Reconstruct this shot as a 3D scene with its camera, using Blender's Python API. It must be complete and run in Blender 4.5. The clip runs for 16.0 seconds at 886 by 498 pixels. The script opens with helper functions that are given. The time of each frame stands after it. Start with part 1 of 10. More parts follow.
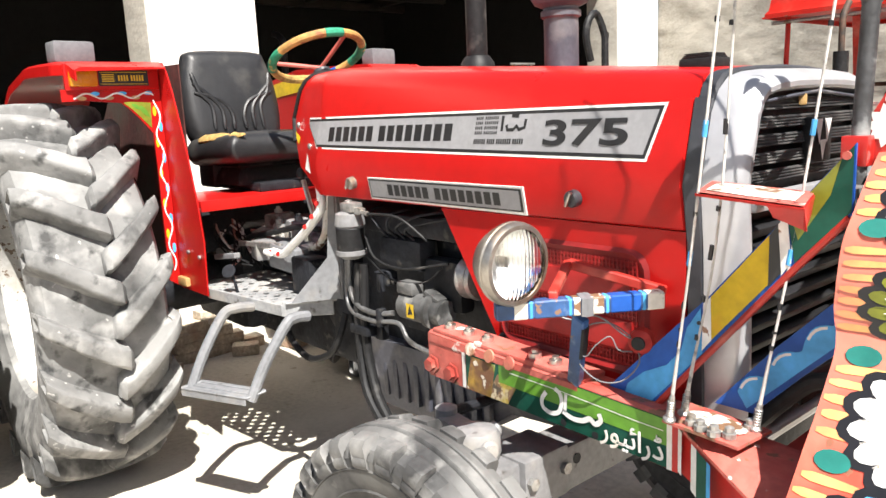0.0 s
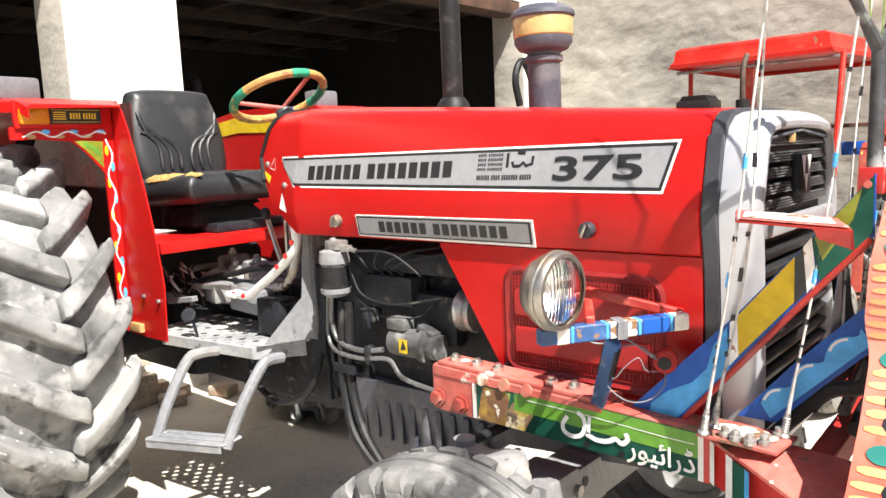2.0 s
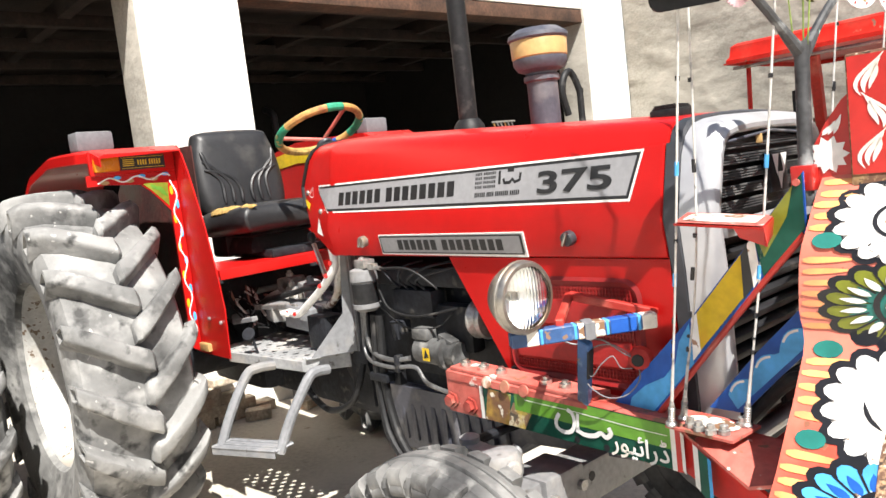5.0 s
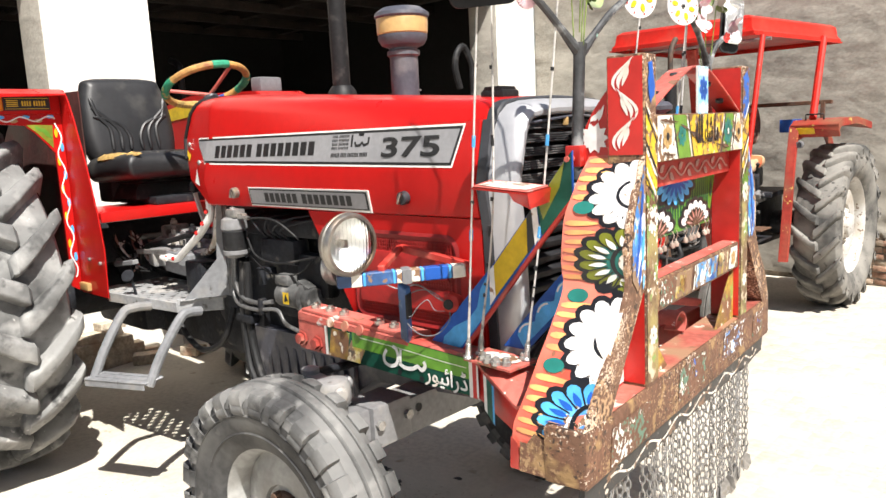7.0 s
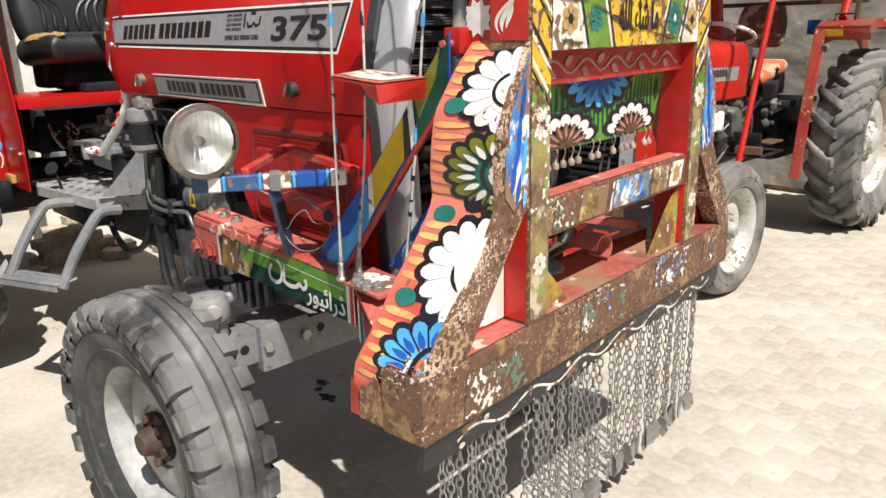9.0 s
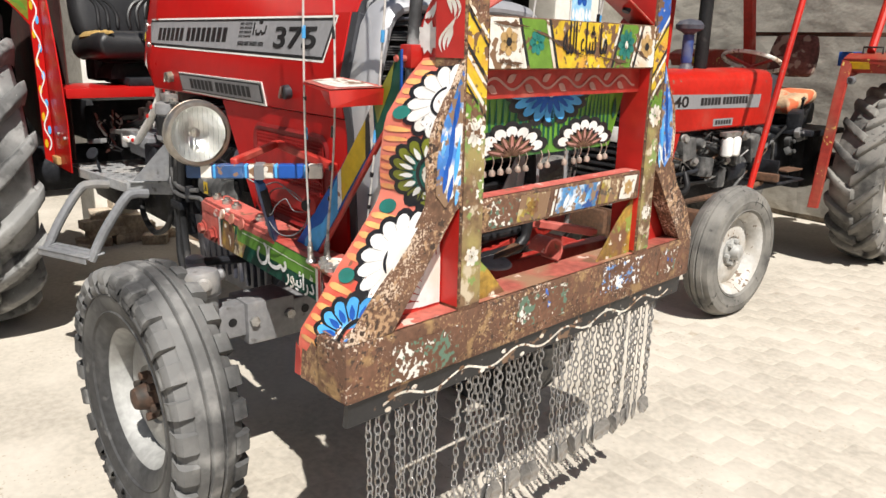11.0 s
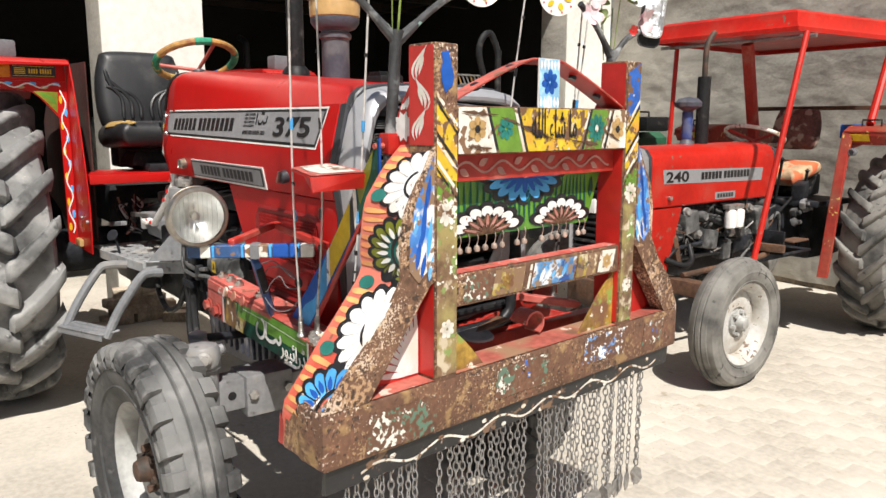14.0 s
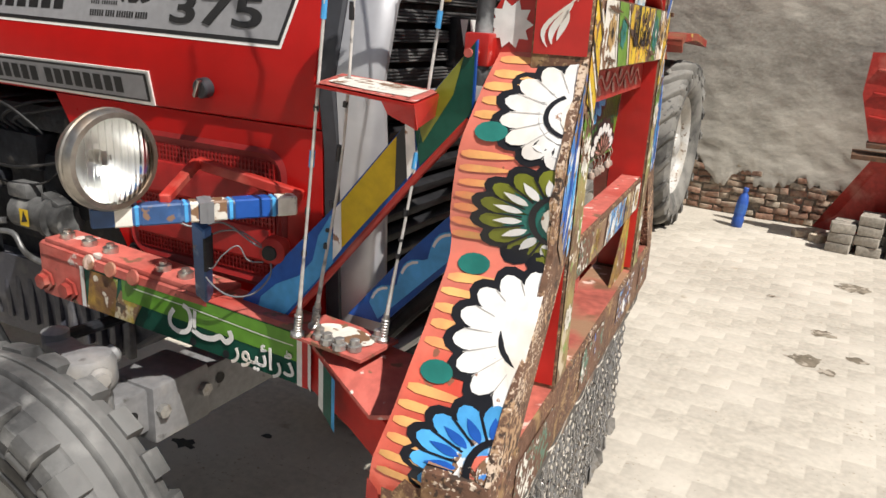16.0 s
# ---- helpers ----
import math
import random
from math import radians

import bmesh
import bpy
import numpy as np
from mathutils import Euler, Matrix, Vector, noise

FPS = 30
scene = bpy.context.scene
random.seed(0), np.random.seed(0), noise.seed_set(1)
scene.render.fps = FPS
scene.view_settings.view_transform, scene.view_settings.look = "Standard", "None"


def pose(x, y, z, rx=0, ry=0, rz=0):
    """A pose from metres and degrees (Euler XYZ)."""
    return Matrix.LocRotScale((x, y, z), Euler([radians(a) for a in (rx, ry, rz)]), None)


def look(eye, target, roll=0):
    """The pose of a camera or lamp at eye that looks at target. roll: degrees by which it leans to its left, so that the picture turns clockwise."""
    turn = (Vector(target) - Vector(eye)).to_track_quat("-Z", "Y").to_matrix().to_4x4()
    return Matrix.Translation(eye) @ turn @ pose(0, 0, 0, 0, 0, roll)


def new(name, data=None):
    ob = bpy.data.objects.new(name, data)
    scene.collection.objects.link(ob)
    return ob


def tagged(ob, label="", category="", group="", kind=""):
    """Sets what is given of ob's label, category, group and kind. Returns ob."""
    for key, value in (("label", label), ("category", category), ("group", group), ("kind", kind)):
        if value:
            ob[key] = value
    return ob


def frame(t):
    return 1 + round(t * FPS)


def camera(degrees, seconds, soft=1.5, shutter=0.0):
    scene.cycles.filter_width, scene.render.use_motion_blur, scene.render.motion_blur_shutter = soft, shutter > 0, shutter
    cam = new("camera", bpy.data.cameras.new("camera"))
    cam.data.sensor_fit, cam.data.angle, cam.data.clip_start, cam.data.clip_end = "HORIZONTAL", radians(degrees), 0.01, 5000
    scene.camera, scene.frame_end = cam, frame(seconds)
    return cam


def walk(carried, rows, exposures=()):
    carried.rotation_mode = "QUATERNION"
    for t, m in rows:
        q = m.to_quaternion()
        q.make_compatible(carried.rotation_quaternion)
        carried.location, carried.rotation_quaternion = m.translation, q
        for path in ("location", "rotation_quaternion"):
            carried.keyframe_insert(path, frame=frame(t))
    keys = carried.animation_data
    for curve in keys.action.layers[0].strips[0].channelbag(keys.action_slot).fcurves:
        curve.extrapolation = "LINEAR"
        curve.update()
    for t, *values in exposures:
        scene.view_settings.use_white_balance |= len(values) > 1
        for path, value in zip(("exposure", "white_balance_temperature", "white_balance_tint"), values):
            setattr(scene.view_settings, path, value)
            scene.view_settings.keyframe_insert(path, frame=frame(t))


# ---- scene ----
cam = camera(61.4, 16.0)
PATH = [
    (0, (0.374, -1.701, 1.490), (-1.014, -0.537, 1.163), -2.7),
    (0.5, (0.259, -1.800, 1.505), (-1.026, -0.522, 1.189), -4.8),
    (1, (0.184, -1.896, 1.503), (-1.008, -0.517, 1.258), -4.7),
    (1.5, (0.166, -1.941, 1.494), (-0.973, -0.514, 1.261), -3.0),
    (2, (0.179, -1.965, 1.485), (-1.017, -0.586, 1.252), -2.6),
    (2.5, (0.185, -1.936, 1.489), (-1.016, -0.567, 1.224), -3.5),
    (3, (0.171, -1.949, 1.493), (-1.105, -0.640, 1.276), -4.5),
    (3.5, (0.198, -1.932, 1.495), (-1.065, -0.614, 1.269), -4.4),
    (3.7, (0.236, -1.903, 1.499), (-1.030, -0.585, 1.293), -5.5),
    (5.8, (0.675, -1.887, 1.473), (-0.744, -0.736, 1.259), -5.5),
    (6, (0.720, -1.951, 1.461), (-0.669, -0.772, 1.207), -4.1),
    (6.5, (0.779, -1.979, 1.454), (-0.515, -0.699, 1.188), -1.9),
    (7, (0.852, -1.911, 1.469), (-0.391, -0.583, 1.187), -2.9),
    (7.5, (0.983, -1.766, 1.451), (-0.338, -0.513, 1.190), -2.1),
    (8, (1.070, -1.663, 1.439), (-0.249, -0.419, 1.126), -4.9),
    (8.5, (0.998, -1.558, 1.420), (-0.293, -0.307, 1.029), -2.2),
    (9, (0.917, -1.444, 1.416), (-0.357, -0.220, 0.903), -1.4),
    (9.2, (0.909, -1.391, 1.409), (-0.380, -0.189, 0.883), -1.7),
    (11.3, (1.279, -1.408, 1.434), (-0.098, -0.277, 0.974), 1.6),
    (11.5, (1.315, -1.409, 1.440), (-0.081, -0.286, 1.017), 1.0),
    (12, (1.454, -1.307, 1.453), (-0.017, -0.248, 1.131), 0.3),
    (12.5, (1.591, -1.188, 1.455), (0.072, -0.194, 1.152), -2.6),
    (13, (1.572, -1.181, 1.458), (0.023, -0.230, 1.177), -2.5),
    (13.5, (1.487, -1.257, 1.468), (-0.008, -0.221, 1.190), -1.7),
    (14, (1.367, -1.374, 1.450), (-0.073, -0.271, 1.142), 0.1),
    (14.5, (1.127, -1.326, 1.426), (-0.287, -0.190, 1.115), 0.7),
    (15, (0.859, -1.254, 1.451), (-0.455, -0.018, 1.088), 0.6),
    (15.5, (0.581, -1.365, 1.436), (-0.468, 0.076, 0.982), 2.2),
    (16, (0.403, -1.471, 1.442), (-0.421, 0.083, 0.900), 3.2),
]
walk(cam, [(t, look(eye, target, roll)) for t, eye, target, roll in PATH],
     exposures=((0, 1.32), (2, 1.44), (3, 1.48), (3.7, 1.42), (6, 1.2), (6.5, 1.2), (7, 1.0), (8, 0.75), (9, 0.42), (11.5, 0.42), (12.5, 0.45), (14, 0.45), (15, 0.46), (15.5, 0.42), (16, 0.26)))

# ---- world, sun ----
SUN_DIR = Vector((0.66, -0.262, 1.0)).normalized()
world = bpy.data.worlds.new("sky")
scene.world = world
world.use_nodes = True
_n, _l = world.node_tree.nodes, world.node_tree.links
_sky = _n.new("ShaderNodeTexSky")
_sky.sky_type = "NISHITA"
_sky.sun_disc = False
_sky.sun_elevation = math.asin(SUN_DIR.z)
_sky.sun_rotation = math.atan2(SUN_DIR.x, SUN_DIR.y)
_sky.dust_density = 2.0
_bg = _n["Background"]
_bg.inputs["Strength"].default_value = 0.043
_l.new(_sky.outputs["Color"], _bg.inputs["Color"])
_sun = bpy.data.lights.new("sun", "SUN")
_sun.energy, _sun.angle, _sun.color = 5.0, radians(0.55), (1.0, 0.96, 0.9)
sun = new("sun", _sun)
sun.matrix_world = look(SUN_DIR * 20, (0, 0, 0))

# ---- materials ----
def mk(name, base, rough=0.5, metal=0.0, second=None, mask=(6.0, 0.5, 0.62), tint=(2.5, 0.12), grain=(60.0, 0.06),
       bump=(80.0, 0.15), coat=0.0, third=None, mask3=(20.0, 0.6, 0.68), rough2=None, spec=0.5, chips=(), depth=0.004, placed=False, stretch=None):
    """Principled surface: base colour with broad and fine variation, one or two worn-through colours, and fine relief."""
    m = bpy.data.materials.new(name)
    m.use_nodes = True
    n, l = m.node_tree.nodes, m.node_tree.links
    p = n["Principled BSDF"]
    co = n.new("ShaderNodeNewGeometry").outputs["Position"] if placed else n.new("ShaderNodeTexCoord").outputs["Object"]

    if stretch:
        sv = n.new("ShaderNodeVectorMath")
        sv.operation = "MULTIPLY"
        sv.inputs[1].default_value = stretch
        l.new(co, sv.inputs[0])
        co = sv.outputs[0]

    def noise_(scale, detail=4.0):
        t = n.new("ShaderNodeTexNoise")
        t.inputs["Scale"].default_value, t.inputs["Detail"].default_value = scale, detail
        l.new(co, t.inputs["Vector"])
        return t.outputs["Fac"]

    def ramp(fac, lo, hi):
        r = n.new("ShaderNodeMapRange")
        r.inputs["From Min"].default_value, r.inputs["From Max"].default_value = lo, hi
        l.new(fac, r.inputs["Value"])
        return r.outputs["Result"]

    def mix(fac, a, b, mode="MIX"):
        x = n.new("ShaderNodeMix")
        x.data_type, x.blend_type = "RGBA", mode
        if hasattr(fac, "links"):
            l.new(fac, x.inputs[0])
        else:
            x.inputs[0].default_value = fac
        for s, v in ((x.inputs[6], a), (x.inputs[7], b)):
            if hasattr(v, "links"):
                l.new(v, s)
            else:
                s.default_value = (*v, 1.0)
        return x.outputs[2]

    lo = tuple(max(0.0, c * (1 - tint[1] * 2)) for c in base)
    hi = tuple(min(1.0, c * (1 + tint[1])) for c in base)
    col = mix(ramp(noise_(tint[0]), 0.3, 0.7), lo, hi)
    if grain[1]:
        g = tuple(max(0.0, 1 - grain[1] * 4) for _ in range(3))
        col = mix(ramp(noise_(grain[0], 6), 0.35, 0.65), mix(1.0, col, g, "MULTIPLY"), col)
    rgh = None
    if second:
        k = ramp(noise_(mask[0], 7), mask[1], mask[2])
        col = mix(k, col, second)
        if rough2 is not None:
            r = n.new("ShaderNodeMapRange")
            r.inputs["To Min"].default_value, r.inputs["To Max"].default_value = rough, rough2
            l.new(k, r.inputs["Value"])
            rgh = r.outputs["Result"]
    if third:
        col = mix(ramp(noise_(mask3[0], 7), mask3[1], mask3[2]), col, third)
    for tone, scale, lo_, hi_, patch, amount in chips:
        s = n.new("ShaderNodeMath")
        s.operation = "MULTIPLY_ADD"
        l.new(noise_(patch, 3), s.inputs[0])
        s.inputs[1].default_value = amount
        l.new(noise_(scale, 9), s.inputs[2])
        col = mix(ramp(s.outputs[0], lo_ + amount * 0.5, hi_ + amount * 0.5), col, tone)
    l.new(col, p.inputs["Base Color"])
    if rgh is None:
        r = n.new("ShaderNodeMapRange")
        r.inputs["To Min"].default_value, r.inputs["To Max"].default_value = max(0.02, rough - 0.08), min(1.0, rough + 0.1)
        l.new(noise_(9.0), r.inputs["Value"])
        rgh = r.outputs["Result"]
    l.new(rgh, p.inputs["Roughness"])
    p.inputs["Metallic"].default_value = metal
    p.inputs["Specular IOR Level"].default_value = spec
    p.inputs["Coat Weight"].default_value = coat
    p.inputs["Coat Roughness"].default_value = 0.12
    if bump[1]:
        b = n.new("ShaderNodeBump")
        b.inputs["Strength"].default_value = bump[1]
        b.inputs["Distance"].default_value = depth
        l.new(noise_(bump[0], 6), b.inputs["Height"])
        l.new(b.outputs["Normal"], p.inputs["Normal"])
    return m


M = {
    "red": mk("tractor red paint", (0.44, 0.009, 0.008), 0.3, tint=(1.6, 0.08), grain=(25, 0.02), bump=(30, 0.03), coat=0.02, spec=0.26, second=(0.38, 0.022, 0.016), mask=(3.0, 0.62, 0.9)),
    "orange_red": mk("faded orange-red paint", (0.5, 0.018, 0.01), 0.36, tint=(2, 0.12), grain=(30, 0.04), bump=(40, 0.05), spec=0.3, second=(0.34, 0.06, 0.04), mask=(4.0, 0.55, 0.85), chips=[((0.2, 0.1, 0.07), 22, 0.67, 0.71, 3, 0.3)]),
    "red_dull": mk("dusty red paint", (0.45, 0.03, 0.02), 0.5, tint=(3, 0.15), grain=(40, 0.06), bump=(60, 0.1), second=(0.5, 0.2, 0.15), mask=(5.0, 0.55, 0.8)),
    "pink": mk("sun-bleached red paint", (0.58, 0.14, 0.11), 0.6, tint=(5, 0.15), grain=(50, 0.06), second=(0.4, 0.05, 0.035), mask=(7, 0.5, 0.7), chips=[((0.2, 0.1, 0.06), 26, 0.62, 0.66, 4, 0.5), ((0.7, 0.6, 0.54), 30, 0.66, 0.7, 5, 0.4)]),
    "mesh_red": mk("perforated red screen", (0.34, 0.011, 0.01), 0.5, tint=(3, 0.15), grain=(40, 0.05), bump=(60, 0.1)),
    "silver": mk("silver-grey nose paint", (0.52, 0.52, 0.54), 0.38, metal=0.5, tint=(2, 0.06), grain=(30, 0.02), bump=(50, 0.03), second=(0.38, 0.37, 0.36), mask=(4, 0.6, 0.85)),
    "charcoal": mk("charcoal strip paint", (0.045, 0.047, 0.055), 0.45, tint=(3, 0.15), grain=(50, 0.05)),
    "grille": mk("black plastic grille", (0.018, 0.018, 0.02), 0.45, spec=0.3, tint=(5, 0.2), grain=(60, 0.1), second=(0.1, 0.09, 0.08), mask=(14, 0.6, 0.8)),
    "engine": mk("dark grey engine paint", (0.028, 0.03, 0.036), 0.5, tint=(6, 0.25), grain=(50, 0.1), bump=(60, 0.4), spec=0.2, second=(0.01, 0.01, 0.011), mask=(7, 0.5, 0.65), third=(0.1, 0.092, 0.08), mask3=(18, 0.62, 0.75)),
    "grey": mk("grey chassis paint", (0.2, 0.205, 0.215), 0.5, tint=(4, 0.12), grain=(50, 0.05), bump=(60, 0.2), second=(0.27, 0.25, 0.22), mask=(5, 0.55, 0.75), third=(0.07, 0.065, 0.06), mask3=(22, 0.64, 0.72)),
    "steel": mk("worn bare steel", (0.46, 0.45, 0.43), 0.4, metal=0.7, tint=(8, 0.15), grain=(70, 0.08), second=(0.22, 0.17, 0.12), mask=(18, 0.58, 0.72), rough2=0.7),
    "chrome": mk("dulled chrome", (0.6, 0.575, 0.53), 0.3, metal=1.0, tint=(6, 0.12), grain=(60, 0.06), bump=(70, 0.06), second=(0.3, 0.24, 0.17), mask=(9, 0.52, 0.72), rough2=0.6),
    "rubber": mk("dusty tyre rubber", (0.085, 0.085, 0.084), 0.85, tint=(3, 0.18), grain=(45, 0.08), bump=(26, 0.6), depth=0.007, second=(0.24, 0.239, 0.232), mask=(3.2, 0.36, 0.62), third=(0.4, 0.395, 0.38), mask3=(9, 0.5, 0.78), chips=[((0.05, 0.05, 0.049), 14, 0.58, 0.72, 2.5, 0.5), ((0.45, 0.44, 0.42), 34, 0.7, 0.76, 3, 0.4)]),
    "rubber_far": mk("weathered tyre rubber", (0.08, 0.078, 0.074), 0.88, tint=(3, 0.2), grain=(45, 0.1), bump=(50, 0.5), second=(0.22, 0.21, 0.19), mask=(5, 0.36, 0.62), chips=[((0.05, 0.048, 0.045), 30, 0.64, 0.72, 3, 0.4)]),
    "hose": mk("black hose rubber", (0.018, 0.018, 0.019), 0.5, spec=0.25, grain=(60, 0.1), second=(0.08, 0.075, 0.07), mask=(12, 0.58, 0.75)),
    "seat": mk("black seat vinyl", (0.02, 0.02, 0.022), 0.43, tint=(3, 0.2), grain=(40, 0.06), bump=(160, 0.2), second=(0.06, 0.057, 0.052), mask=(5, 0.58, 0.8)),
    "foam": mk("torn seat foam", (0.5, 0.32, 0.1), 0.9, tint=(20, 0.25), grain=(70, 0.1), bump=(70, 0.8)),
    "white": mk("white gloss paint", (0.8, 0.79, 0.76), 0.4, tint=(5, 0.05), grain=(40, 0.03), bump=(60, 0.08), second=(0.55, 0.47, 0.38), mask=(13, 0.62, 0.74)),
    "cream": mk("peeling white paint", (0.8, 0.76, 0.68), 0.5, tint=(6, 0.08), grain=(40, 0.05), bump=(60, 0.4), second=(0.6, 0.46, 0.32), mask=(9, 0.55, 0.7), chips=[((0.2, 0.11, 0.06), 48, 0.57, 0.6, 8, 0.6)]),
    "wheel_white": mk("white wheel paint", (0.55, 0.54, 0.515), 0.5, tint=(4, 0.1), grain=(40, 0.05), second=(0.36, 0.32, 0.265), mask=(7, 0.46, 0.7), chips=[((0.16, 0.11, 0.075), 40, 0.63, 0.67, 5, 0.4)]),
    "decal": mk("grey decal film", (0.27, 0.27, 0.28), 0.4, tint=(3, 0.06), grain=(60, 0.03), bump=(60, 0.02)),
    "ink": mk("black decal print", (0.014, 0.014, 0.015), 0.4, grain=(60, 0.04), bump=(60, 0.0)),
    "edge": mk("white decal border", (0.8, 0.78, 0.74), 0.4, tint=(4, 0.05), grain=(50, 0.02), bump=(60, 0.0)),
    "rust": mk("rusted guard steel", (0.21, 0.1, 0.058), 0.78, tint=(7, 0.25), grain=(70, 0.1), bump=(60, 0.7), second=(0.12, 0.06, 0.036), mask=(14, 0.42, 0.6), third=(0.29, 0.18, 0.08), mask3=(22, 0.56, 0.7), chips=[((0.33, 0.21, 0.11), 120, 0.58, 0.68, 9, 0.6), ((0.6, 0.5, 0.4), 150, 0.69, 0.74, 6, 1.0), ((0.05, 0.03, 0.02), 90, 0.6, 0.65, 6, 0.4)]),
    "rust_plain": mk("brown rust", (0.15, 0.075, 0.04), 0.8, tint=(5, 0.3), grain=(50, 0.1), bump=(45, 0.6), second=(0.07, 0.045, 0.035), mask=(10, 0.5, 0.65)),
    "g_yellow": mk("chipped yellow paint", (0.74, 0.5, 0.03), 0.45, tint=(6, 0.15), grain=(40, 0.06), bump=(60, 0.3), second=(0.58, 0.26, 0.05), mask=(12, 0.52, 0.66), chips=[((0.16, 0.085, 0.047), 42, 0.53, 0.56, 8, 0.7), ((0.62, 0.55, 0.46), 60, 0.66, 0.69, 8, 0.6)]),
    "g_green": mk("chipped green paint", (0.17, 0.33, 0.04), 0.45, tint=(6, 0.15), grain=(40, 0.06), bump=(60, 0.3), second=(0.08, 0.2, 0.05), mask=(12, 0.52, 0.66), chips=[((0.16, 0.085, 0.047), 42, 0.53, 0.56, 8, 0.7), ((0.62, 0.55, 0.46), 60, 0.66, 0.69, 8, 0.6)]),
    "g_blue": mk("chipped blue paint", (0.03, 0.13, 0.5), 0.45, tint=(6, 0.15), grain=(40, 0.06), bump=(60, 0.3), second=(0.25, 0.42, 0.65), mask=(12, 0.52, 0.66), chips=[((0.16, 0.085, 0.047), 42, 0.53, 0.56, 8, 0.7), ((0.62, 0.55, 0.46), 60, 0.66, 0.69, 8, 0.6)]),
    "g_black": mk("chipped black paint", (0.018, 0.018, 0.02), 0.45, grain=(40, 0.06), bump=(45, 0.2), chips=[((0.17, 0.1, 0.06), 30, 0.62, 0.66, 5, 0.5), ((0.4, 0.38, 0.34), 60, 0.7, 0.74, 6, 0.4)]),
    "p_orange": mk("hand-painted orange-red", (0.7, 0.15, 0.1), 0.4, tint=(7, 0.18), grain=(35, 0.05), bump=(40, 0.12), second=(0.74, 0.27, 0.2), mask=(3, 0.44, 0.7), third=(0.58, 0.06, 0.035), mask3=(5, 0.52, 0.72), coat=0.1, chips=[((0.25, 0.1, 0.06), 40, 0.68, 0.71, 5, 0.4)]),
    "p_stroke": mk("hand-painted light orange", (0.86, 0.45, 0.16), 0.38, tint=(9, 0.15), grain=(30, 0.06), bump=(40, 0.1), second=(0.8, 0.26, 0.12), mask=(11, 0.46, 0.66)),
    "p_teal": mk("hand-painted teal", (0.02, 0.18, 0.15), 0.38, tint=(9, 0.15), grain=(40, 0.04)),
    "p_olive": mk("hand-painted olive green", (0.2, 0.22, 0.02), 0.38, tint=(9, 0.15), grain=(40, 0.05), bump=(40, 0.1)),
    "p_green": mk("hand-painted leaf green", (0.12, 0.3, 0.03), 0.38, tint=(6, 0.2), grain=(30, 0.05), bump=(40, 0.1), second=(0.03, 0.13, 0.05), mask=(5, 0.5, 0.62)),
    "p_dkgreen": mk("hand-painted dark green", (0.012, 0.09, 0.06), 0.35, tint=(5, 0.2), grain=(40, 0.04), coat=0.0, spec=0.2),
    "p_blue": mk("hand-painted blue", (0.02, 0.1, 0.42), 0.35, tint=(6, 0.2), grain=(35, 0.05), coat=0.0, spec=0.2),
    "p_sky": mk("hand-painted light blue", (0.09, 0.4, 0.8), 0.38, tint=(8, 0.15), grain=(35, 0.05), spec=0.2),
    "p_yellow": mk("hand-painted yellow", (0.72, 0.5, 0.02), 0.38, tint=(6, 0.12), grain=(35, 0.05), spec=0.25, second=(0.62, 0.25, 0.03), mask=(5, 0.58, 0.75)),
    "p_black": mk("hand-painted black", (0.014, 0.014, 0.017), 0.35, grain=(40, 0.05), bump=(40, 0.05)),
    "p_white": mk("hand-painted white", (0.8, 0.79, 0.77), 0.4, tint=(7, 0.06), grain=(40, 0.04), bump=(40, 0.08), second=(0.66, 0.6, 0.52), mask=(9, 0.54, 0.7), chips=[((0.3, 0.16, 0.1), 40, 0.69, 0.72, 5, 0.4)]),
    "p_red": mk("hand-painted red", (0.5, 0.02, 0.015), 0.35, tint=(5, 0.12), grain=(30, 0.04), coat=0.2, bump=(40, 0.08)),
    "amber": mk("amber lamp plastic", (0.7, 0.25, 0.01), 0.25, tint=(9, 0.2), grain=(40, 0.05), second=(0.5, 0.12, 0.0), mask=(9, 0.5, 0.7)),
    "sticker": mk("yellow sticker", (0.75, 0.5, 0.02), 0.4, tint=(9, 0.1), grain=(40, 0.03)),
    "plastic_grey": mk("grey plastic", (0.17, 0.174, 0.185), 0.45, tint=(5, 0.1), grain=(60, 0.04)),
    "tan": mk("tan plastic bowl", (0.5, 0.32, 0.13), 0.35, tint=(5, 0.1), grain=(40, 0.04), second=(0.35, 0.22, 0.1), mask=(6, 0.55, 0.75)),
    "plaster_white": mk("whitewashed plaster", (0.8, 0.77, 0.7), 0.85, tint=(1.2, 0.06), grain=(18, 0.03), bump=(14, 0.5), second=(0.6, 0.52, 0.4), mask=(2.2, 0.6, 0.8)),
    "plaster_rough": mk("rough cement plaster", (0.43, 0.4, 0.345), 0.92, tint=(1.0, 0.12), grain=(45, 0.05), bump=(9, 0.5), depth=0.02, second=(0.52, 0.485, 0.42), mask=(1.3, 0.42, 0.66), third=(0.3, 0.275, 0.235), mask3=(3.5, 0.56, 0.76), stretch=(0.8, 1.0, 1.15)),
    "wood": mk("old roof timber", (0.1, 0.05, 0.03), 0.8, tint=(5, 0.3), grain=(40, 0.1), bump=(30, 0.5)),
    # plaster colour taken near-black to carry the shed's inner shade
    "plaster_shaded": mk("shade-darkened shed plaster", (0.006, 0.0055, 0.005), 0.95, tint=(1.5, 0.3), grain=(20, 0.1), bump=(12, 0.5)),
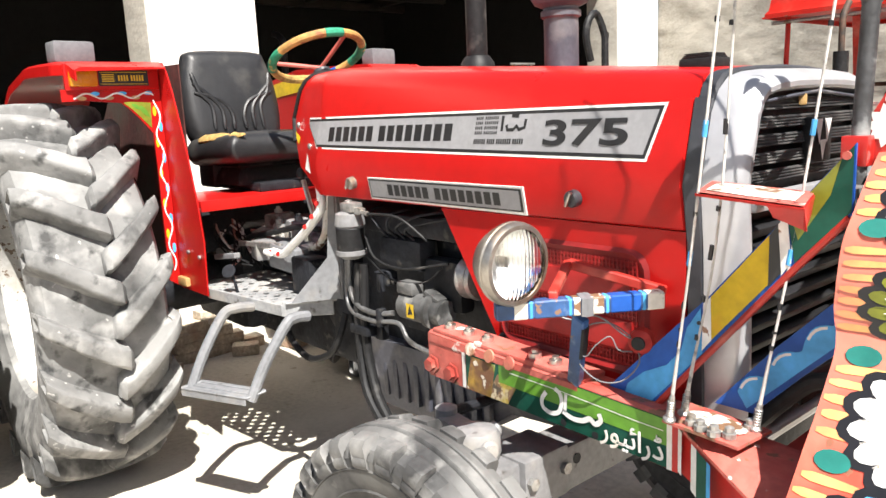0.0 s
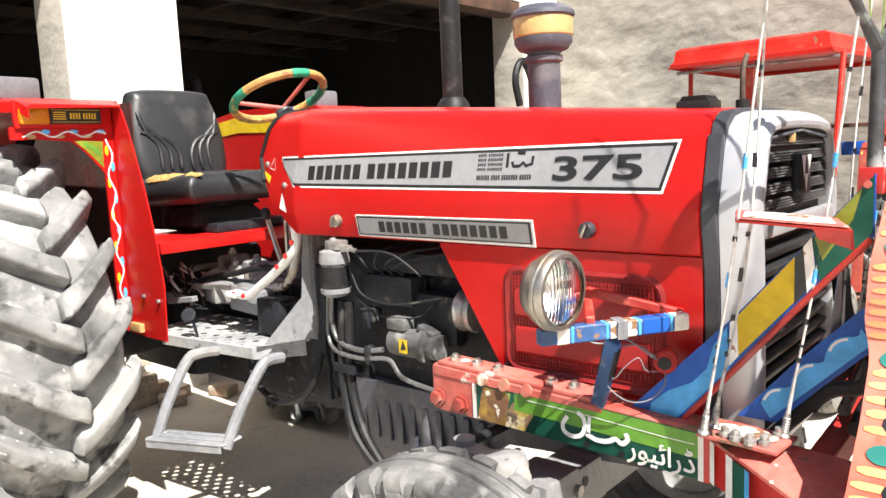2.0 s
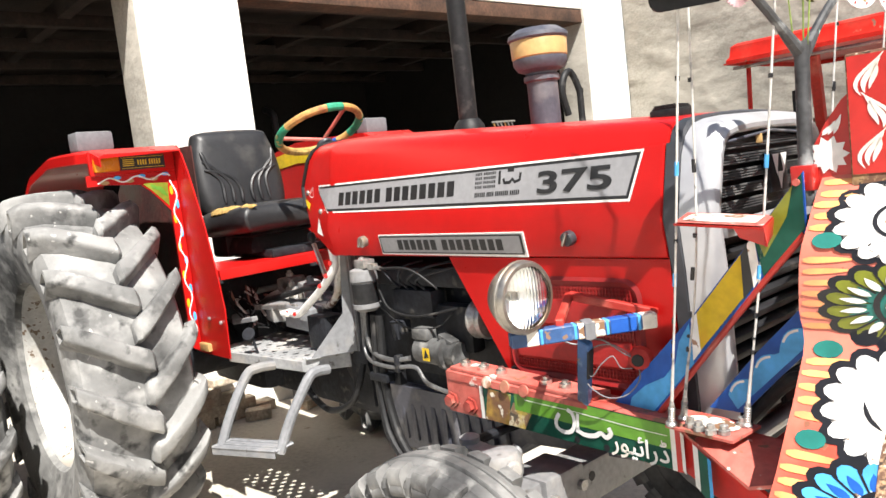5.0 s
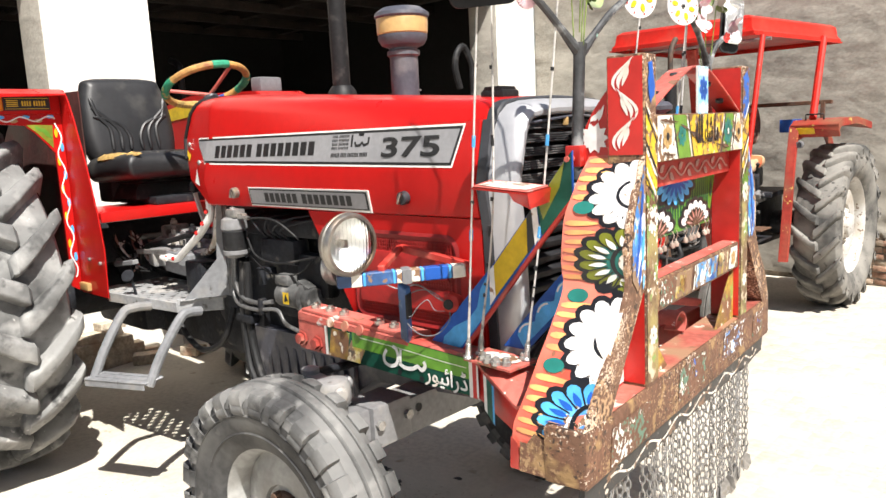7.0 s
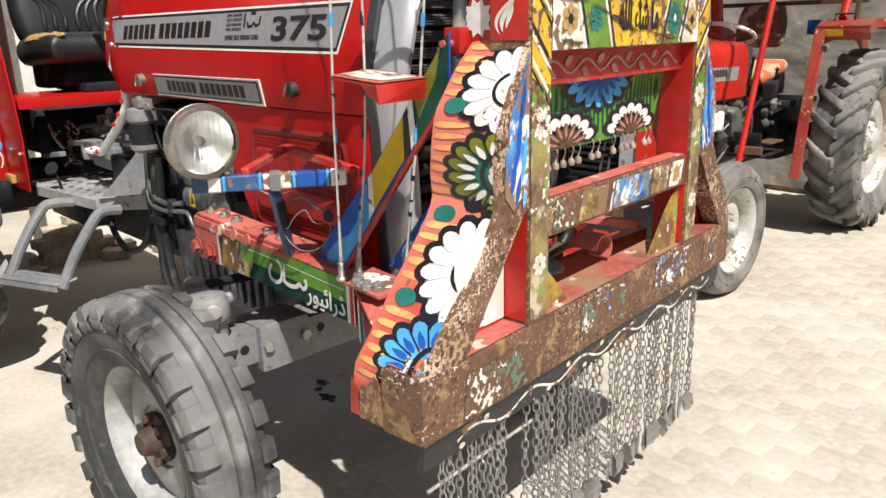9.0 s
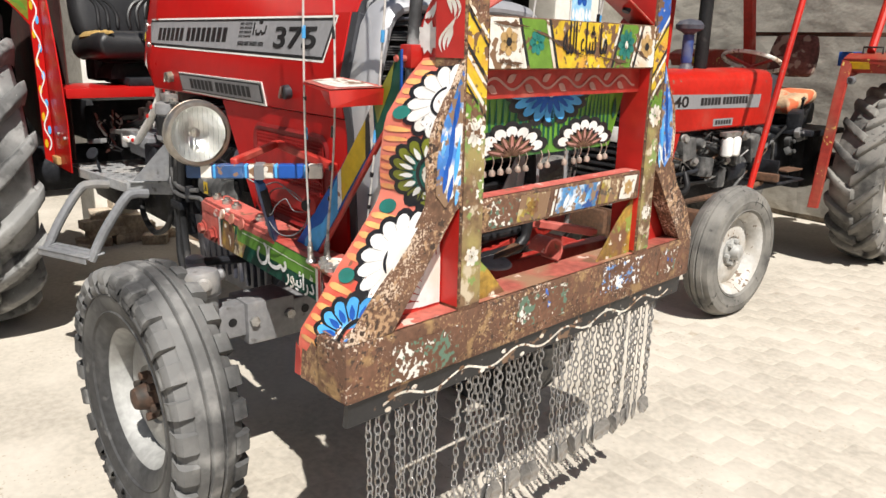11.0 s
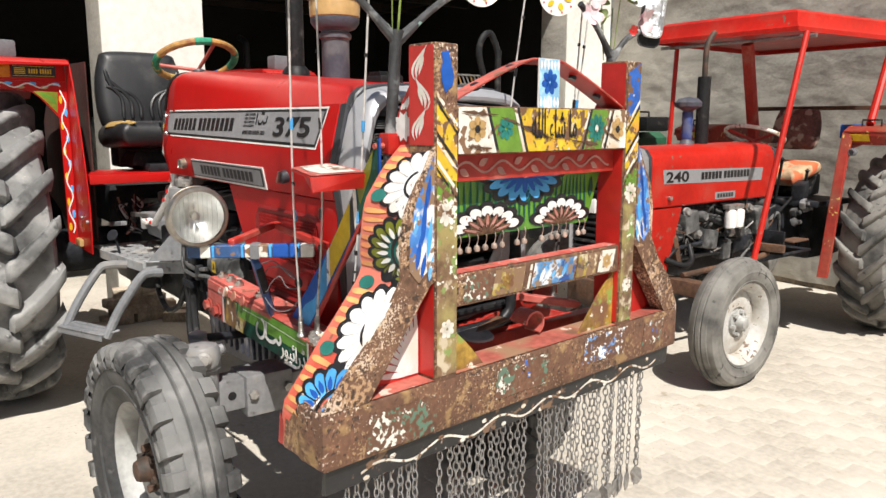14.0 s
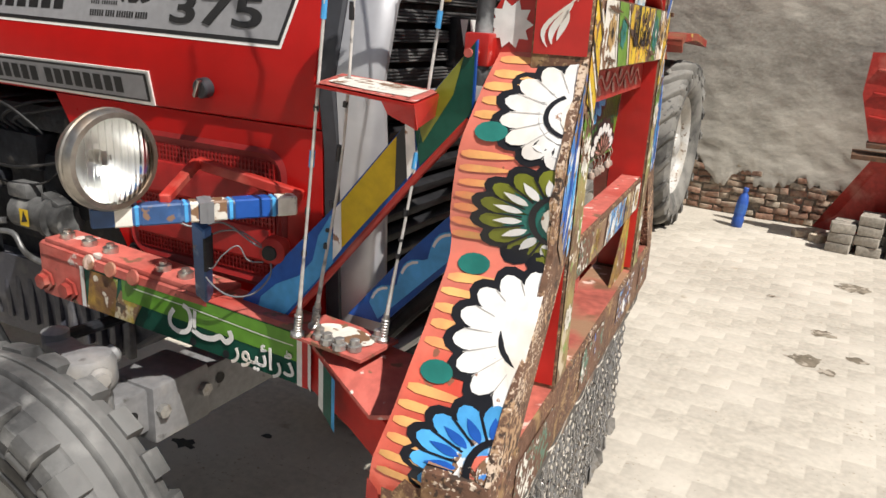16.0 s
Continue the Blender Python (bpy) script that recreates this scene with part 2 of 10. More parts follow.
    "brick": mk("dusty old brick", (0.4, 0.23, 0.155), 0.95, tint=(9, 0.25), grain=(50, 0.1), bump=(45, 0.9), depth=0.008, second=(0.46, 0.36, 0.27), mask=(7, 0.46, 0.6), third=(0.27, 0.14, 0.09), mask3=(10, 0.58, 0.72), placed=True),
    "brick_grey": mk("dusty grey brick", (0.42, 0.38, 0.32), 0.9, tint=(9, 0.15), grain=(50, 0.08), bump=(50, 0.6), second=(0.3, 0.26, 0.22), mask=(9, 0.55, 0.75), placed=True),
    "ground": mk("dusty paved ground", (0.52, 0.472, 0.398), 0.92, tint=(0.7, 0.08), grain=(35, 0.05), bump=(60, 0.35), second=(0.58, 0.532, 0.457), mask=(1.7, 0.42, 0.7), third=(0.39, 0.345, 0.28), mask3=(4.5, 0.62, 0.8), chips=[((0.36, 0.305, 0.235), 60, 0.66, 0.72, 2, 0.4), ((0.33, 0.275, 0.205), 9, 0.68, 0.76, 1.3, 0.3)]),
    "stain": mk("oily damp stain", (0.2, 0.165, 0.12), 0.8, tint=(8, 0.2), grain=(50, 0.08), second=(0.3, 0.26, 0.2), mask=(9, 0.5, 0.66), chips=[((0.38, 0.33, 0.27), 25, 0.55, 0.62, 6, 0.6)], placed=True),
    "leaf": mk("artificial leaf", (0.2, 0.27, 0.06), 0.5, tint=(20, 0.3), grain=(60, 0.05)),
    "petal": mk("faded pink petals", (0.75, 0.55, 0.58), 0.6, tint=(20, 0.1), grain=(60, 0.05), second=(0.6, 0.2, 0.32), mask=(25, 0.55, 0.7)),
    "bark": mk("taped black stem", (0.075, 0.076, 0.08), 0.5, tint=(14, 0.3), grain=(60, 0.1), second=(0.27, 0.28, 0.28), mask=(14, 0.5, 0.62), bump=(50, 0.6), chips=[((0.3, 0.5, 0.45), 20, 0.68, 0.71, 5, 0.4)]),
    "bottle": mk("blue plastic", (0.03, 0.1, 0.42), 0.4, tint=(9, 0.15), grain=(50, 0.05)),
    "green_paint": mk("green tractor paint", (0.02, 0.1, 0.05), 0.5, tint=(4, 0.2), grain=(40, 0.06)),
    "cloth": mk("patterned seat cloth", (0.17, 0.07, 0.06), 0.85, tint=(9, 0.25), grain=(50, 0.1), second=(0.35, 0.27, 0.22), mask=(11, 0.53, 0.58)),
    "g_trace": mk("rust with traces of green and white paint", (0.22, 0.13, 0.07), 0.78, tint=(7, 0.25), grain=(70, 0.1), bump=(60, 0.6), second=(0.3, 0.24, 0.09), mask=(11, 0.45, 0.62), third=(0.5, 0.42, 0.3), mask3=(26, 0.54, 0.62), chips=[((0.2, 0.27, 0.08), 34, 0.56, 0.62, 6, 0.6), ((0.72, 0.68, 0.6), 60, 0.66, 0.7, 6, 0.9)]),
    "g_yellow_worn": mk("rusty yellow paint", (0.5, 0.3, 0.05), 0.6, tint=(7, 0.25), grain=(60, 0.1), bump=(60, 0.5), second=(0.17, 0.08, 0.04), mask=(12, 0.46, 0.6), chips=[((0.24, 0.3, 0.06), 20, 0.62, 0.68, 5, 0.5), ((0.66, 0.6, 0.5), 34, 0.66, 0.69, 6, 0.5)]),
    "p_worn_sky": mk("scraped light blue paint", (0.13, 0.42, 0.78), 0.42, tint=(8, 0.15), grain=(35, 0.05), second=(0.05, 0.2, 0.55), mask=(14, 0.52, 0.6), chips=[((0.78, 0.75, 0.7), 30, 0.54, 0.58, 8, 0.6), ((0.22, 0.13, 0.08), 40, 0.6, 0.63, 8, 0.7)]),
    "slate": mk("dark slate plastic", (0.075, 0.078, 0.1), 0.5, tint=(5, 0.15), grain=(60, 0.06), second=(0.2, 0.19, 0.19), mask=(7, 0.55, 0.75)),
    "chain_steel": mk("bright chain steel", (0.42, 0.41, 0.4), 0.36, metal=0.7, tint=(20, 0.15), grain=(70, 0.06), second=(0.2, 0.16, 0.12), mask=(25, 0.56, 0.7)),
    "rod_white": mk("grey-white rod paint", (0.62, 0.6, 0.57), 0.5, tint=(14, 0.12), grain=(60, 0.06), second=(0.2, 0.2, 0.2), mask=(22, 0.6, 0.66)),
    "tan_dull": mk("dull tin bell", (0.5, 0.4, 0.33), 0.5, metal=0.3, tint=(20, 0.2), grain=(60, 0.08)),
    # darker copy of the roof timber, shade of the shed in its colour
    "wood_shaded": mk("shaded roof timber", (0.022, 0.014, 0.01), 0.9, tint=(5, 0.3), grain=(40, 0.1), bump=(30, 0.5)),
    "tape_tan": mk("tan grip tape", (0.5, 0.27, 0.08), 0.6, tint=(22, 0.2), grain=(60, 0.06), second=(0.25, 0.1, 0.04), mask=(30, 0.56, 0.64)),
    "tape_teal": mk("green grip tape", (0.02, 0.27, 0.15), 0.6, tint=(22, 0.2), grain=(60, 0.06), second=(0.45, 0.3, 0.1), mask=(24, 0.62, 0.66)),
    "mirror_dull": mk("crumpled tin", (0.8, 0.8, 0.8), 0.32, metal=0.9, tint=(9, 0.06), grain=(60, 0.03), bump=(22, 1.0), depth=0.02),
    "paver": mk("dusty brick paver", (0.52, 0.472, 0.398), 0.92, tint=(0.7, 0.08), grain=(35, 0.05), bump=(60, 0.35), second=(0.58, 0.532, 0.457), mask=(1.7, 0.42, 0.7), third=(0.39, 0.345, 0.28), mask3=(4.5, 0.62, 0.8), chips=[((0.36, 0.305, 0.235), 60, 0.66, 0.72, 2, 0.4), ((0.33, 0.275, 0.205), 9, 0.68, 0.76, 1.3, 0.3)], placed=True),
    "mortar": mk("earthy mortar", (0.33, 0.275, 0.215), 0.95, tint=(6, 0.2), grain=(50, 0.1), bump=(30, 0.9), depth=0.012),
    "rubber_front": mk("worn tyre rubber", (0.055, 0.055, 0.056), 0.8, tint=(3, 0.15), grain=(45, 0.1), bump=(50, 0.5), second=(0.155, 0.154, 0.15), mask=(4.0, 0.38, 0.6), third=(0.27, 0.266, 0.255), mask3=(13, 0.52, 0.76)),
    "wheel_grey": mk("grey-white wheel paint", (0.4, 0.4, 0.385), 0.5, tint=(4, 0.12), grain=(40, 0.06), second=(0.2, 0.19, 0.17), mask=(6, 0.5, 0.75)),
    "red_brown_dark": mk("dark mottled red-brown paint", (0.1, 0.02, 0.015), 0.85, tint=(4, 0.3), grain=(40, 0.1), bump=(40, 0.6), second=(0.05, 0.035, 0.025), mask=(5, 0.4, 0.62)),
    "fender_old": mk("weathered red-brown paint", (0.32, 0.03, 0.018), 0.5, tint=(3, 0.15), grain=(40, 0.06), bump=(40, 0.1), second=(0.22, 0.08, 0.045), mask=(5, 0.45, 0.7), chips=[((0.5, 0.38, 0.1), 30, 0.66, 0.7, 4, 0.5)]),
    "hub_rust": mk("greasy rusted hub", (0.1, 0.055, 0.035), 0.7, tint=(9, 0.3), grain=(50, 0.1), bump=(45, 0.6), second=(0.03, 0.025, 0.02), mask=(14, 0.45, 0.6)),
    "petal_grey": mk("thin grey brush line", (0.45, 0.42, 0.39), 0.5, tint=(9, 0.2), grain=(40, 0.06)),
    "rail_yellow": mk("yellow paint worn to rust", (0.5, 0.37, 0.07), 0.55, tint=(8, 0.25), grain=(60, 0.1), bump=(60, 0.5), second=(0.6, 0.52, 0.36), mask=(18, 0.48, 0.58), chips=[((0.22, 0.13, 0.075), 50, 0.49, 0.54, 12, 0.7), ((0.09, 0.07, 0.05), 40, 0.62, 0.66, 9, 0.5)]),
    "rail_blue": mk("blue paint worn to rust", (0.1, 0.28, 0.55), 0.5, tint=(8, 0.2), grain=(60, 0.1), bump=(60, 0.5), second=(0.6, 0.64, 0.68), mask=(16, 0.48, 0.56), chips=[((0.24, 0.16, 0.1), 50, 0.52, 0.56, 12, 0.7), ((0.02, 0.07, 0.25), 40, 0.6, 0.63, 9, 0.5)]),
    "scrap_blue": mk("rust with flecks of white and blue paint", (0.21, 0.1, 0.058), 0.75, tint=(7, 0.25), grain=(70, 0.1), bump=(60, 0.7), second=(0.12, 0.06, 0.036), mask=(14, 0.42, 0.6), chips=[((0.72, 0.72, 0.7), 70, 0.55, 0.59, 14, 0.7), ((0.12, 0.25, 0.5), 80, 0.6, 0.64, 12, 0.7)]),
    "scrap_teal": mk("rust with flecks of white and green paint", (0.21, 0.1, 0.058), 0.75, tint=(7, 0.25), grain=(70, 0.1), bump=(60, 0.7), second=(0.12, 0.06, 0.036), mask=(14, 0.42, 0.6), chips=[((0.66, 0.64, 0.58), 75, 0.6, 0.64, 14, 0.7), ((0.1, 0.17, 0.12), 70, 0.59, 0.63, 12, 0.7)]),
    "flange_blue": mk("streaked blue and white paint over rust", (0.07, 0.25, 0.66), 0.45, tint=(8, 0.2), grain=(45, 0.08), bump=(50, 0.4), second=(0.72, 0.7, 0.66), mask=(13, 0.52, 0.6), chips=[((0.24, 0.15, 0.09), 42, 0.52, 0.56, 10, 0.8), ((0.03, 0.14, 0.5), 30, 0.6, 0.63, 7, 0.5)]),
    "axle_grey": mk("light grey axle paint", (0.23, 0.23, 0.235), 0.5, tint=(4, 0.12), grain=(50, 0.05), bump=(60, 0.2), second=(0.36, 0.33, 0.29), mask=(5, 0.55, 0.75), third=(0.08, 0.075, 0.07), mask3=(22, 0.64, 0.72)),
    "mesh_dark": mk("dull dark red screen", (0.27, 0.009, 0.009), 0.55, tint=(3, 0.2), grain=(40, 0.05), bump=(60, 0.1)),
    "pump_grey": mk("oily grey pump casting", (0.14, 0.14, 0.138), 0.5, spec=0.3, tint=(6, 0.25), grain=(50, 0.08), bump=(60, 0.3), second=(0.03, 0.03, 0.03), mask=(9, 0.48, 0.62), third=(0.22, 0.215, 0.2), mask3=(16, 0.58, 0.7)),
    "lamp_blue": mk("weathered dark blue paint", (0.03, 0.09, 0.24), 0.45, tint=(9, 0.2), grain=(45, 0.06), second=(0.25, 0.33, 0.42), mask=(14, 0.56, 0.7), chips=[((0.2, 0.12, 0.08), 40, 0.66, 0.7, 7, 0.5)]),
    "bolt_red": mk("bolt painted dull red", (0.42, 0.06, 0.045), 0.5, tint=(9, 0.2), grain=(45, 0.06), second=(0.5, 0.2, 0.15), mask=(14, 0.52, 0.7)),
    "bottle_band": mk("blue plastic band", (0.05, 0.15, 0.5), 0.45, tint=(9, 0.15), grain=(50, 0.05)),
    "sleeve_blue": mk("dusty blue rubber sleeve", (0.035, 0.07, 0.24), 0.5, tint=(6, 0.2), grain=(50, 0.05), second=(0.1, 0.12, 0.2), mask=(9, 0.5, 0.68)),
    "silver_worn": mk("worn grey nose paint", (0.3, 0.296, 0.3), 0.42, metal=0.2, tint=(3, 0.12), grain=(40, 0.05), bump=(50, 0.1), second=(0.24, 0.225, 0.21), mask=(6, 0.5, 0.75), chips=[((0.14, 0.1, 0.08), 30, 0.62, 0.67, 4, 0.5)]),
    "ledge": mk("red paint worn to rust", (0.5, 0.13, 0.095), 0.6, tint=(5, 0.2), grain=(50, 0.08), bump=(50, 0.4), second=(0.3, 0.17, 0.1), mask=(6, 0.45, 0.6), third=(0.18, 0.09, 0.05), mask3=(14, 0.58, 0.7), chips=[((0.68, 0.5, 0.42), 24, 0.64, 0.69, 5, 0.5)]),
    "rubber_side": mk("dark tyre sidewall", (0.055, 0.055, 0.056), 0.7, tint=(3, 0.2), grain=(45, 0.1), bump=(40, 0.3), second=(0.13, 0.128, 0.122), mask=(5, 0.5, 0.72), third=(0.24, 0.235, 0.22), mask3=(12, 0.64, 0.8)),
    "reflector": mk("silvered lamp bowl", (0.78, 0.78, 0.76), 0.36, metal=1.0, tint=(9, 0.03), grain=(60, 0.0), bump=(30, 0.06)),
    "pipe_steel": mk("oily steel pipe", (0.2, 0.2, 0.2), 0.4, metal=0.5, tint=(8, 0.15), grain=(70, 0.08), second=(0.07, 0.065, 0.06), mask=(14, 0.5, 0.68)),
    "bolt_steel": mk("bright bolt steel", (0.62, 0.6, 0.56), 0.3, metal=0.9, tint=(9, 0.12), grain=(60, 0.05), second=(0.35, 0.27, 0.2), mask=(20, 0.58, 0.7)),
    "vine_pink": mk("pale pink brush paint", (0.5, 0.24, 0.2), 0.5, tint=(9, 0.15), grain=(40, 0.06), second=(0.4, 0.12, 0.09), mask=(14, 0.56, 0.7)),
    "brick_pale": mk("pale broken brick", (0.56, 0.47, 0.36), 0.92, tint=(9, 0.2), grain=(50, 0.08), bump=(40, 0.9), depth=0.01, second=(0.42, 0.27, 0.19), mask=(6, 0.5, 0.68), third=(0.3, 0.22, 0.16), mask3=(12, 0.6, 0.75), placed=True),
    "brace_rust": mk("rust under flaking cream paint", (0.21, 0.11, 0.065), 0.78, tint=(7, 0.25), grain=(70, 0.1), bump=(55, 0.7), second=(0.12, 0.06, 0.036), mask=(14, 0.42, 0.6), chips=[((0.4, 0.25, 0.14), 85, 0.54, 0.64, 12, 0.6), ((0.58, 0.45, 0.34), 190, 0.62, 0.7, 7, 1.2), ((0.05, 0.03, 0.02), 80, 0.6, 0.65, 6, 0.4)]),
    "plate_grey": mk("worn grey plate paint", (0.34, 0.345, 0.35), 0.5, tint=(5, 0.12), grain=(50, 0.06), bump=(60, 0.2), second=(0.45, 0.42, 0.38), mask=(6, 0.5, 0.7), third=(0.36, 0.2, 0.17), mask3=(7, 0.62, 0.75), chips=[((0.1, 0.09, 0.08), 22, 0.64, 0.7, 4, 0.5)]),
    "casting": mk("dusty grey gearbox casting", (0.26, 0.262, 0.265), 0.55, tint=(8, 0.2), grain=(50, 0.08), bump=(50, 0.5), second=(0.4, 0.37, 0.33), mask=(9, 0.5, 0.68), third=(0.06, 0.055, 0.05), mask3=(14, 0.58, 0.68)),
    "lamp_rim": mk("tarnished lamp shell", (0.42, 0.39, 0.35), 0.36, metal=0.9, tint=(9, 0.15), grain=(60, 0.06), bump=(60, 0.1), second=(0.24, 0.17, 0.12), mask=(12, 0.5, 0.66), rough2=0.6),
    "oil": mk("black oil spill", (0.02, 0.018, 0.016), 0.6, tint=(9, 0.3), grain=(50, 0.1)),
    "slat_grey": mk("dusty black plastic", (0.035, 0.035, 0.037), 0.5, spec=0.35, tint=(5, 0.2), grain=(60, 0.1), second=(0.13, 0.125, 0.12), mask=(9, 0.46, 0.7)),
    "p_pale": mk("streaked pale blue wash", (0.3, 0.58, 0.82), 0.4, tint=(8, 0.1), grain=(35, 0.05), spec=0.3, second=(0.7, 0.76, 0.78), mask=(18, 0.52, 0.62), chips=[((0.45, 0.35, 0.28), 50, 0.68, 0.71, 6, 0.5)]),
    "quilt": mk("orange quilted cloth", (0.6, 0.4, 0.24), 0.85, tint=(9, 0.2), grain=(50, 0.06), second=(0.6, 0.13, 0.05), mask=(8, 0.54, 0.58)),
}
_lens = bpy.data.materials.new("clear lamp glass")
_lens.use_nodes = True
_p = _lens.node_tree.nodes["Principled BSDF"]
_p.inputs["Transmission Weight"].default_value = 1.0
_p.inputs["Base Color"].default_value = (0.93, 0.94, 0.93, 1.0)
_p.inputs["Roughness"].default_value = 0.015
_p.inputs["IOR"].default_value = 1.3
_ln, _ll = _lens.node_tree.nodes, _lens.node_tree.links
_flute = _ln.new("ShaderNodeTexWave")
_flute.bands_direction = "Y"
_flute.inputs["Scale"].default_value = 32.0
_flute.inputs["Distortion"].default_value = 0.6
_fb = _ln.new("ShaderNodeBump")
_fb.inputs["Strength"].default_value, _fb.inputs["Distance"].default_value = 0.22, 0.0015
_ll.new(_ln.new("ShaderNodeTexCoord").outputs["Object"], _flute.inputs["Vector"])
_ll.new(_flute.outputs["Fac"], _fb.inputs["Height"])
_ll.new(_fb.outputs["Normal"], _p.inputs["Normal"])
M["lens"] = _lens

# ---- mesh helpers ----
XF = [Matrix.Identity(4)]


def part(name, bm, material, parent=None, label="", sharp=35, recalc=True):
    """Links a bmesh as one mesh object under a thing or a part; its points are in the frame XF."""
    if recalc:
        bmesh.ops.recalc_face_normals(bm, faces=bm.faces)
    me = bpy.data.meshes.new(name)
    bm.transform(XF[0])
    bm.to_mesh(me)
    bm.free()
    me.materials.append(M[material] if isinstance(material, str) else material)
    me.polygons.foreach_set("use_smooth", [True] * len(me.polygons))
    me.set_sharp_from_angle(angle=radians(sharp))
    ob = new(name, me)
    if parent:
        hang(ob, parent)
    if label:
        ob["label"] = label
    return ob


def world_of(ob):
    m = Matrix(ob.matrix_basis)
    if ob.parent:
        return world_of(ob.parent) @ ob.matrix_parent_inverse @ m
    return m


def hang(ob, parent):
    ob.parent = parent
    ob.matrix_parent_inverse = world_of(parent).inverted()


def thing(name, place, label, category, group="", kind=""):
    ob = new(name)
    ob.empty_display_size = 0.1
    ob.location = XF[0] @ Vector(place)
    return tagged(ob, label, category, group, kind)


def B():
    return bmesh.new()


def add(bm, verts, faces):
    vs = [bm.verts.new(v) for v in verts]
    for f in faces:
        try:
            bm.faces.new([vs[i] for i in f])
        except ValueError:
            pass
    return vs


def box(bm, c, s, rot=(0, 0, 0), bevel=0.0):
    """A box round the centre c, of full size s, turned by degrees, with chamfered edges."""
    t = B()
    m = pose(*c, *rot)
    bmesh.ops.create_cube(t, size=1.0, matrix=Matrix.Diagonal((*s, 1)))
    if bevel:
        bmesh.ops.bevel(t, geom=t.edges[:], offset=min(bevel, min(s) * 0.45), segments=2, profile=0.6, affect="EDGES")
    t.transform(m)
    merge(bm, t)
    return bm


def merge(bm, t):
    t.verts.index_update()
    vs = [bm.verts.new(v.co) for v in t.verts]
    for f in t.faces:
        bm.faces.new([vs[v.index] for v in f.verts])
    t.free()


def beam(bm, a, b, w, h, up=(0, 0, 1), bevel=0.003):
    """A bar from a to b, w wide across and h deep along up."""
    a, b, up = Vector(a), Vector(b), Vector(up)
    d = b - a
    z = d.normalized()
    x = up.cross(z).normalized()
    y = z.cross(x)
    m = Matrix((x, y, z)).transposed().to_4x4()
    m.translation = (a + b) / 2
    t = B()
    bmesh.ops.create_cube(t, size=1.0, matrix=Matrix.Diagonal((w, h, d.length, 1)))
    if bevel:
        bmesh.ops.bevel(t, geom=t.edges[:], offset=bevel, segments=1, affect="EDGES")
    t.transform(m)
    merge(bm, t)
    return bm


def smooth_path(pts, n=6):
    """A Catmull-Rom line through the points."""
    p = [Vector(q) for q in pts]
    p = [p[0] * 2 - p[1]] + p + [p[-1] * 2 - p[-2]]
    out = []
    for i in range(1, len(p) - 2):
        for k in range(n):
            t = k / n
            a, b, c, d = p[i - 1:i + 3]
            out.append(0.5 * ((2 * b) + (c - a) * t + (2 * a - 5 * b + 4 * c - d) * t * t + (3 * b - a - 3 * c + d) * t ** 3))
    return out + [p[-2]]


def tube(bm, pts, r, seg=10, curve=0, cap=True):
    pts = smooth_path(pts, curve) if curve else [Vector(p) for p in pts]
    rs = r if isinstance(r, (list, tuple)) else [r] * len(pts)
    d0 = (pts[1] - pts[0]).normalized()
    ref = Vector((0, 0, 1)) if abs(d0.z) < 0.9 else Vector((1, 0, 0))
    x = d0.cross(ref).normalized()
    rings = []
    for i, p in enumerate(pts):
        d = (pts[min(i + 1, len(pts) - 1)] - pts[max(i - 1, 0)]).normalized()
        x = (x - d * x.dot(d)).normalized()
        y = d.cross(x)
        rr = rs[min(i, len(rs) - 1)]
        rings.append([bm.verts.new(p + (x * math.cos(a) + y * math.sin(a)) * rr) for a in (2 * math.pi * k / seg for k in range(seg))])
    for a, b in zip(rings, rings[1:]):
        for k in range(seg):
            bm.faces.new((a[k], a[(k + 1) % seg], b[(k + 1) % seg], b[k]))
    if cap:
        bm.faces.new(rings[0][::-1])
        bm.faces.new(rings[-1])
    return bm


def lathe(bm, prof, c, axis=(0, 0, 1), seg=32, close=False):
    """Turns a profile of (radius, height) round an axis through c."""
    z = Vector(axis).normalized()
    x = z.orthogonal().normalized()
    y = z.cross(x)
    c = Vector(c)
    rings = []
    for r, h in prof:
        if r < 1e-5:
            rings.append([bm.verts.new(c + z * h)])
        else:
            rings.append([bm.verts.new(c + z * h + (x * math.cos(a) + y * math.sin(a)) * r) for a in (2 * math.pi * k / seg for k in range(seg))])
    pairs = list(zip(rings, rings[1:])) + ([(rings[-1], rings[0])] if close else [])
    for a, b in pairs:
        for k in range(seg):
            j = (k + 1) % seg
            if len(a) == 1 and len(b) == 1:
                continue
            if len(a) == 1:
                bm.faces.new((a[0], b[j], b[k]))
            elif len(b) == 1:
                bm.faces.new((a[k], a[j], b[0]))
            else:
                bm.faces.new((a[k], a[j], b[j], b[k]))
    return bm


def loft(bm, loops, cap=True):
    """Joins closed loops of the same length into a skin."""
    rings = [[bm.verts.new(p) for p in lp] for lp in loops]
    n = len(rings[0])
    for a, b in zip(rings, rings[1:]):
        for k in range(n):
            bm.faces.new((a[k], a[(k + 1) % n], b[(k + 1) % n], b[k]))
    if cap:
        bm.faces.new(rings[0][::-1])
        bm.faces.new(rings[-1])
    return bm


def plate(bm, outline, normal, thick):
    """A flat or gently bent sheet: the outline's points, thickened along normal."""
    n = Vector(normal).normalized() * thick
    return loft(bm, [[Vector(p) for p in outline], [Vector(p) - n for p in outline]])


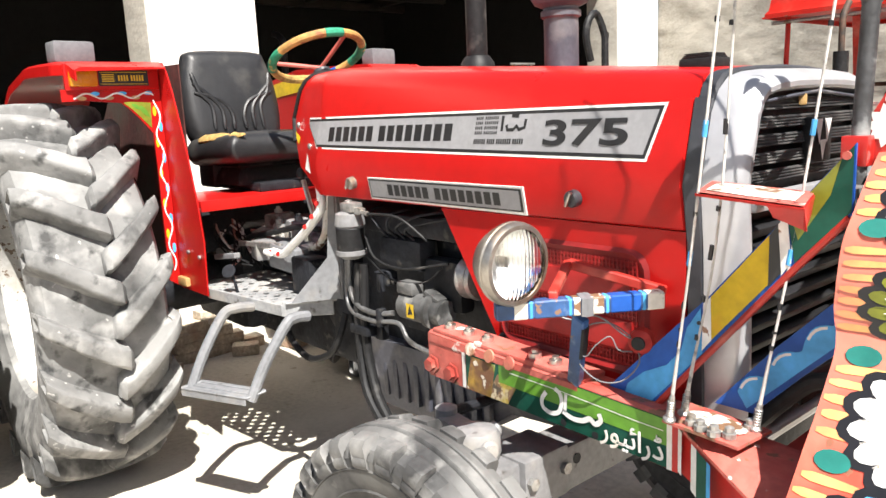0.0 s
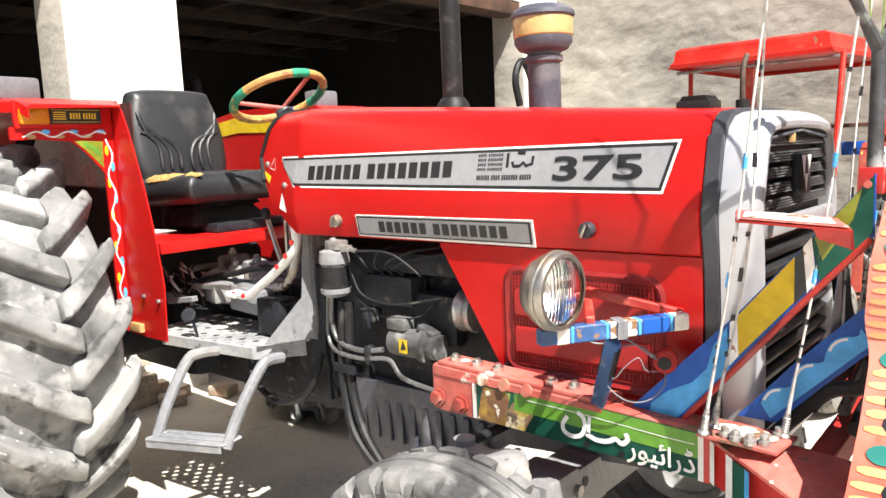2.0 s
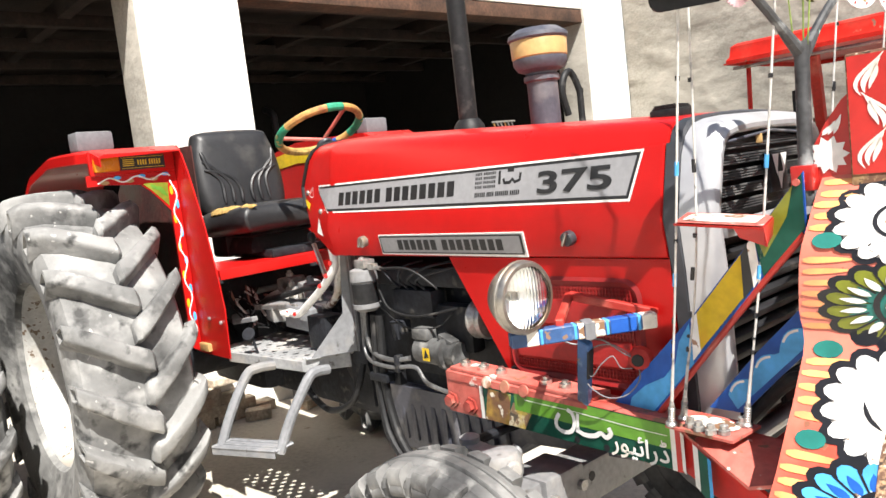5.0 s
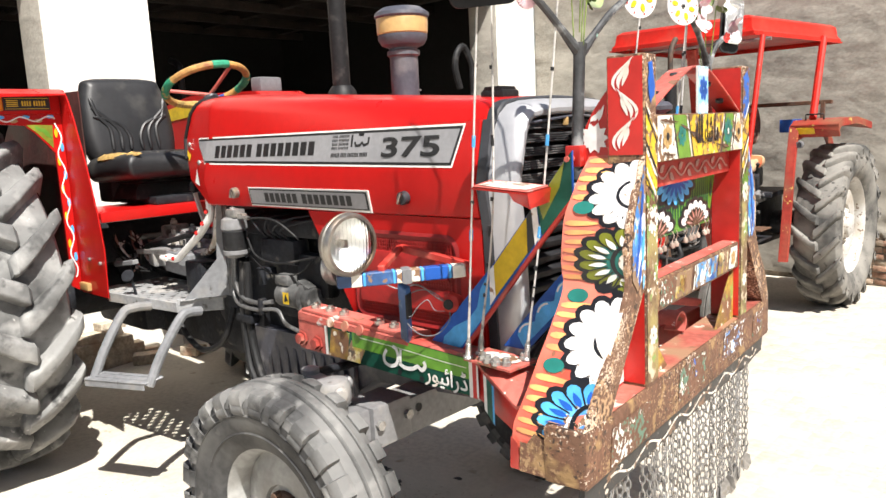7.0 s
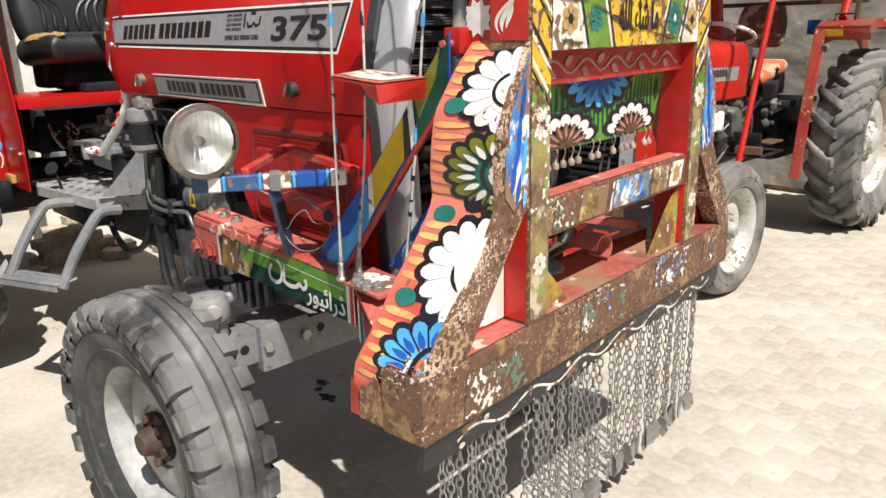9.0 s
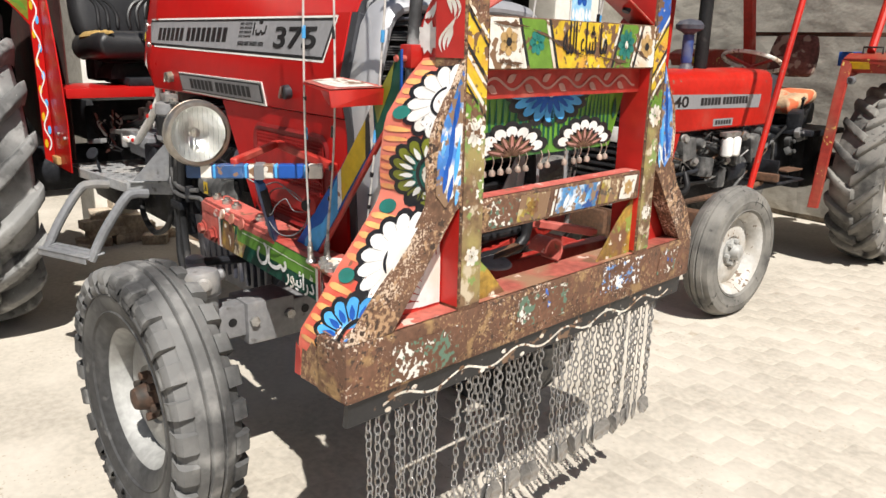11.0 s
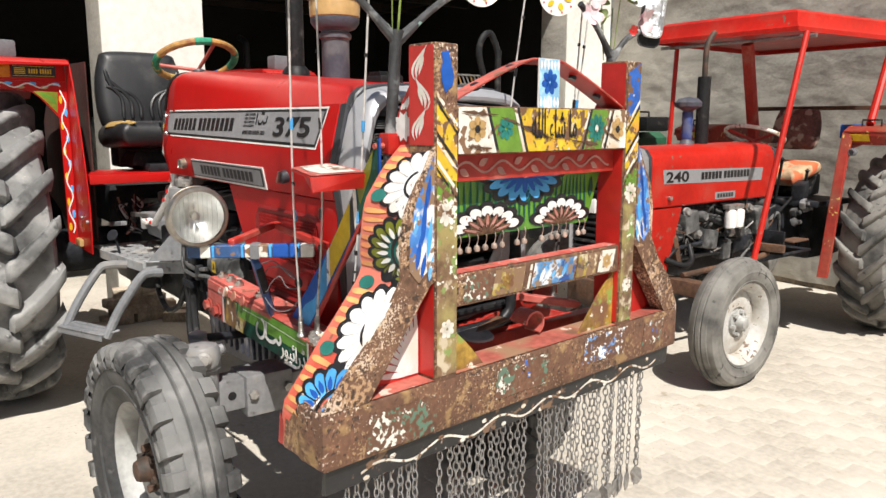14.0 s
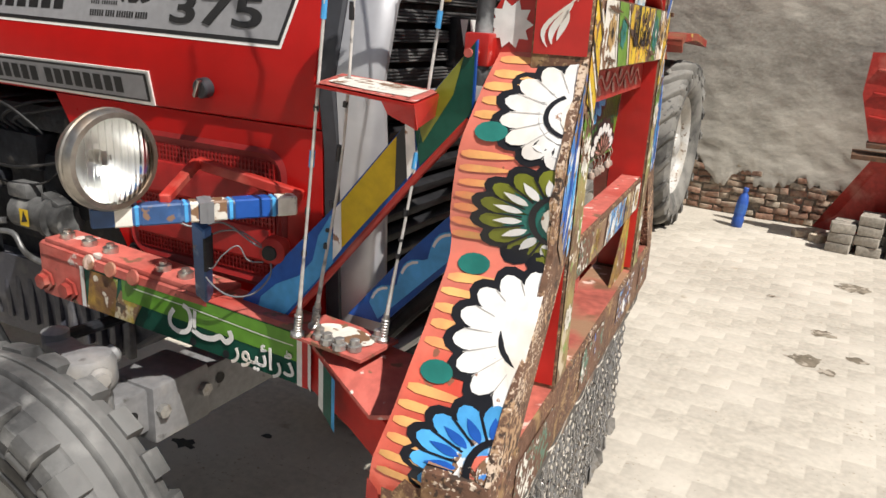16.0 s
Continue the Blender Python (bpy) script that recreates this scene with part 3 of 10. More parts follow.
def fan(bm, pts):
    """A star-shaped patch as a fan of triangles round its middle."""
    pts = [Vector(p) for p in pts]
    c = bm.verts.new(sum(pts, Vector()) / len(pts))
    vs = [bm.verts.new(p) for p in pts]
    for i in range(len(vs)):
        bm.faces.new((c, vs[i], vs[(i + 1) % len(vs)]))
    return bm


def ellipse(cx, cy, a, b, turn=0.0, n=14):
    t = radians(turn)
    return [(cx + a * math.cos(k) * math.cos(t) - b * math.sin(k) * math.sin(t), cy + a * math.cos(k) * math.sin(t) + b * math.sin(k) * math.cos(t))
            for k in (2 * math.pi * i / n for i in range(n))]


def leafshape(x0, y0, x1, y1, w, n=6):
    """A pointed drop from (x0, y0) to (x1, y1), w wide."""
    dx, dy = x1 - x0, y1 - y0
    ln = math.hypot(dx, dy) or 1
    nx, ny = -dy / ln, dx / ln
    up = [(x0 + dx * t + nx * w * math.sin(math.pi * t ** 0.8) / 2, y0 + dy * t + ny * w * math.sin(math.pi * t ** 0.8) / 2) for t in (i / n for i in range(n + 1))]
    dn = [(x0 + dx * t - nx * w * math.sin(math.pi * t ** 0.8) / 2, y0 + dy * t - ny * w * math.sin(math.pi * t ** 0.8) / 2) for t in (i / n for i in range(n - 1, 0, -1))]
    return up + dn


def ribbon(line, w):
    """The outline of a strip w wide along a plane line, as quads."""
    sides = []
    for i, (x, y) in enumerate(line):
        (x0, y0), (x1, y1) = line[max(0, i - 1)], line[min(len(line) - 1, i + 1)]
        ln = math.hypot(x1 - x0, y1 - y0) or 1
        nx, ny = -(y1 - y0) / ln * w / 2, (x1 - x0) / ln * w / 2
        sides.append(((x + nx, y + ny), (x - nx, y - ny)))
    return [[a[0], b[0], b[1], a[1]] for a, b in zip(sides, sides[1:])]


def painted(name, shapes, to3d, height, material, parent, label="", joined=False):
    """Paint laid on a surface: plane shapes carried onto it by to3d(u, v, height)."""
    if joined or len(shapes) == 1:
        bm = B()
        for s in shapes:
            fan(bm, [to3d(u, v, height) for u, v in s])
        bmesh.ops.remove_doubles(bm, verts=bm.verts, dist=0.0004)
        return part(name, bm, material, parent, label, recalc=False)
    for s in shapes:
        bm = B()
        fan(bm, [to3d(u, v, height) for u, v in s])
        ob = part(name, bm, material, parent, label, recalc=False)
    return ob


def flower(cx, cy, r, n=9, a0=0.0, a1=360.0, hole=0.3, wide=1.25):
    """Petals, round-ended, set round a middle from a0 to a1 degrees."""
    out = []
    for i in range(n):
        a = radians(a0 + (a1 - a0) * (i + 0.5) / n)
        w = wide * r * (1 + hole) / 2 * radians(abs(a1 - a0)) / n
        rm = r * (1 + hole) / 2
        out.append(ellipse(cx + rm * math.cos(a), cy + rm * math.sin(a), r * (1 - hole) / 2 * 1.15, w / 2, math.degrees(a), 12))
    return out


def lerp_knots(z, knots):
    knots = sorted(knots)
    if z <= knots[0][0]:
        return knots[0][1]
    for (z0, a), (z1, b) in zip(knots, knots[1:]):
        if z <= z1:
            return a + (b - a) * (z - z0) / (z1 - z0)
    return knots[-1][1]


def flat_map(o, u, v):
    """A plane frame: origin, unit directions u and v; height goes along u x v."""
    o, u, v = Vector(o), Vector(u).normalized(), Vector(v).normalized()
    n = u.cross(v).normalized()
    return lambda a, b, h: o + u * a + v * b + n * h


def lettering(name, text, to_world, size, material, parent, wide=1.0, label="", bold=0.0, align="CENTER"):
    cu = bpy.data.curves.new(name, "FONT")
    cu.body, cu.size, cu.extrude, cu.align_x, cu.align_y, cu.offset = text, size, 0.0006, align, "CENTER", bold
    ob = bpy.data.objects.new(name, cu)
    me = bpy.data.meshes.new_from_object(ob)
    bpy.data.objects.remove(ob)
    me.transform(XF[0] @ to_world @ Matrix.Diagonal((wide, 1, 1, 1)))
    me.materials.append(M[material])
    o = new(name, me)
    hang(o, parent)
    if label:
        o["label"] = label
    return o


def frame_at(o, u, v):
    u, v = Vector(u).normalized(), Vector(v).normalized()
    n = u.cross(v)
    m = Matrix((u, v, n)).transposed().to_4x4()
    m.translation = o
    return m


def bars(x0, x1, y0, y1, words, gap=0.22, space=0.6):
    """Rows of plain blocks, one for each sign of the words, between the bounds."""
    units = sum(words) + space * (len(words) - 1)
    w = (x1 - x0) / units
    out, x = [], x0
    for k in words:
        for _ in range(k):
            out.append([(x + w * gap / 2, y0), (x + w * (1 - gap / 2), y0), (x + w * (1 - gap / 2), y1), (x + w * gap / 2, y1)])
            x += w
        x += w * space
    return out

# ---- the yard: ground, shed, wall ----
def ngrid(bm, p0, u, v, nu, nv, amp, norm, scale=6.0, keep=None, drawn=(1, 1, 1)):
    """A sheet of nu x nv cells from p0 along u and v, roughened along norm."""
    p0, u, v, norm = Vector(p0), Vector(u), Vector(v), Vector(norm)
    rows = []
    for j in range(nv + 1):
        row = []
        for i in range(nu + 1):
            p = p0 + u * (i / nu) + v * (j / nv)
            q = Vector((p.x * drawn[0], p.y * drawn[1], p.z * drawn[2])) * scale
            h = noise.noise(q) * 0.6 + noise.noise(q * 2.7) * 0.4 + noise.noise(q * 7) * 0.15
            row.append(bm.verts.new(p + norm * amp * h))
        rows.append(row)
    for j in range(nv):
        for i in range(nu):
            if keep is None or keep(i / nu, j / nv):
                bm.faces.new((rows[j][i], rows[j][i + 1], rows[j + 1][i + 1], rows[j + 1][i]))
    return bm


bm = B()
add(bm, [(-150, -150, 0), (150, -150, 0), (150, 150, 0), (-150, 150, 0)], [(0, 1, 2, 3)])
ground = tagged(part("ground", bm, "ground"), "pale dusty paved yard ground in full sun", "ground", kind="structure")

FX = -4.33
def pillar(name, y0, y1, label):
    base = thing(name, (FX, (y0 + y1) / 2, 0), label, "pillar", "shed pillars", "structure")
    bm = B()
    box(bm, (FX - 0.19, (y0 + y1) / 2, 1.6), (0.38, y1 - y0, 3.2), bevel=0.02)
    part("core", bm, "plaster_rough", base, "rough unpainted plaster sides")
    bm = B()
    ngrid(bm, (FX + 0.004, y0 + 0.004, 0), (0, y1 - y0 - 0.008, 0), (0, 0, 3.2), 10, 40, 0.006, (1, 0, 0), 3)
    part("whitewash", bm, "plaster_white", base, "sunlit whitewashed face")
    return base


pillar("wall_pillar_1", -0.01, 0.72, "whitewashed plaster pillar of the open shed")
pillar("wall_pillar_2", 4.63, 5.33, "whitewashed plaster pillar beside the grey wall")
pillar("wall_pillar_3", -5.2, -4.5, "whitewashed plaster pillar of the open shed")

bm = B()
box(bm, (FX - 0.14, 0, 2.93), (0.24, 10.6, 0.13), bevel=0.008)
tagged(part("lintel_beam", bm, "wood"), "brown timber lintel over the shed opening", "beam", kind="structure")
bm = B()
box(bm, (FX - 0.16, 0, 3.4), (0.3, 10.66, 0.8), bevel=0.01)
tagged(part("wall_shed_front", bm, "plaster_white"), "whitewashed plaster band above the shed opening", "wall", kind="structure")
# inner walls: the interior's shade is put into their colour
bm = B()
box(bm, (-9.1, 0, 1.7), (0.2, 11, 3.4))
tagged(part("wall_shed_back", bm, "plaster_shaded"), "back wall of the shed, coloured near-black for shade", "wall", kind="structure")
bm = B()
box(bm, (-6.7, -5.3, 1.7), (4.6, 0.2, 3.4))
tagged(part("wall_shed_south", bm, "plaster_shaded"), "dark side wall inside the shed", "wall", kind="structure")
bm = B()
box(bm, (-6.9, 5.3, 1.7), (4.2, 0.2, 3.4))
tagged(part("wall_shed_north", bm, "plaster_shaded"), "dark side wall inside the shed", "wall", kind="structure")
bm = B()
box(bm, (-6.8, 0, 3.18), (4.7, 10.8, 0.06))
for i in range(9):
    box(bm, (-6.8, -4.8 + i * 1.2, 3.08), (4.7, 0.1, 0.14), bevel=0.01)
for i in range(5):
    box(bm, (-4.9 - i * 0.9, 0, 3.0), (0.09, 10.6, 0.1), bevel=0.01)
tagged(part("ceiling", bm, "wood_shaded"), "old brown timber shed ceiling on rafters", "ceiling", kind="structure")

# grey plastered yard wall with the bricks bare along its foot
WA, WB = Vector((-4.33, 5.34, 0)), Vector((7.5, 4.56, 0))
WU = (WB - WA).normalized()
WN = Vector((WU.y, -WU.x, 0))
WLEN = (WB - WA).length
wall = thing("wall_yard", tuple(WA), "rough grey plastered yard wall, bricks bare at the foot", "wall", kind="structure")
bm = B()
o = WA - WN * 0.03
plate(bm, [o, o + WU * WLEN, o + WU * WLEN + Vector((0, 0, 4.2)), o + Vector((0, 0, 4.2))], WN, 0.24)
part("core", bm, "mortar", wall, "bare mortar and brickwork")
def plaster_foot(x):
    """Height of the plaster's broken lower edge at x."""
    if x < -1.3 or x > 1.5:
        return 0.05 + 0.04 * noise.noise(Vector((x * 3, 1.0, 0)))
    e = 0.31 + 0.04 * math.sin(x * 7.0) + 0.16 * noise.noise(Vector((x * 5.0, 3.1, 0))) + 0.06 * noise.noise(Vector((x * 17.0, 8.1, 0))) + 0.03 * noise.noise(Vector((x * 46.0, 2.1, 0)))
    return max(0.1, e)


bm = B()
ngrid(bm, WA + Vector((0, 0, 0.6)), WU * WLEN, (0, 0, 3.6), 360, 110, 0.015, WN, 4.5, None, (0.75, 1, 1.15))
plaster = part("plaster", bm, "plaster_rough", wall, "knobbly grey cement plaster")
bm = B()
cols = []
for i in range(1101):
    p0 = WA + WU * (WLEN * i / 1100)
    f0 = plaster_foot(p0.x)
    col = [bm.verts.new(p0 - WN * 0.03 + Vector((0, 0, f0 + 0.006)))]
    for j in range(13):
        p = p0 + Vector((0, 0, f0 + (0.62 - f0) * j / 12))
        q = Vector((p.x * 0.75, p.y, p.z * 1.15)) * 4.5
        col.append(bm.verts.new(p + WN * (0.001 + 0.016 * (noise.noise(q) * 0.6 + noise.noise(q * 2.7) * 0.4 + noise.noise(q * 7) * 0.15) - (0.006 if j == 0 else 0))))
    cols.append(col)
for a, b in zip(cols, cols[1:]):
    for k in range(13):
        bm.faces.new((a[k], b[k], b[k + 1], a[k + 1]))
part("plaster_edge", bm, "plaster_rough", wall, "broken plaster edge above the bricks")

# ---- the decorated tractor ----
TR = thing("tractor", (-1.9, 0, 0), "bright red farm tractor with a hand-painted front guard, parked", "tractor", "parked tractors")


YC = -0.03


def hood_top(x):
    return 1.552 + 0.075 * (-0.41 - x)


def half_profile(x):
    """The bonnet's side from its lower edge to the ridge, as (y, z) with y negative."""
    zt = hood_top(x)
    k = max(0.0, -1.87 - x) * 0.22
    pts = [(-0.352, 1.232), (-0.357, 1.236), (-0.374, 1.33), (-0.353, 1.415), (-0.332, 1.5), (-0.318, zt - 0.06), (-0.305, zt - 0.03), (-0.283, zt - 0.011), (-0.25, zt - 0.002), (-0.15, zt + 0.005), (YC, zt + 0.008)]
    return [(min(YC - 0.02, y + k) if y < YC else y, z) for y, z in pts]


def side(x, z, h=0.0):
    """A point on the bonnet's side facing -y, h above the sheet."""
    pr = half_profile(x)
    for (y0, z0), (y1, z1) in zip(pr, pr[1:]):
        if z0 <= z <= z1:
            t = (z - z0) / max(1e-6, z1 - z0)
            n = Vector((0, -(z1 - z0), (y1 - y0) * 1.0)).normalized()
            n = Vector((0, n.y, n.z))
            p = Vector((x, y0 + (y1 - y0) * t, z)) + n * h
            if x < -1.87:
                p.x -= h * 0.22
            return p
    return Vector((x, pr[0][0] - h, z))


REAR = [(1.68, 0.15), (1.6, 0.24), (1.53, 0.31), (1.45, 0.28), (1.31, 0.145), (1.255, 0.03), (1.23, 0.014)]


def rear_cut(s):
    """The cheek behind the crease, bent inwards and cut on a slant; s runs from crease to edge."""
    out = []
    for y, z in half_profile(-1.87):
        d = lerp_knots(z, REAR) * s
        out.append(Vector((-1.87 - d, y + 0.22 * d if y < YC else y, z)))
    return out


bm = B()
loops = []
for s in (1.0, 0.96, 0.5, 0.08):
    near = rear_cut(s)
    loops.append(near + [Vector((p.x, 2 * YC - p.y, p.z)) for p in near[-2::-1]])
for x in (-1.87, -1.85, -1.5, -1.1, -0.8, -0.5, -0.462, -0.458):
    hp = half_profile(x)
    s = 0.0
    if x == -0.458:
        s = 0.006
    hp = [(y + s if y < YC else y, z - (s if z > 1.3 else -s)) for y, z in hp]
    loops.append([Vector((x, y, z)) for y, z in hp] + [Vector((x, 2 * YC - y, z)) for y, z in hp[-2::-1]])
loft(bm, loops, cap=False)
rear_near = rear_cut(1.0)
for p, q in zip(rear_near, rear_near[1:]):
    add(bm, [p, q, Vector((q.x, 2 * YC - q.y, q.z)), Vector((p.x, 2 * YC - p.y, p.z))], [(0, 1, 2, 3)])
bmesh.ops.remove_doubles(bm, verts=bm.verts, dist=0.0004)
hood = part("bonnet", bm, "red", TR, "glossy red sheet-metal bonnet with grey decals")

# charcoal band between bonnet and nose
bm = B()
loops = []
for x, s in ((-0.458, 0.004), (-0.454, 0.0), (-0.424, 0.0), (-0.42, 0.004)):
    hp = half_profile(-0.458)
    low = [(-0.335, 0.74), (-0.345, 0.95), (-0.352, 1.2)]
    hp = low + hp[2:]
    hp = [(y + s if y < YC else y, z - s) for y, z in hp]
    loops.append([Vector((x, y, z)) for y, z in hp] + [Vector((x, 2 * YC - y, z)) for y, z in hp[-2::-1]])
loft(bm, loops)
part("nose_band", bm, "charcoal", TR, "matt charcoal band behind the nose")

# silver nose with grille
def nose_loop(x, inset):
    hp = [(-0.33, 0.74), (-0.342, 0.95), (-0.352, 1.2), (-0.366, 1.33), (-0.33, 1.47), (-0.305, 1.513), (-0.27, 1.538), (-0.22, 1.548), (-0.14, 1.553), (YC, 1.554)]
    pts = [Vector((y, z)) for y, z in hp] + [Vector((2 * YC - y, z)) for y, z in hp[-2::-1]]
    if inset:
        c, out = Vector((YC, 1.14)), []
        n = len(pts)
        for i, p in enumerate(pts):
            a, b = pts[i - 1], pts[(i + 1) % n]
            d = Vector((-(b - a).y, (b - a).x)).normalized()
            if d.dot(c - p) < 0:
                d = -d
            out.append(p + d * inset)
        pts = out
    return [Vector((x, p.x, p.y)) for p in pts]


bm = B()
loft(bm, [nose_loop(-0.422, 0.004), nose_loop(-0.419, 0.0), nose_loop(-0.383, 0.002), nose_loop(-0.36, 0.007), nose_loop(-0.344, 0.017), nose_loop(-0.336, 0.029), nose_loop(-0.337, 0.039), nose_loop(-0.344, 0.045), nose_loop(-0.38, 0.048)], cap=False)
nose = part("nose_cowl", bm, "silver", TR, "silver-grey painted nose cowl")
bm = B()
fan(bm, nose_loop(-0.378, 0.044))
grille = part("grille", bm, "grille", TR, "black slatted radiator grille")
for i in range(11):
    z = 0.83 + i * 0.04
    bm = B()
    box(bm, (-0.362, YC, z), (0.03, 0.53, 0.022), (0, 24, 0), 0.004)
    part("slat", bm, "grille", grille)
for i in range(5):
    z = 1.335 + i * 0.036
    w = 0.278 - max(0.0, z - 1.36) * 0.2
    bm = B()
    box(bm, (-0.366, YC, z), (0.016, 2 * w, 0.024), (0, -12, 0), 0.003)
    slat = part("slat", bm, "slat_grey", grille, "dusty black ribbed slat")
    for k in range(4):
        bm = B()
        box(bm, (-0.356 - 0.0013 * k, YC, z - 0.009 + 0.006 * k), (0.006, 2 * w - 0.006, 0.0032), (0, -12, 0), 0.001)
        part("rib", bm, "slat_grey", slat)
bm = B()
tube(bm, [(-0.35, YC - 0.25, 1.484), (-0.346, YC, 1.503), (-0.35, YC + 0.25, 1.484)], 0.004, 8)
part("chevron_trim", bm, "slate", grille)
bm = B()
box(bm, (-0.35, YC - 0.06, 1.486), (0.016, 0.014, 0.024), (0, 0, 20), 0.004)
part("latch", bm, "tan", grille)
bm = B()
box(bm, (-0.348, YC, 1.288), (0.028, 0.55, 0.036), bevel=0.008)
part("bar", bm, "silver", grille, "silver bar across the grille")
bm = B()
box(bm, (-0.35, -0.017, 1.398), (0.024, 0.1, 0.1), bevel=0.008)
emb = part("badge", bm, "grille", grille, "black badge with white triangles")
mp = flat_map((-0.338, -0.017, 1.398), (0, 1, 0), (0, 0, 0.9))
painted("triangle", [[(-0.04, 0.045), (-0.004, 0.045), (-0.018, -0.01)], [(0.04, 0.045), (0.004, 0.045), (0.018, -0.01)], [(-0.016, 0.0), (0.016, 0.0), (0, -0.045)]], mp, 0.002, "edge", emb)

# bonnet decals
def strip(shapes, h, mat, name, parent=None, label="", joined=False):
    return painted(name, shapes, lambda u, v, hh: side(u, v, hh), h, mat, parent or hood, label, joined)


def quadstrip(x0, x1, lo, hi, n=14):
    """A band along the bonnet between two edge lines lo(x) and hi(x), cut to follow the sheet."""
    out = []
    for i in range(n):
        a, b = x0 + (x1 - x0) * i / n, x0 + (x1 - x0) * (i + 1) / n
        for k in range(3):
            f = lambda x, t: lo(x) + (hi(x) - lo(x)) * t
            out.append([(a, f(a, k / 3)), (b, f(b, k / 3)), (b, f(b, (k + 1) / 3)), (a, f(a, (k + 1) / 3))])
    return out


def decal_band(d):
    xr = lambda z: -0.512 - (1.493 - z) * 0.28 - d
    lo = lambda x: (1.393 + (x + 1.88) * (1.372 - 1.393) / 1.34) + d
    hi = lambda x: (1.499 + (x + 2.0) * (1.493 - 1.499) / 1.49) - d
    q = quadstrip(-1.88, -0.545 - d, lo, hi, 16)
    q += [[(-0.545 - d, lo(-0.545)), (xr(lo(-0.545)), lo(-0.545)), (xr(hi(-0.52)), hi(-0.52)), (-0.545 - d, hi(-0.545))]]
    tipx = -1.995 + d * 1.2
    q += [[(-1.88, lo(-1.88)), (-1.88, hi(-1.88)), (tipx, hi(-1.99)), (tipx + 0.005, hi(-1.99) - 0.02)]]
    return q


strip(decal_band(0.0), 0.0012, "edge", "decal_border", joined=True)
strip(decal_band(0.006), 0.002, "ink", "decal_line", joined=True)
strip(decal_band(0.014), 0.0028, "decal", "decal", label="long grey bonnet decal edged black and white", joined=True)
strip(bars(-1.81, -1.17, 1.417, 1.463, [6, 8], 0.26, 0.5), 0.0036, "ink", "letter_bar")
up = (side(-0.8, 1.48) - side(-0.8, 1.38)).normalized()
nrm = Vector((1, 0, 0)).cross(up)
lettering("decal_number", "375", frame_at(side(-0.72, 1.431) + nrm * 0.0045, (1, 0, 0), up), 0.083, "ink", hood, 2.05, bold=0.0018)
fine = []
for z in (1.47, 1.4575, 1.445, 1.4325):
    fine += bars(-1.085, -1.0, z, z + 0.008, [4, 7], 0.35, 0.7)
strip(fine + bars(-1.085, -0.905, 1.408, 1.421, [6, 4, 7, 5], 0.28, 0.6), 0.0036, "ink", "print_bar", joined=True)
for line in ([(-0.905, 1.468), (-0.907, 1.448), (-0.925, 1.443), (-0.935, 1.452), (-0.945, 1.443), (-0.965, 1.443), (-0.97, 1.455)], [(-0.985, 1.478), (-0.985, 1.44)], [(-0.955, 1.478), (-0.93, 1.476)]):
    strip(ribbon(line, 0.009), 0.0036, "ink", "print_stroke", joined=True)


# the plate is bolted across the bonnet's lower flank
bm = B()
pl = [side(-1.56, 1.24, 0.004), side(-0.895, 1.236, 0.004), side(-0.895, 1.306, 0.004), side(-1.56, 1.308, 0.004)]
plate(bm, pl, (0, -1, -0.15), 0.004)
npl = part("name_plate", bm, "edge", TR, "grey maker's plate edged black and white")
mp = flat_map((pl[0] + pl[2]) / 2, (1, 0, -0.005), (0, -0.18, 1.0))
painted("line", [[(-0.327, -0.03), (0.327, -0.03), (0.327, 0.03), (-0.327, 0.03)]], mp, 0.0025, "ink", npl)
painted("field", [[(-0.32, -0.0255), (0.32, -0.0255), (0.32, 0.0255), (-0.32, 0.0255)]], mp, 0.0035, "decal", npl)
painted("letter_bar", bars(-0.235, 0.255, -0.017, 0.017, [6, 8], 0.26, 0.6), mp, 0.0045, "ink", npl)
for x in (-1.65, -0.735):
    p = side(x, 1.287)
    bm = B()
    lathe(bm, [(0.0, 0.022), (0.017, 0.022), (0.02, 0.018), (0.02, 0.0)], p, (0, -1, -0.15), 18)
    kn = part("latch", bm, "steel" if x < -1 else "charcoal", TR, "round bonnet latch")
    bm = B()
    box(bm, p + Vector((0, -0.026, -0.002)), (0.008, 0.01, 0.036), (0, 25, 0), 0.002)
    part("key_slot", bm, "chrome", kn)

bm = B()
edge_ = rear_cut(1.0)[3:]
tube(bm, [p + Vector((-0.003, -0.002, 0)) for p in edge_] + [Vector((p.x - 0.003, 2 * YC - p.y + 0.002, p.z)) for p in edge_[-2::-1]], 0.009, 8)
part("edge_trim", bm, "hose", hood, "black rubber edge trim")
strip([[(-1.965, 1.322), (-1.915, 1.308), (-1.93, 1.35), (-1.955, 1.375)]], 0.006, "edge", "triangle_sticker")
strip([[(-2.12, 1.452), (-2.055, 1.43), (-2.065, 1.405), (-2.1, 1.425)]], 0.006, "sticker", "yellow_sticker")
strip(ribbon([(-2.075, 1.46), (-2.03, 1.452), (-2.045, 1.497), (-2.075, 1.46)], 0.003), 0.006, "edge", "triangle_sticker", joined=True)
for x, z in ((-2.11, 1.475), (-1.95, 1.4)):
    bm = B()
    lathe(bm, [(0.011, 0.0), (0.011, 0.005), (0.006, 0.009), (0, 0.01)], side(x, z), (-0.22, -1, 0), 10)
    part("panel_screw", bm, "steel", hood)

# lower flank panel with its perforated screen
bm = B()
op = [(-1.236, 1.229), (-1.03, 0.9), (-1.015, 0.866), (-0.985, 0.85), (-0.5, 0.836), (-0.46, 0.85), (-0.46, 1.229)]
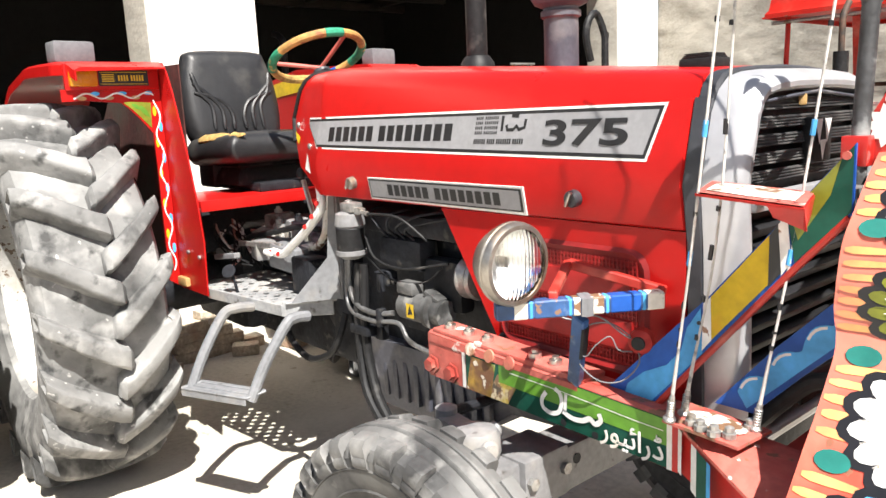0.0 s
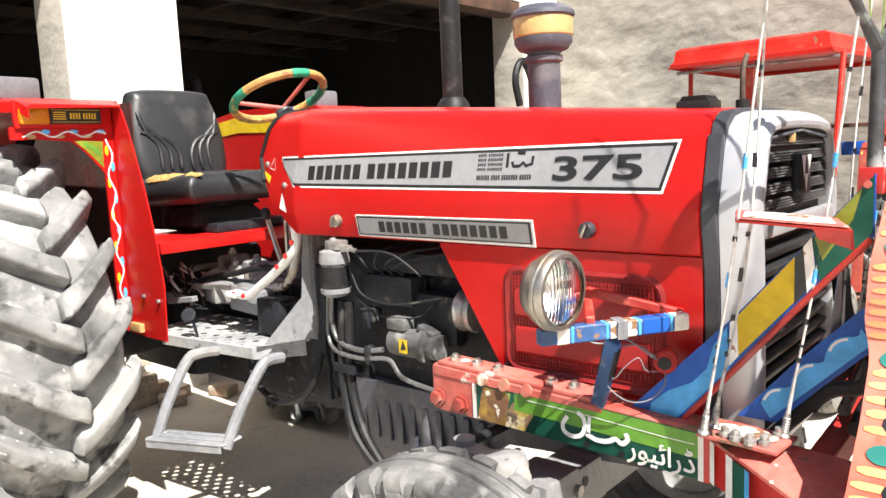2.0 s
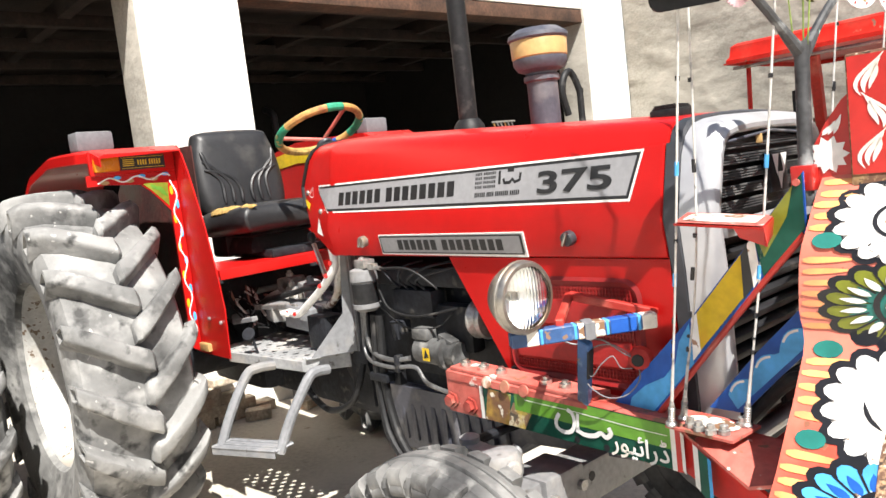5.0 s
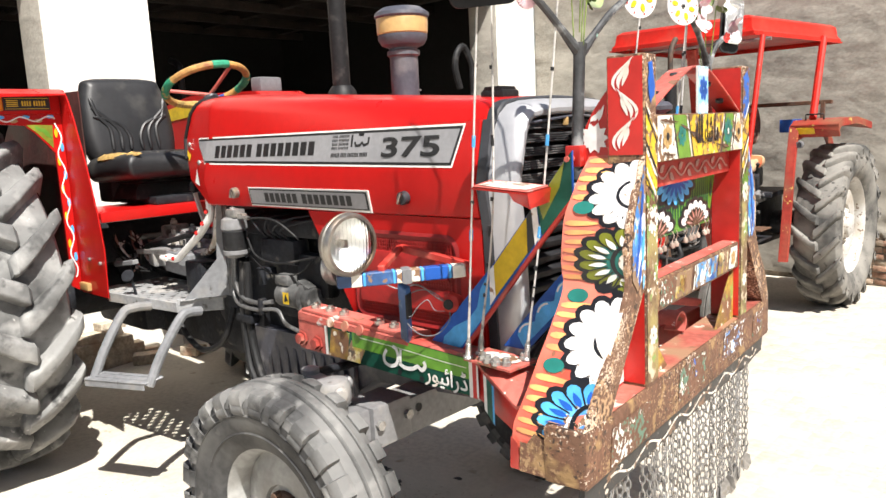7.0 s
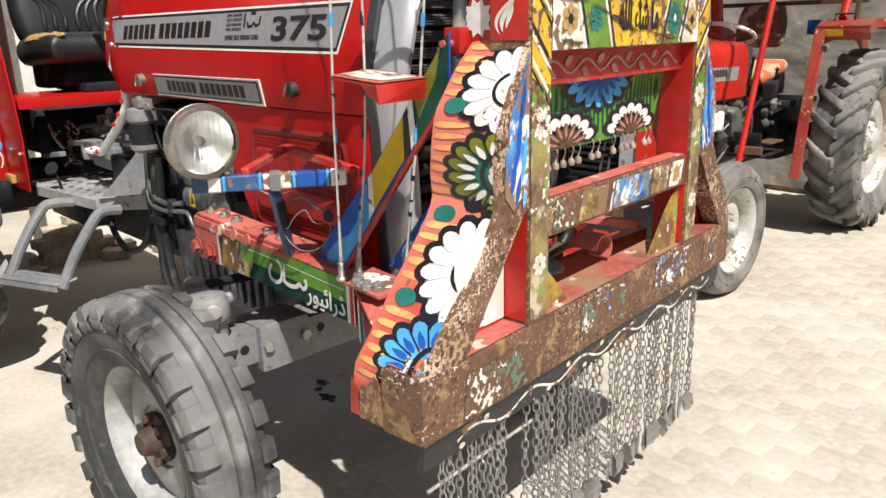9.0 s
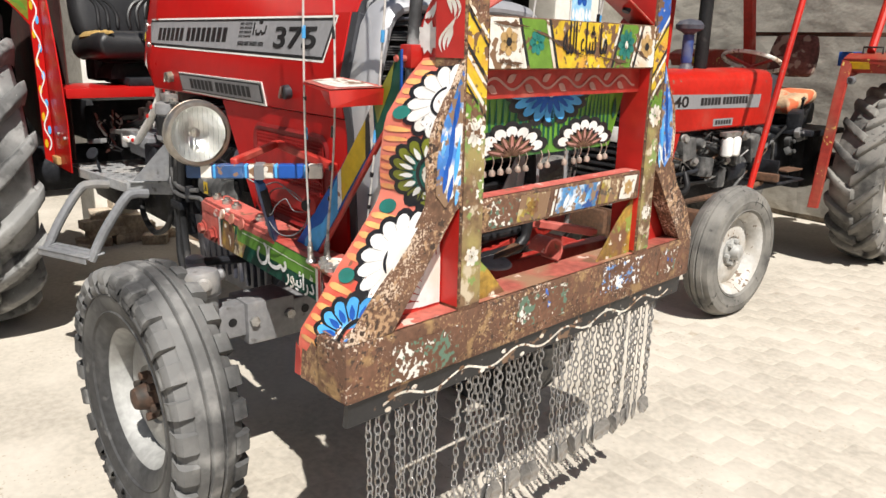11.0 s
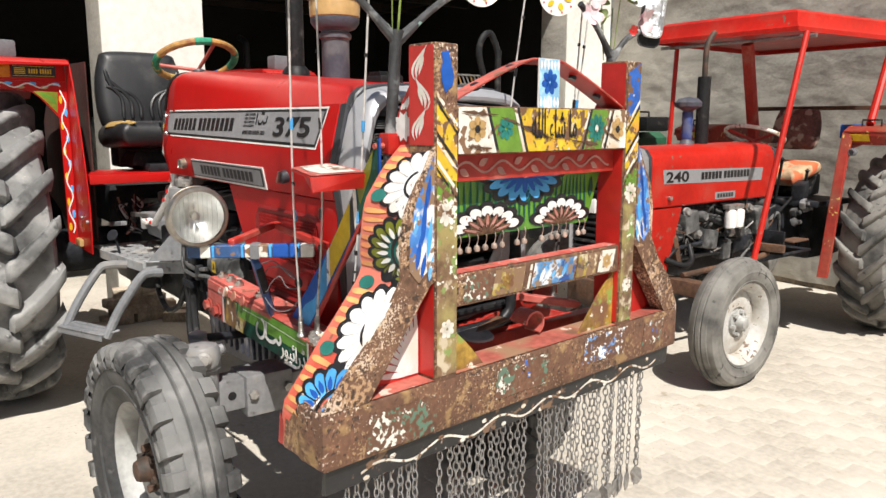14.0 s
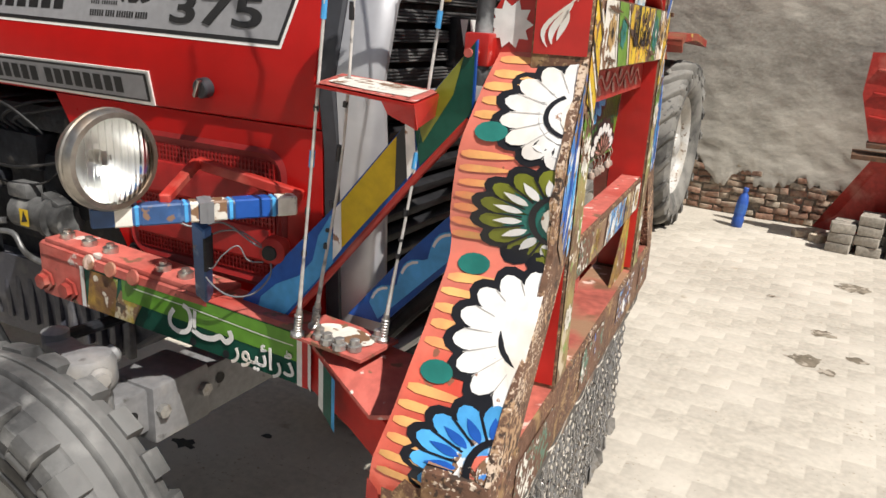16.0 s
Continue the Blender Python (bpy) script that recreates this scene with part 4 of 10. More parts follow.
plate(bm, [(x, -0.35, z) for x, z in op], (0, -1, 0), 0.03)
flank = part("flank_panel", bm, "red", TR, "red flank panel with a perforated screen")
mp = flat_map((0, -0.35, 0), (1, 0, 0), (0, 0, 1))


def round_rect(x0, x1, z0, z1, r, n=5):
    out = []
    for cx, cz, a in ((x1 - r, z1 - r, 0), (x0 + r, z1 - r, 90), (x0 + r, z0 + r, 180), (x1 - r, z0 + r, 270)):
        out += [(cx + r * math.cos(radians(a + 90 * k / n)), cz + r * math.sin(radians(a + 90 * k / n))) for k in range(n + 1)]
    return out


bm = B()
o1, o2, o3 = round_rect(-1.01, -0.545, 0.885, 1.18, 0.05), round_rect(-1.0, -0.555, 0.895, 1.17, 0.045), round_rect(-0.988, -0.567, 0.907, 1.158, 0.04)
loft(bm, [[mp(u, v, 0.001) for u, v in o1], [mp(u, v, 0.007) for u, v in o2], [mp(u, v, 0.001) for u, v in o3]], cap=False)
fan(bm, [mp(u, v, 0.0015) for u, v in o3])
scr = part("screen", bm, "mesh_dark", flank, "dull red perforated steel screen")
bm = B()
for j in range(24):
    z = 0.915 + j * 0.0102
    beam(bm, (-0.98, -0.353, z), (-0.575, -0.353, z), 0.003, 0.0032, bevel=0)
for j in range(40):
    x = -0.978 + j * 0.0103
    beam(bm, (x, -0.3535, 0.912), (x, -0.3535, 1.154), 0.003, 0.0032, up=(0, 1, 0), bevel=0)
tagged(part("wire_grid", bm, "mesh_red", scr), kind="stuff")
for z in (1.085, 0.985):
    bm = B()
    loft(bm, [[Vector((x, -0.352, z - 0.045)), Vector((x, -0.364, z - 0.034)), Vector((x, -0.366, z + 0.012)), Vector((x, -0.36, z + 0.03)), Vector((x, -0.352, z + 0.034))] for x in (-0.965, -0.95, -0.6, -0.585)])
    part("pressing", bm, "mesh_red", scr)
bm = B()
lathe(bm, [(0, 0.004), (0.02, 0.004), (0.024, 0.0)], (-1.0, -0.35, 0.885), (0, -1, 0), 16)
part("grommet", bm, "grille", flank)

# far flank, plain
bm = B()
plate(bm, [(x, 2 * YC + 0.35, z) for x, z in op], (0, 1, 0), 0.03)
part("flank_panel", bm, "red", TR)

# engine
bm = B()
box(bm, (-1.5, YC, 0.98), (0.95, 0.36, 0.42), bevel=0.02)
eng = part("engine_block", bm, "engine", TR, "oily dark grey engine block")
for nm_, c_, s_ in (("crankcase", (-1.42, YC, 0.76), (1.15, 0.34, 0.2)), ("manifold", (-1.5, -0.2, 1.15), (0.72, 0.2, 0.07)), ("timing_cover", (-1.32, -0.265, 0.98), (0.18, 0.06, 0.16)),
                    ("injector_pump", (-1.5, -0.275, 1.06), (0.22, 0.08, 0.1)), ("water_pump", (-1.12, -0.2, 1.08), (0.1, 0.14, 0.16))):
    bm = B()
    box(bm, c_, s_, bevel=0.02)
    part(nm_, bm, "engine", eng)
for k in range(4):
    bm = B()
    tube(bm, [(-1.57 + 0.045 * k, -0.3, 1.11), (-1.57 + 0.05 * k, -0.34, 1.15), (-1.62 + 0.12 * k, -0.33, 1.19), (-1.66 + 0.17 * k, -0.25, 1.2)], 0.0045, 6, 5)
    part("injector_pipe", bm, "engine", eng)
for k in range(5):
    bm = B()
    lathe(bm, [(0.012, 0), (0.012, 0.012), (0, 0.014)], (-1.78 + 0.13 * k, -0.258, 1.02 - 0.05 * (k % 2)), (0, -1, 0), 6)
    part("block_bolt", bm, "engine", eng)
bm = B()
loft(bm, [[Vector((x, y * s, z)) for x, y, z in ((-1.82, -0.25, 0.72), (-1.82, -0.23, 0.47), (-1.82, 0.19, 0.47), (-1.82, 0.21, 0.72))] if x0 == 0 else [Vector((x0, y, z)) for y, z in ((-0.24, 0.72), (-0.21, zb), (0.15, zb), (0.18, 0.72))] for x0, s, zb in ((0, 1, 0), (-1.3, 1, 0.47), (-1.12, 1, 0.6), (-0.62, 1, 0.64))])
part("sump", bm, "slate", TR, "dark finned oil sump")
for i in range(11):
    bm = B()
    box(bm, (-1.78 + i * 0.058, -0.228, 0.585), (0.026, 0.022, 0.15), bevel=0.006)
    part("sump_fin", bm, "slate", eng)
bm = B()
lathe(bm, [(0.0, -0.27), (0.2, -0.27), (0.26, -0.2), (0.28, -0.05), (0.28, 0.0), (0, 0)], (-1.86, 0, 0.82), (1, 0, 0), 28)
box(bm, (-1.93, -0.24, 0.86), (0.14, 0.06, 0.5), bevel=0.02)
part("bell_housing", bm, "engine", TR, "dark grey clutch housing")
bm = B()
box(bm, (-2.5, 0, 0.72), (1.15, 0.29, 0.42), bevel=0.05)
box(bm, (-2.3, 0, 0.95), (0.5, 0.3, 0.1), bevel=0.03)
tube(bm, [(-3.12, -0.75, 0.75), (-3.12, 0.75, 0.75)], 0.12, 16)
box(bm, (-3.1, 0, 0.78), (0.6, 0.5, 0.5), bevel=0.06)
part("transmission", bm, "engine", TR, "dark gearbox and rear axle casing")
bm = B()
loft(bm, [[Vector((-3.3 + x * s, y * s - 0.06, z - 0.04)) for x, y in ((-0.36, -0.32), (0.36, -0.3), (0.36, 0.3), (-0.36, 0.32))] for z, s in ((0.95, 1.0), (1.1, 1.0), (1.145, 0.94), (1.165, 0.7))])
part("lift_housing", bm, "engine", TR, "grimy hydraulic lift housing")
bm = B()
loft(bm, [[Vector((-2.52 + x * k, -0.06 + y * k, z)) for x, y in ((-0.24, -0.15), (-0.1, -0.17), (0.16, -0.15), (0.25, -0.1), (0.25, 0.12), (-0.24, 0.14))] for z, k in ((0.9, 1.0), (0.99, 1.0), (1.005, 0.97), (1.03, 0.78), (1.036, 0.7))])
gc = part("gearbox_cover", bm, "casting", TR, "grey gearbox top cover with bolts")
for c_, s_, r_ in (((-2.62, -0.13, 1.055), (0.11, 0.09, 0.075), (0, -4, 12)), ((-2.46, -0.12, 1.045), (0.13, 0.1, 0.05), (0, 8, -8)), ((-2.54, -0.17, 1.035), (0.06, 0.05, 0.05), (0, 0, 30)), ((-2.36, -0.06, 1.03), (0.12, 0.13, 0.06), (0, 12, 0))):
    bm = B()
    box(bm, c_, s_, r_, 0.014)
    lathe(bm, [(0.018, 0), (0.018, 0.022), (0.01, 0.024), (0.01, 0.034), (0, 0.035)], Vector(c_) + Vector((0.01, -0.01, s_[2] / 2 - 0.004)), seg=10)
    part("lever_housing", bm, "casting", gc, "pale grey selector housing")
bm = B()
plate(bm, [(-2.6, -0.235, 0.995), (-2.3, -0.215, 1.0), (-2.24, -0.2, 0.955), (-2.25, -0.205, 0.9), (-2.56, -0.24, 0.9), (-2.63, -0.24, 0.955)], (0, -1, 0), 0.012)
part("side_plate", bm, "casting", gc, "notched grey side plate")
for x, y in ((-2.55, -0.2), (-2.25, -0.21), (-2.4, -0.215), (-2.24, -0.05), (-2.56, -0.06), (-2.49, -0.21)):
    bm = B()
    lathe(bm, [(0.0, 0.024), (0.014, 0.024), (0.014, 0)], (x, y, 1.013), seg=6)
    part("cover_bolt", bm, "bolt_steel", gc)
for nm_, c_, s_, r_ in (("linkage_box", (-2.3, -0.27, 0.95), (0.16, 0.08, 0.1), (0, 8, 12)), ("valve_block", (-2.52, -0.27, 0.96), (0.12, 0.09, 0.08), (0, 0, -15)), ("brake_housing", (-2.15, -0.26, 0.9), (0.14, 0.1, 0.14), (0, 0, 0))):
    bm = B()
    box(bm, c_, s_, r_, 0.012)
    part(nm_, bm, "grey" if nm_ != "brake_housing" else "engine", TR)
bm = B()
beam(bm, (-2.62, -0.33, 0.985), (-2.3, -0.3, 1.0), 0.016, 0.022)
part("shift_rod", bm, "steel", TR)
bm = B()
beam(bm, (-2.66, -0.42, 0.935), (-2.5, -0.4, 0.955), 0.03, 0.022)
part("lock_lever", bm, "grey", TR)
random.seed(5)
for i in range(18):
    bm = B()
    a = Vector((-2.86 + random.uniform(-0.06, 0.1), -0.28 + random.uniform(-0.08, 0.08), 1.03))
    pts = [a + Vector((0.045 * k + random.uniform(-0.025, 0.025), random.uniform(-0.04, 0.04), -0.035 * k + random.uniform(-0.03, 0.04))) for k in range(5)]
    tube(bm, pts, random.choice((0.003, 0.004, 0.006)), 6, 4)
    part("wire", bm, ("hose", "vine_pink", "hose", "p_white", "hose", "vine_pink", "plastic_grey", "hose", "white")[i % 9], TR)

bm = B()
tube(bm, [(-2.78, -0.24, 0.9), (-2.76, -0.25, 0.95), (-2.68, -0.25, 0.995), (-2.58, -0.24, 1.015), (-2.44, -0.23, 1.04), (-2.3, -0.22, 1.068), (-2.2, -0.18, 1.06)], 0.013, 10, 6)
part("cable_loom", bm, "hose", TR, "black taped cable loom over the gearbox")
bm = B()
box(bm, (-2.9, -0.27, 0.915), (0.11, 0.035, 0.035), (0, -14, 20), 0.006)
part("cable_plug", bm, "plastic_grey", TR, "grey cable plug hanging loose")

# firewall behind the engine and the plate that carries the step
bm = B()
plate(bm, [(-1.95, -0.28, 1.24), (-1.9, -0.28, 1.24), (-1.9, -0.28, 0.84), (-2.02, -0.28, 0.835), (-1.955, -0.28, 0.95)], (0, -1, 0), 0.012)
box(bm, (-1.93, YC, 1.1), (0.05, 0.42, 0.3), bevel=0.01)
part("bulkhead", bm, "grey", TR, "grey steel bulkhead and gusset")
bm = B()
plate(bm, [(-2.0, -0.44, 0.842), (-1.905, -0.288, 0.845), (-1.905, -0.288, 1.23), (-1.915, -0.304, 1.23), (-1.925, -0.32, 1.0)], (0.85, -0.53, 0), 0.005)
part("step_gusset", bm, "grey", TR, "grey sheet gusset between footplate and bulkhead")

# platform with punched holes
def holed(bm, c0, du, dv, nu, nv, hole, thick):
    """A plate of nu x nv cells, a round hole in each."""
    c0, du, dv = Vector(c0), Vector(du), Vector(dv)
    nrm_ = du.cross(dv).normalized()
    seg = 12
    for i in range(nu):
        for j in range(nv):
            o = c0 + du * (i / nu) + dv * (j / nv)
            cu, cv = du / nu, dv / nv
            mid = o + cu * 0.5 + cv * 0.5
            sq = []
            for k in range(seg):
                a = 2 * math.pi * k / seg
                x, y = math.cos(a), math.sin(a)
                m = max(abs(x), abs(y))
                sq.append(mid + cu * (0.5 * x / m) + cv * (0.5 * y / m))
            rr = hole
            ci = [mid + cu.normalized() * rr * math.cos(2 * math.pi * k / seg) + cv.normalized() * rr * math.sin(2 * math.pi * k / seg) for k in range(seg)]
            t = nrm_ * -thick
            ring = [[bm.verts.new(p) for p in lp] for lp in (sq, ci, [p + t for p in ci], [p + t for p in sq])]
            for a, b in zip(ring, ring[1:]):
                for k in range(seg):
                    bm.faces.new((a[k], a[(k + 1) % seg], b[(k + 1) % seg], b[k]))


bm = B()
holed(bm, (-2.75, -0.51, 0.82), (0.67, 0.08, 0), (0, 0.36, 0), 9, 5, 0.015, 0.006)
bmesh.ops.remove_doubles(bm, verts=bm.verts, dist=0.0005)
plat = part("footplate", bm, "plate_grey", TR, "grey punched steel footplate, paint worn off")
bm = B()
beam(bm, (-2.6, -0.497, 0.8), (-2.075, -0.434, 0.8), 0.012, 0.045)
beam(bm, (-2.08, -0.434, 0.805), (-1.96, -0.285, 0.805), 0.012, 0.06)
beam(bm, (-2.06, -0.43, 0.83), (-1.96, -0.27, 0.83), 0.02, 0.01)
part("edge_bar", bm, "plate_grey", plat)
bm = B()
tube(bm, [(-2.42, -0.45, 0.82), (-2.425, -0.46, 0.88), (-2.43, -0.47, 0.9)], 0.006, 8)
lathe(bm, [(0, 0.006), (0.028, 0.004), (0.03, 0), (0, -0.004)], (-2.43, -0.475, 0.91), (0.5, -0.7, 0.5), 14)
part("heel_pad", bm, "engine", plat)

# hanging step
bm = B()
for a, b, c in (((-2.27, -0.46, 0.79), (-2.285, -0.58, 0.775), (-2.25, -0.745, 0.53)), ((-1.97, -0.39, 0.79), (-1.968, -0.485, 0.775), (-1.985, -0.635, 0.53))):
    bm = B()
    tube(bm, [a, (Vector(a) + Vector(b)) / 2 + Vector((0, -0.01, 0.012)), b, (Vector(b) + Vector(c)) / 2 + Vector((0, -0.012, 0)), c], 0.02, 10, 6)
    part("step_hanger", bm, "grey", TR, "bent grey steel step hanger")
bm = B()
c = [Vector(v) for v in ((-2.265, -0.775, 0.545), (-1.985, -0.655, 0.545), (-1.965, -0.585, 0.56), (-2.235, -0.7, 0.56))]
for f_ in (0.06, 0.5, 0.94):
    beam(bm, c[0].lerp(c[3], f_), c[1].lerp(c[2], f_), 0.02, 0.008)
beam(bm, c[0], c[3], 0.02, 0.008)
beam(bm, c[1], c[2], 0.02, 0.008)
plate(bm, [p + Vector((0, 0, 0.001)) for p in c], (0, 0, 1), 0.003)
beam(bm, c[0] + Vector((0, 0, -0.012)), c[1] + Vector((0, 0, -0.012)), 0.006, 0.035)
part("step_tread", bm, "grey", TR, "grey steel step tread")

# pedals and levers
bm = B()
tube(bm, [(-1.94, -0.32, 1.27), (-1.928, -0.325, 1.195), (-1.958, -0.33, 1.15), (-2.037, -0.33, 1.093), (-2.152, -0.33, 1.025), (-2.237, -0.33, 0.98), (-2.32, -0.33, 0.98)], 0.0165, 10, 5)
box(bm, (-2.325, -0.33, 0.978), (0.05, 0.06, 0.018), (0, 10, 10), 0.006)
bp_ = part("brake_pedal", bm, "white", TR, "chipped white brake pedal arm with red spots")
for q in ((-1.93, -0.343, 1.2), (-1.965, -0.347, 1.15), (-2.02, -0.347, 1.108), (-2.245, -0.347, 0.982), (-2.31, -0.347, 0.982)):
    bm = B()
    lathe(bm, [(0, 0.004), (0.009, 0.003), (0.01, 0)], q, (0.3, -1, 0.3), 10)
    part("red_spot", bm, "p_red", bp_)
bm = B()
tube(bm, [(-2.06, -0.2, 1.22), (-2.1, -0.2, 1.12), (-2.125, -0.2, 1.05), (-2.185, -0.2, 0.998), (-2.25, -0.2, 0.99)], 0.0165, 10, 5)
box(bm, (-2.25, -0.2, 0.988), (0.05, 0.06, 0.018), (0, 10, 10), 0.006)
part("clutch_pedal", bm, "cream", TR, "rusty second pedal arm")
for a, b in (((-2.25, -0.12, 1.0), (-2.18, -0.17, 1.3)), ((-2.35, 0.02, 1.0), (-2.36, 0.0, 1.38)), ((-2.16, -0.22, 1.1), (-2.24, -0.22, 1.285))):
    bm = B()
    tube(bm, [a, b], 0.009, 8)
    lathe(bm, [(0, -0.02), (0.018, -0.012), (0.02, 0.006), (0.012, 0.022), (0, 0.025)], b, seg=12)
    gear = part("gear_lever", bm, "hose", TR)
    bm = B()
    tube(bm, [Vector(a), Vector(a).lerp(Vector(b), 0.86)], 0.0105, 8)
    part("shaft", bm, "chrome", gear)

# fuel filter, pump, pipes, hoses
bm = B()
lathe(bm, [(0, 0.075), (0.03, 0.075), (0.046, 0.068), (0.05, 0.04), (0.05, 0.03), (0.044, 0.028), (0.044, -0.05), (0.05, -0.052), (0.05, -0.066), (0.03, -0.08), (0, -0.085)], (-1.66, -0.385, 1.12), seg=24)
ff = part("fuel_filter", bm, "axle_grey", TR, "grey fuel filter with a dark sediment bowl")
bm = B()
lathe(bm, [(0.047, 0.026), (0.047, -0.045)], (-1.66, -0.385, 1.115), seg=24)
part("bowl", bm, "hose", ff, "dark sediment bowl")
bm = B()
box(bm, (-1.645, -0.385, 1.21), (0.06, 0.05, 0.03), bevel=0.006)
box(bm, (-1.6, -0.385, 1.2), (0.04, 0.022, 0.022), bevel=0.004)
tube(bm, [(-1.6, -0.385, 1.2), (-1.55, -0.39, 1.195)], 0.008, 8)
lathe(bm, [(0.012, 0), (0.012, 0.03), (0, 0.034)], (-1.66, -0.385, 1.2), seg=8)
part("head", bm, "steel", ff, "worn alloy filter head")
bm = B()
lathe(bm, [(0, -0.07), (0.036, -0.07), (0.046, -0.062), (0.046, 0.06), (0.055, 0.065), (0.055, 0.085), (0.04, 0.09), (0.04, 0.13), (0, 0.13)], (-1.4, -0.32, 0.905), (1, 0, 0), 20)
box(bm, (-1.43, -0.33, 0.965), (0.08, 0.05, 0.04), bevel=0.01)
box(bm, (-1.32, -0.32, 0.95), (0.07, 0.04, 0.02), (0, 20, 0), 0.006)
hp = part("hydraulic_pump", bm, "pump_grey", TR, "dark grey hydraulic pump with a yellow sticker")
mp2 = flat_map((-1.385, -0.367, 0.905), (1, 0, 0), (0, 0, 1))
painted("label", [[(-0.018, -0.022), (0.018, -0.022), (0.018, 0.022), (-0.018, 0.022)]], mp2, 0.002, "sticker", hp)
painted("mark", [[(-0.012, -0.014), (0.014, -0.008), (0.0, 0.018)]], mp2, 0.003, "ink", hp)
bm = B()
lathe(bm, [(0, -0.03), (0.06, -0.03), (0.066, -0.02), (0.052, 0.0), (0.066, 0.02), (0.06, 0.03), (0, 0.03)], (-1.19, -0.27, 1.02), (1, 0, 0.0), 24)
part("pulley", bm, "steel", TR, "dull steel belt pulley")
for pts, r, m, nm in (
        ([(-1.69, -0.37, 1.2), (-1.7, -0.37, 1.05), (-1.7, -0.375, 0.94), (-1.66, -0.38, 0.885), (-1.56, -0.38, 0.87), (-1.48, -0.36, 0.88)], 0.009, "pipe_steel", "steel_pipe"),
        ([(-1.72, -0.36, 1.18), (-1.73, -0.365, 0.98), (-1.73, -0.37, 0.9), (-1.68, -0.385, 0.855), (-1.56, -0.385, 0.845), (-1.46, -0.36, 0.85), (-1.4, -0.36, 0.8), (-1.25, -0.34, 0.77)], 0.0075, "pipe_steel", "steel_pipe"),
        ([(-1.55, -0.39, 1.195), (-1.42, -0.37, 1.19), (-1.33, -0.33, 1.12)], 0.004, "hose", "fuel_line"),
        ([(-1.6, -0.37, 1.12), (-1.55, -0.37, 1.05), (-1.42, -0.36, 1.03), (-1.25, -0.32, 1.06)], 0.004, "hose", "fuel_line"),
        ([(-1.62, -0.36, 1.05), (-1.5, -0.35, 0.985), (-1.36, -0.33, 0.99), (-1.3, -0.3, 1.04)], 0.003, "hose", "fuel_line"),
        ([(-1.66, -0.36, 1.02), (-1.66, -0.375, 0.85), (-1.65, -0.38, 0.7), (-1.58, -0.4, 0.57), (-1.4, -0.4, 0.46), (-1.15, -0.36, 0.47), (-0.98, -0.3, 0.56)], 0.016, "hose", "hydraulic_hose"),
        ([(-1.63, -0.36, 1.02), (-1.63, -0.37, 0.85), (-1.615, -0.375, 0.7), (-1.53, -0.39, 0.56), (-1.36, -0.385, 0.43), (-1.12, -0.34, 0.45), (-0.98, -0.26, 0.54)], 0.016, "hose", "hydraulic_hose"),
        ([(-1.86, -0.3, 0.8), (-1.871, -0.33, 0.707), (-1.94, -0.335, 0.635), (-2.09, -0.335, 0.589), (-2.224, -0.33, 0.633), (-2.272, -0.32, 0.7), (-2.28, -0.28, 0.8)], 0.013, "hose", "brake_hose")):
    bm = B()
    tube(bm, pts, r, 10, 6)
    part(nm, bm, m, TR)
bm = B()
box(bm, (-1.64, -0.37, 0.8), (0.1, 0.05, 0.03), bevel=0.006)
box(bm, (-1.58, -0.34, 0.8), (0.04, 0.03, 0.06), bevel=0.006)
box(bm, (-1.53, -0.375, 0.86), (0.02, 0.03, 0.06), bevel=0.004)
part("hose_clamp", bm, "engine", TR)
bm = B()
box(bm, (-1.59, -0.3, 0.97), (0.06, 0.05, 0.05), bevel=0.012)
lathe(bm, [(0.014, 0), (0.014, 0.06), (0.02, 0.065), (0.0, 0.07)], (-1.585, -0.33, 0.93), seg=8)
part("sensor", bm, "engine", TR)

# exhaust, pre-cleaner, steering
bm = B()
tube(bm, [(-1.5, 0.06, 1.6), (-1.5, 0.06, 2.9)], 0.035, 20)
lathe(bm, [(0.06, 0), (0.055, 0.03), (0.04, 0.05)], (-1.5, 0.06, 1.625), seg=20)
part("exhaust_pipe", bm, "hose", TR, "tall black exhaust stack")
bm = B()
lathe(bm, [(0.05, -0.3), (0.05, -0.11), (0.058, -0.105), (0.058, -0.09), (0.05, -0.085), (0.05, -0.08), (0.075, -0.07), (0.088, -0.05), (0.088, -0.035), (0.08, -0.03)], (-1.1, 0.02, 1.855), seg=28)
pc = part("pre_cleaner", bm, "slate", TR, "mushroom-shaped air pre-cleaner with tan bowl")
bm = B()
lathe(bm, [(0.086, -0.035), (0.09, -0.03), (0.092, 0.02), (0.09, 0.024)], (-1.1, 0.02, 1.855), seg=28)
part("bowl", bm, "tan", pc, "tan plastic dust bowl")
bm = B()
lathe(bm, [(0.092, 0.022), (0.098, 0.028), (0.096, 0.04), (0.07, 0.058), (0.0, 0.066)], (-1.1, 0.02, 1.855), seg=28)
part("cap", bm, "slate", pc, "grey domed cap")

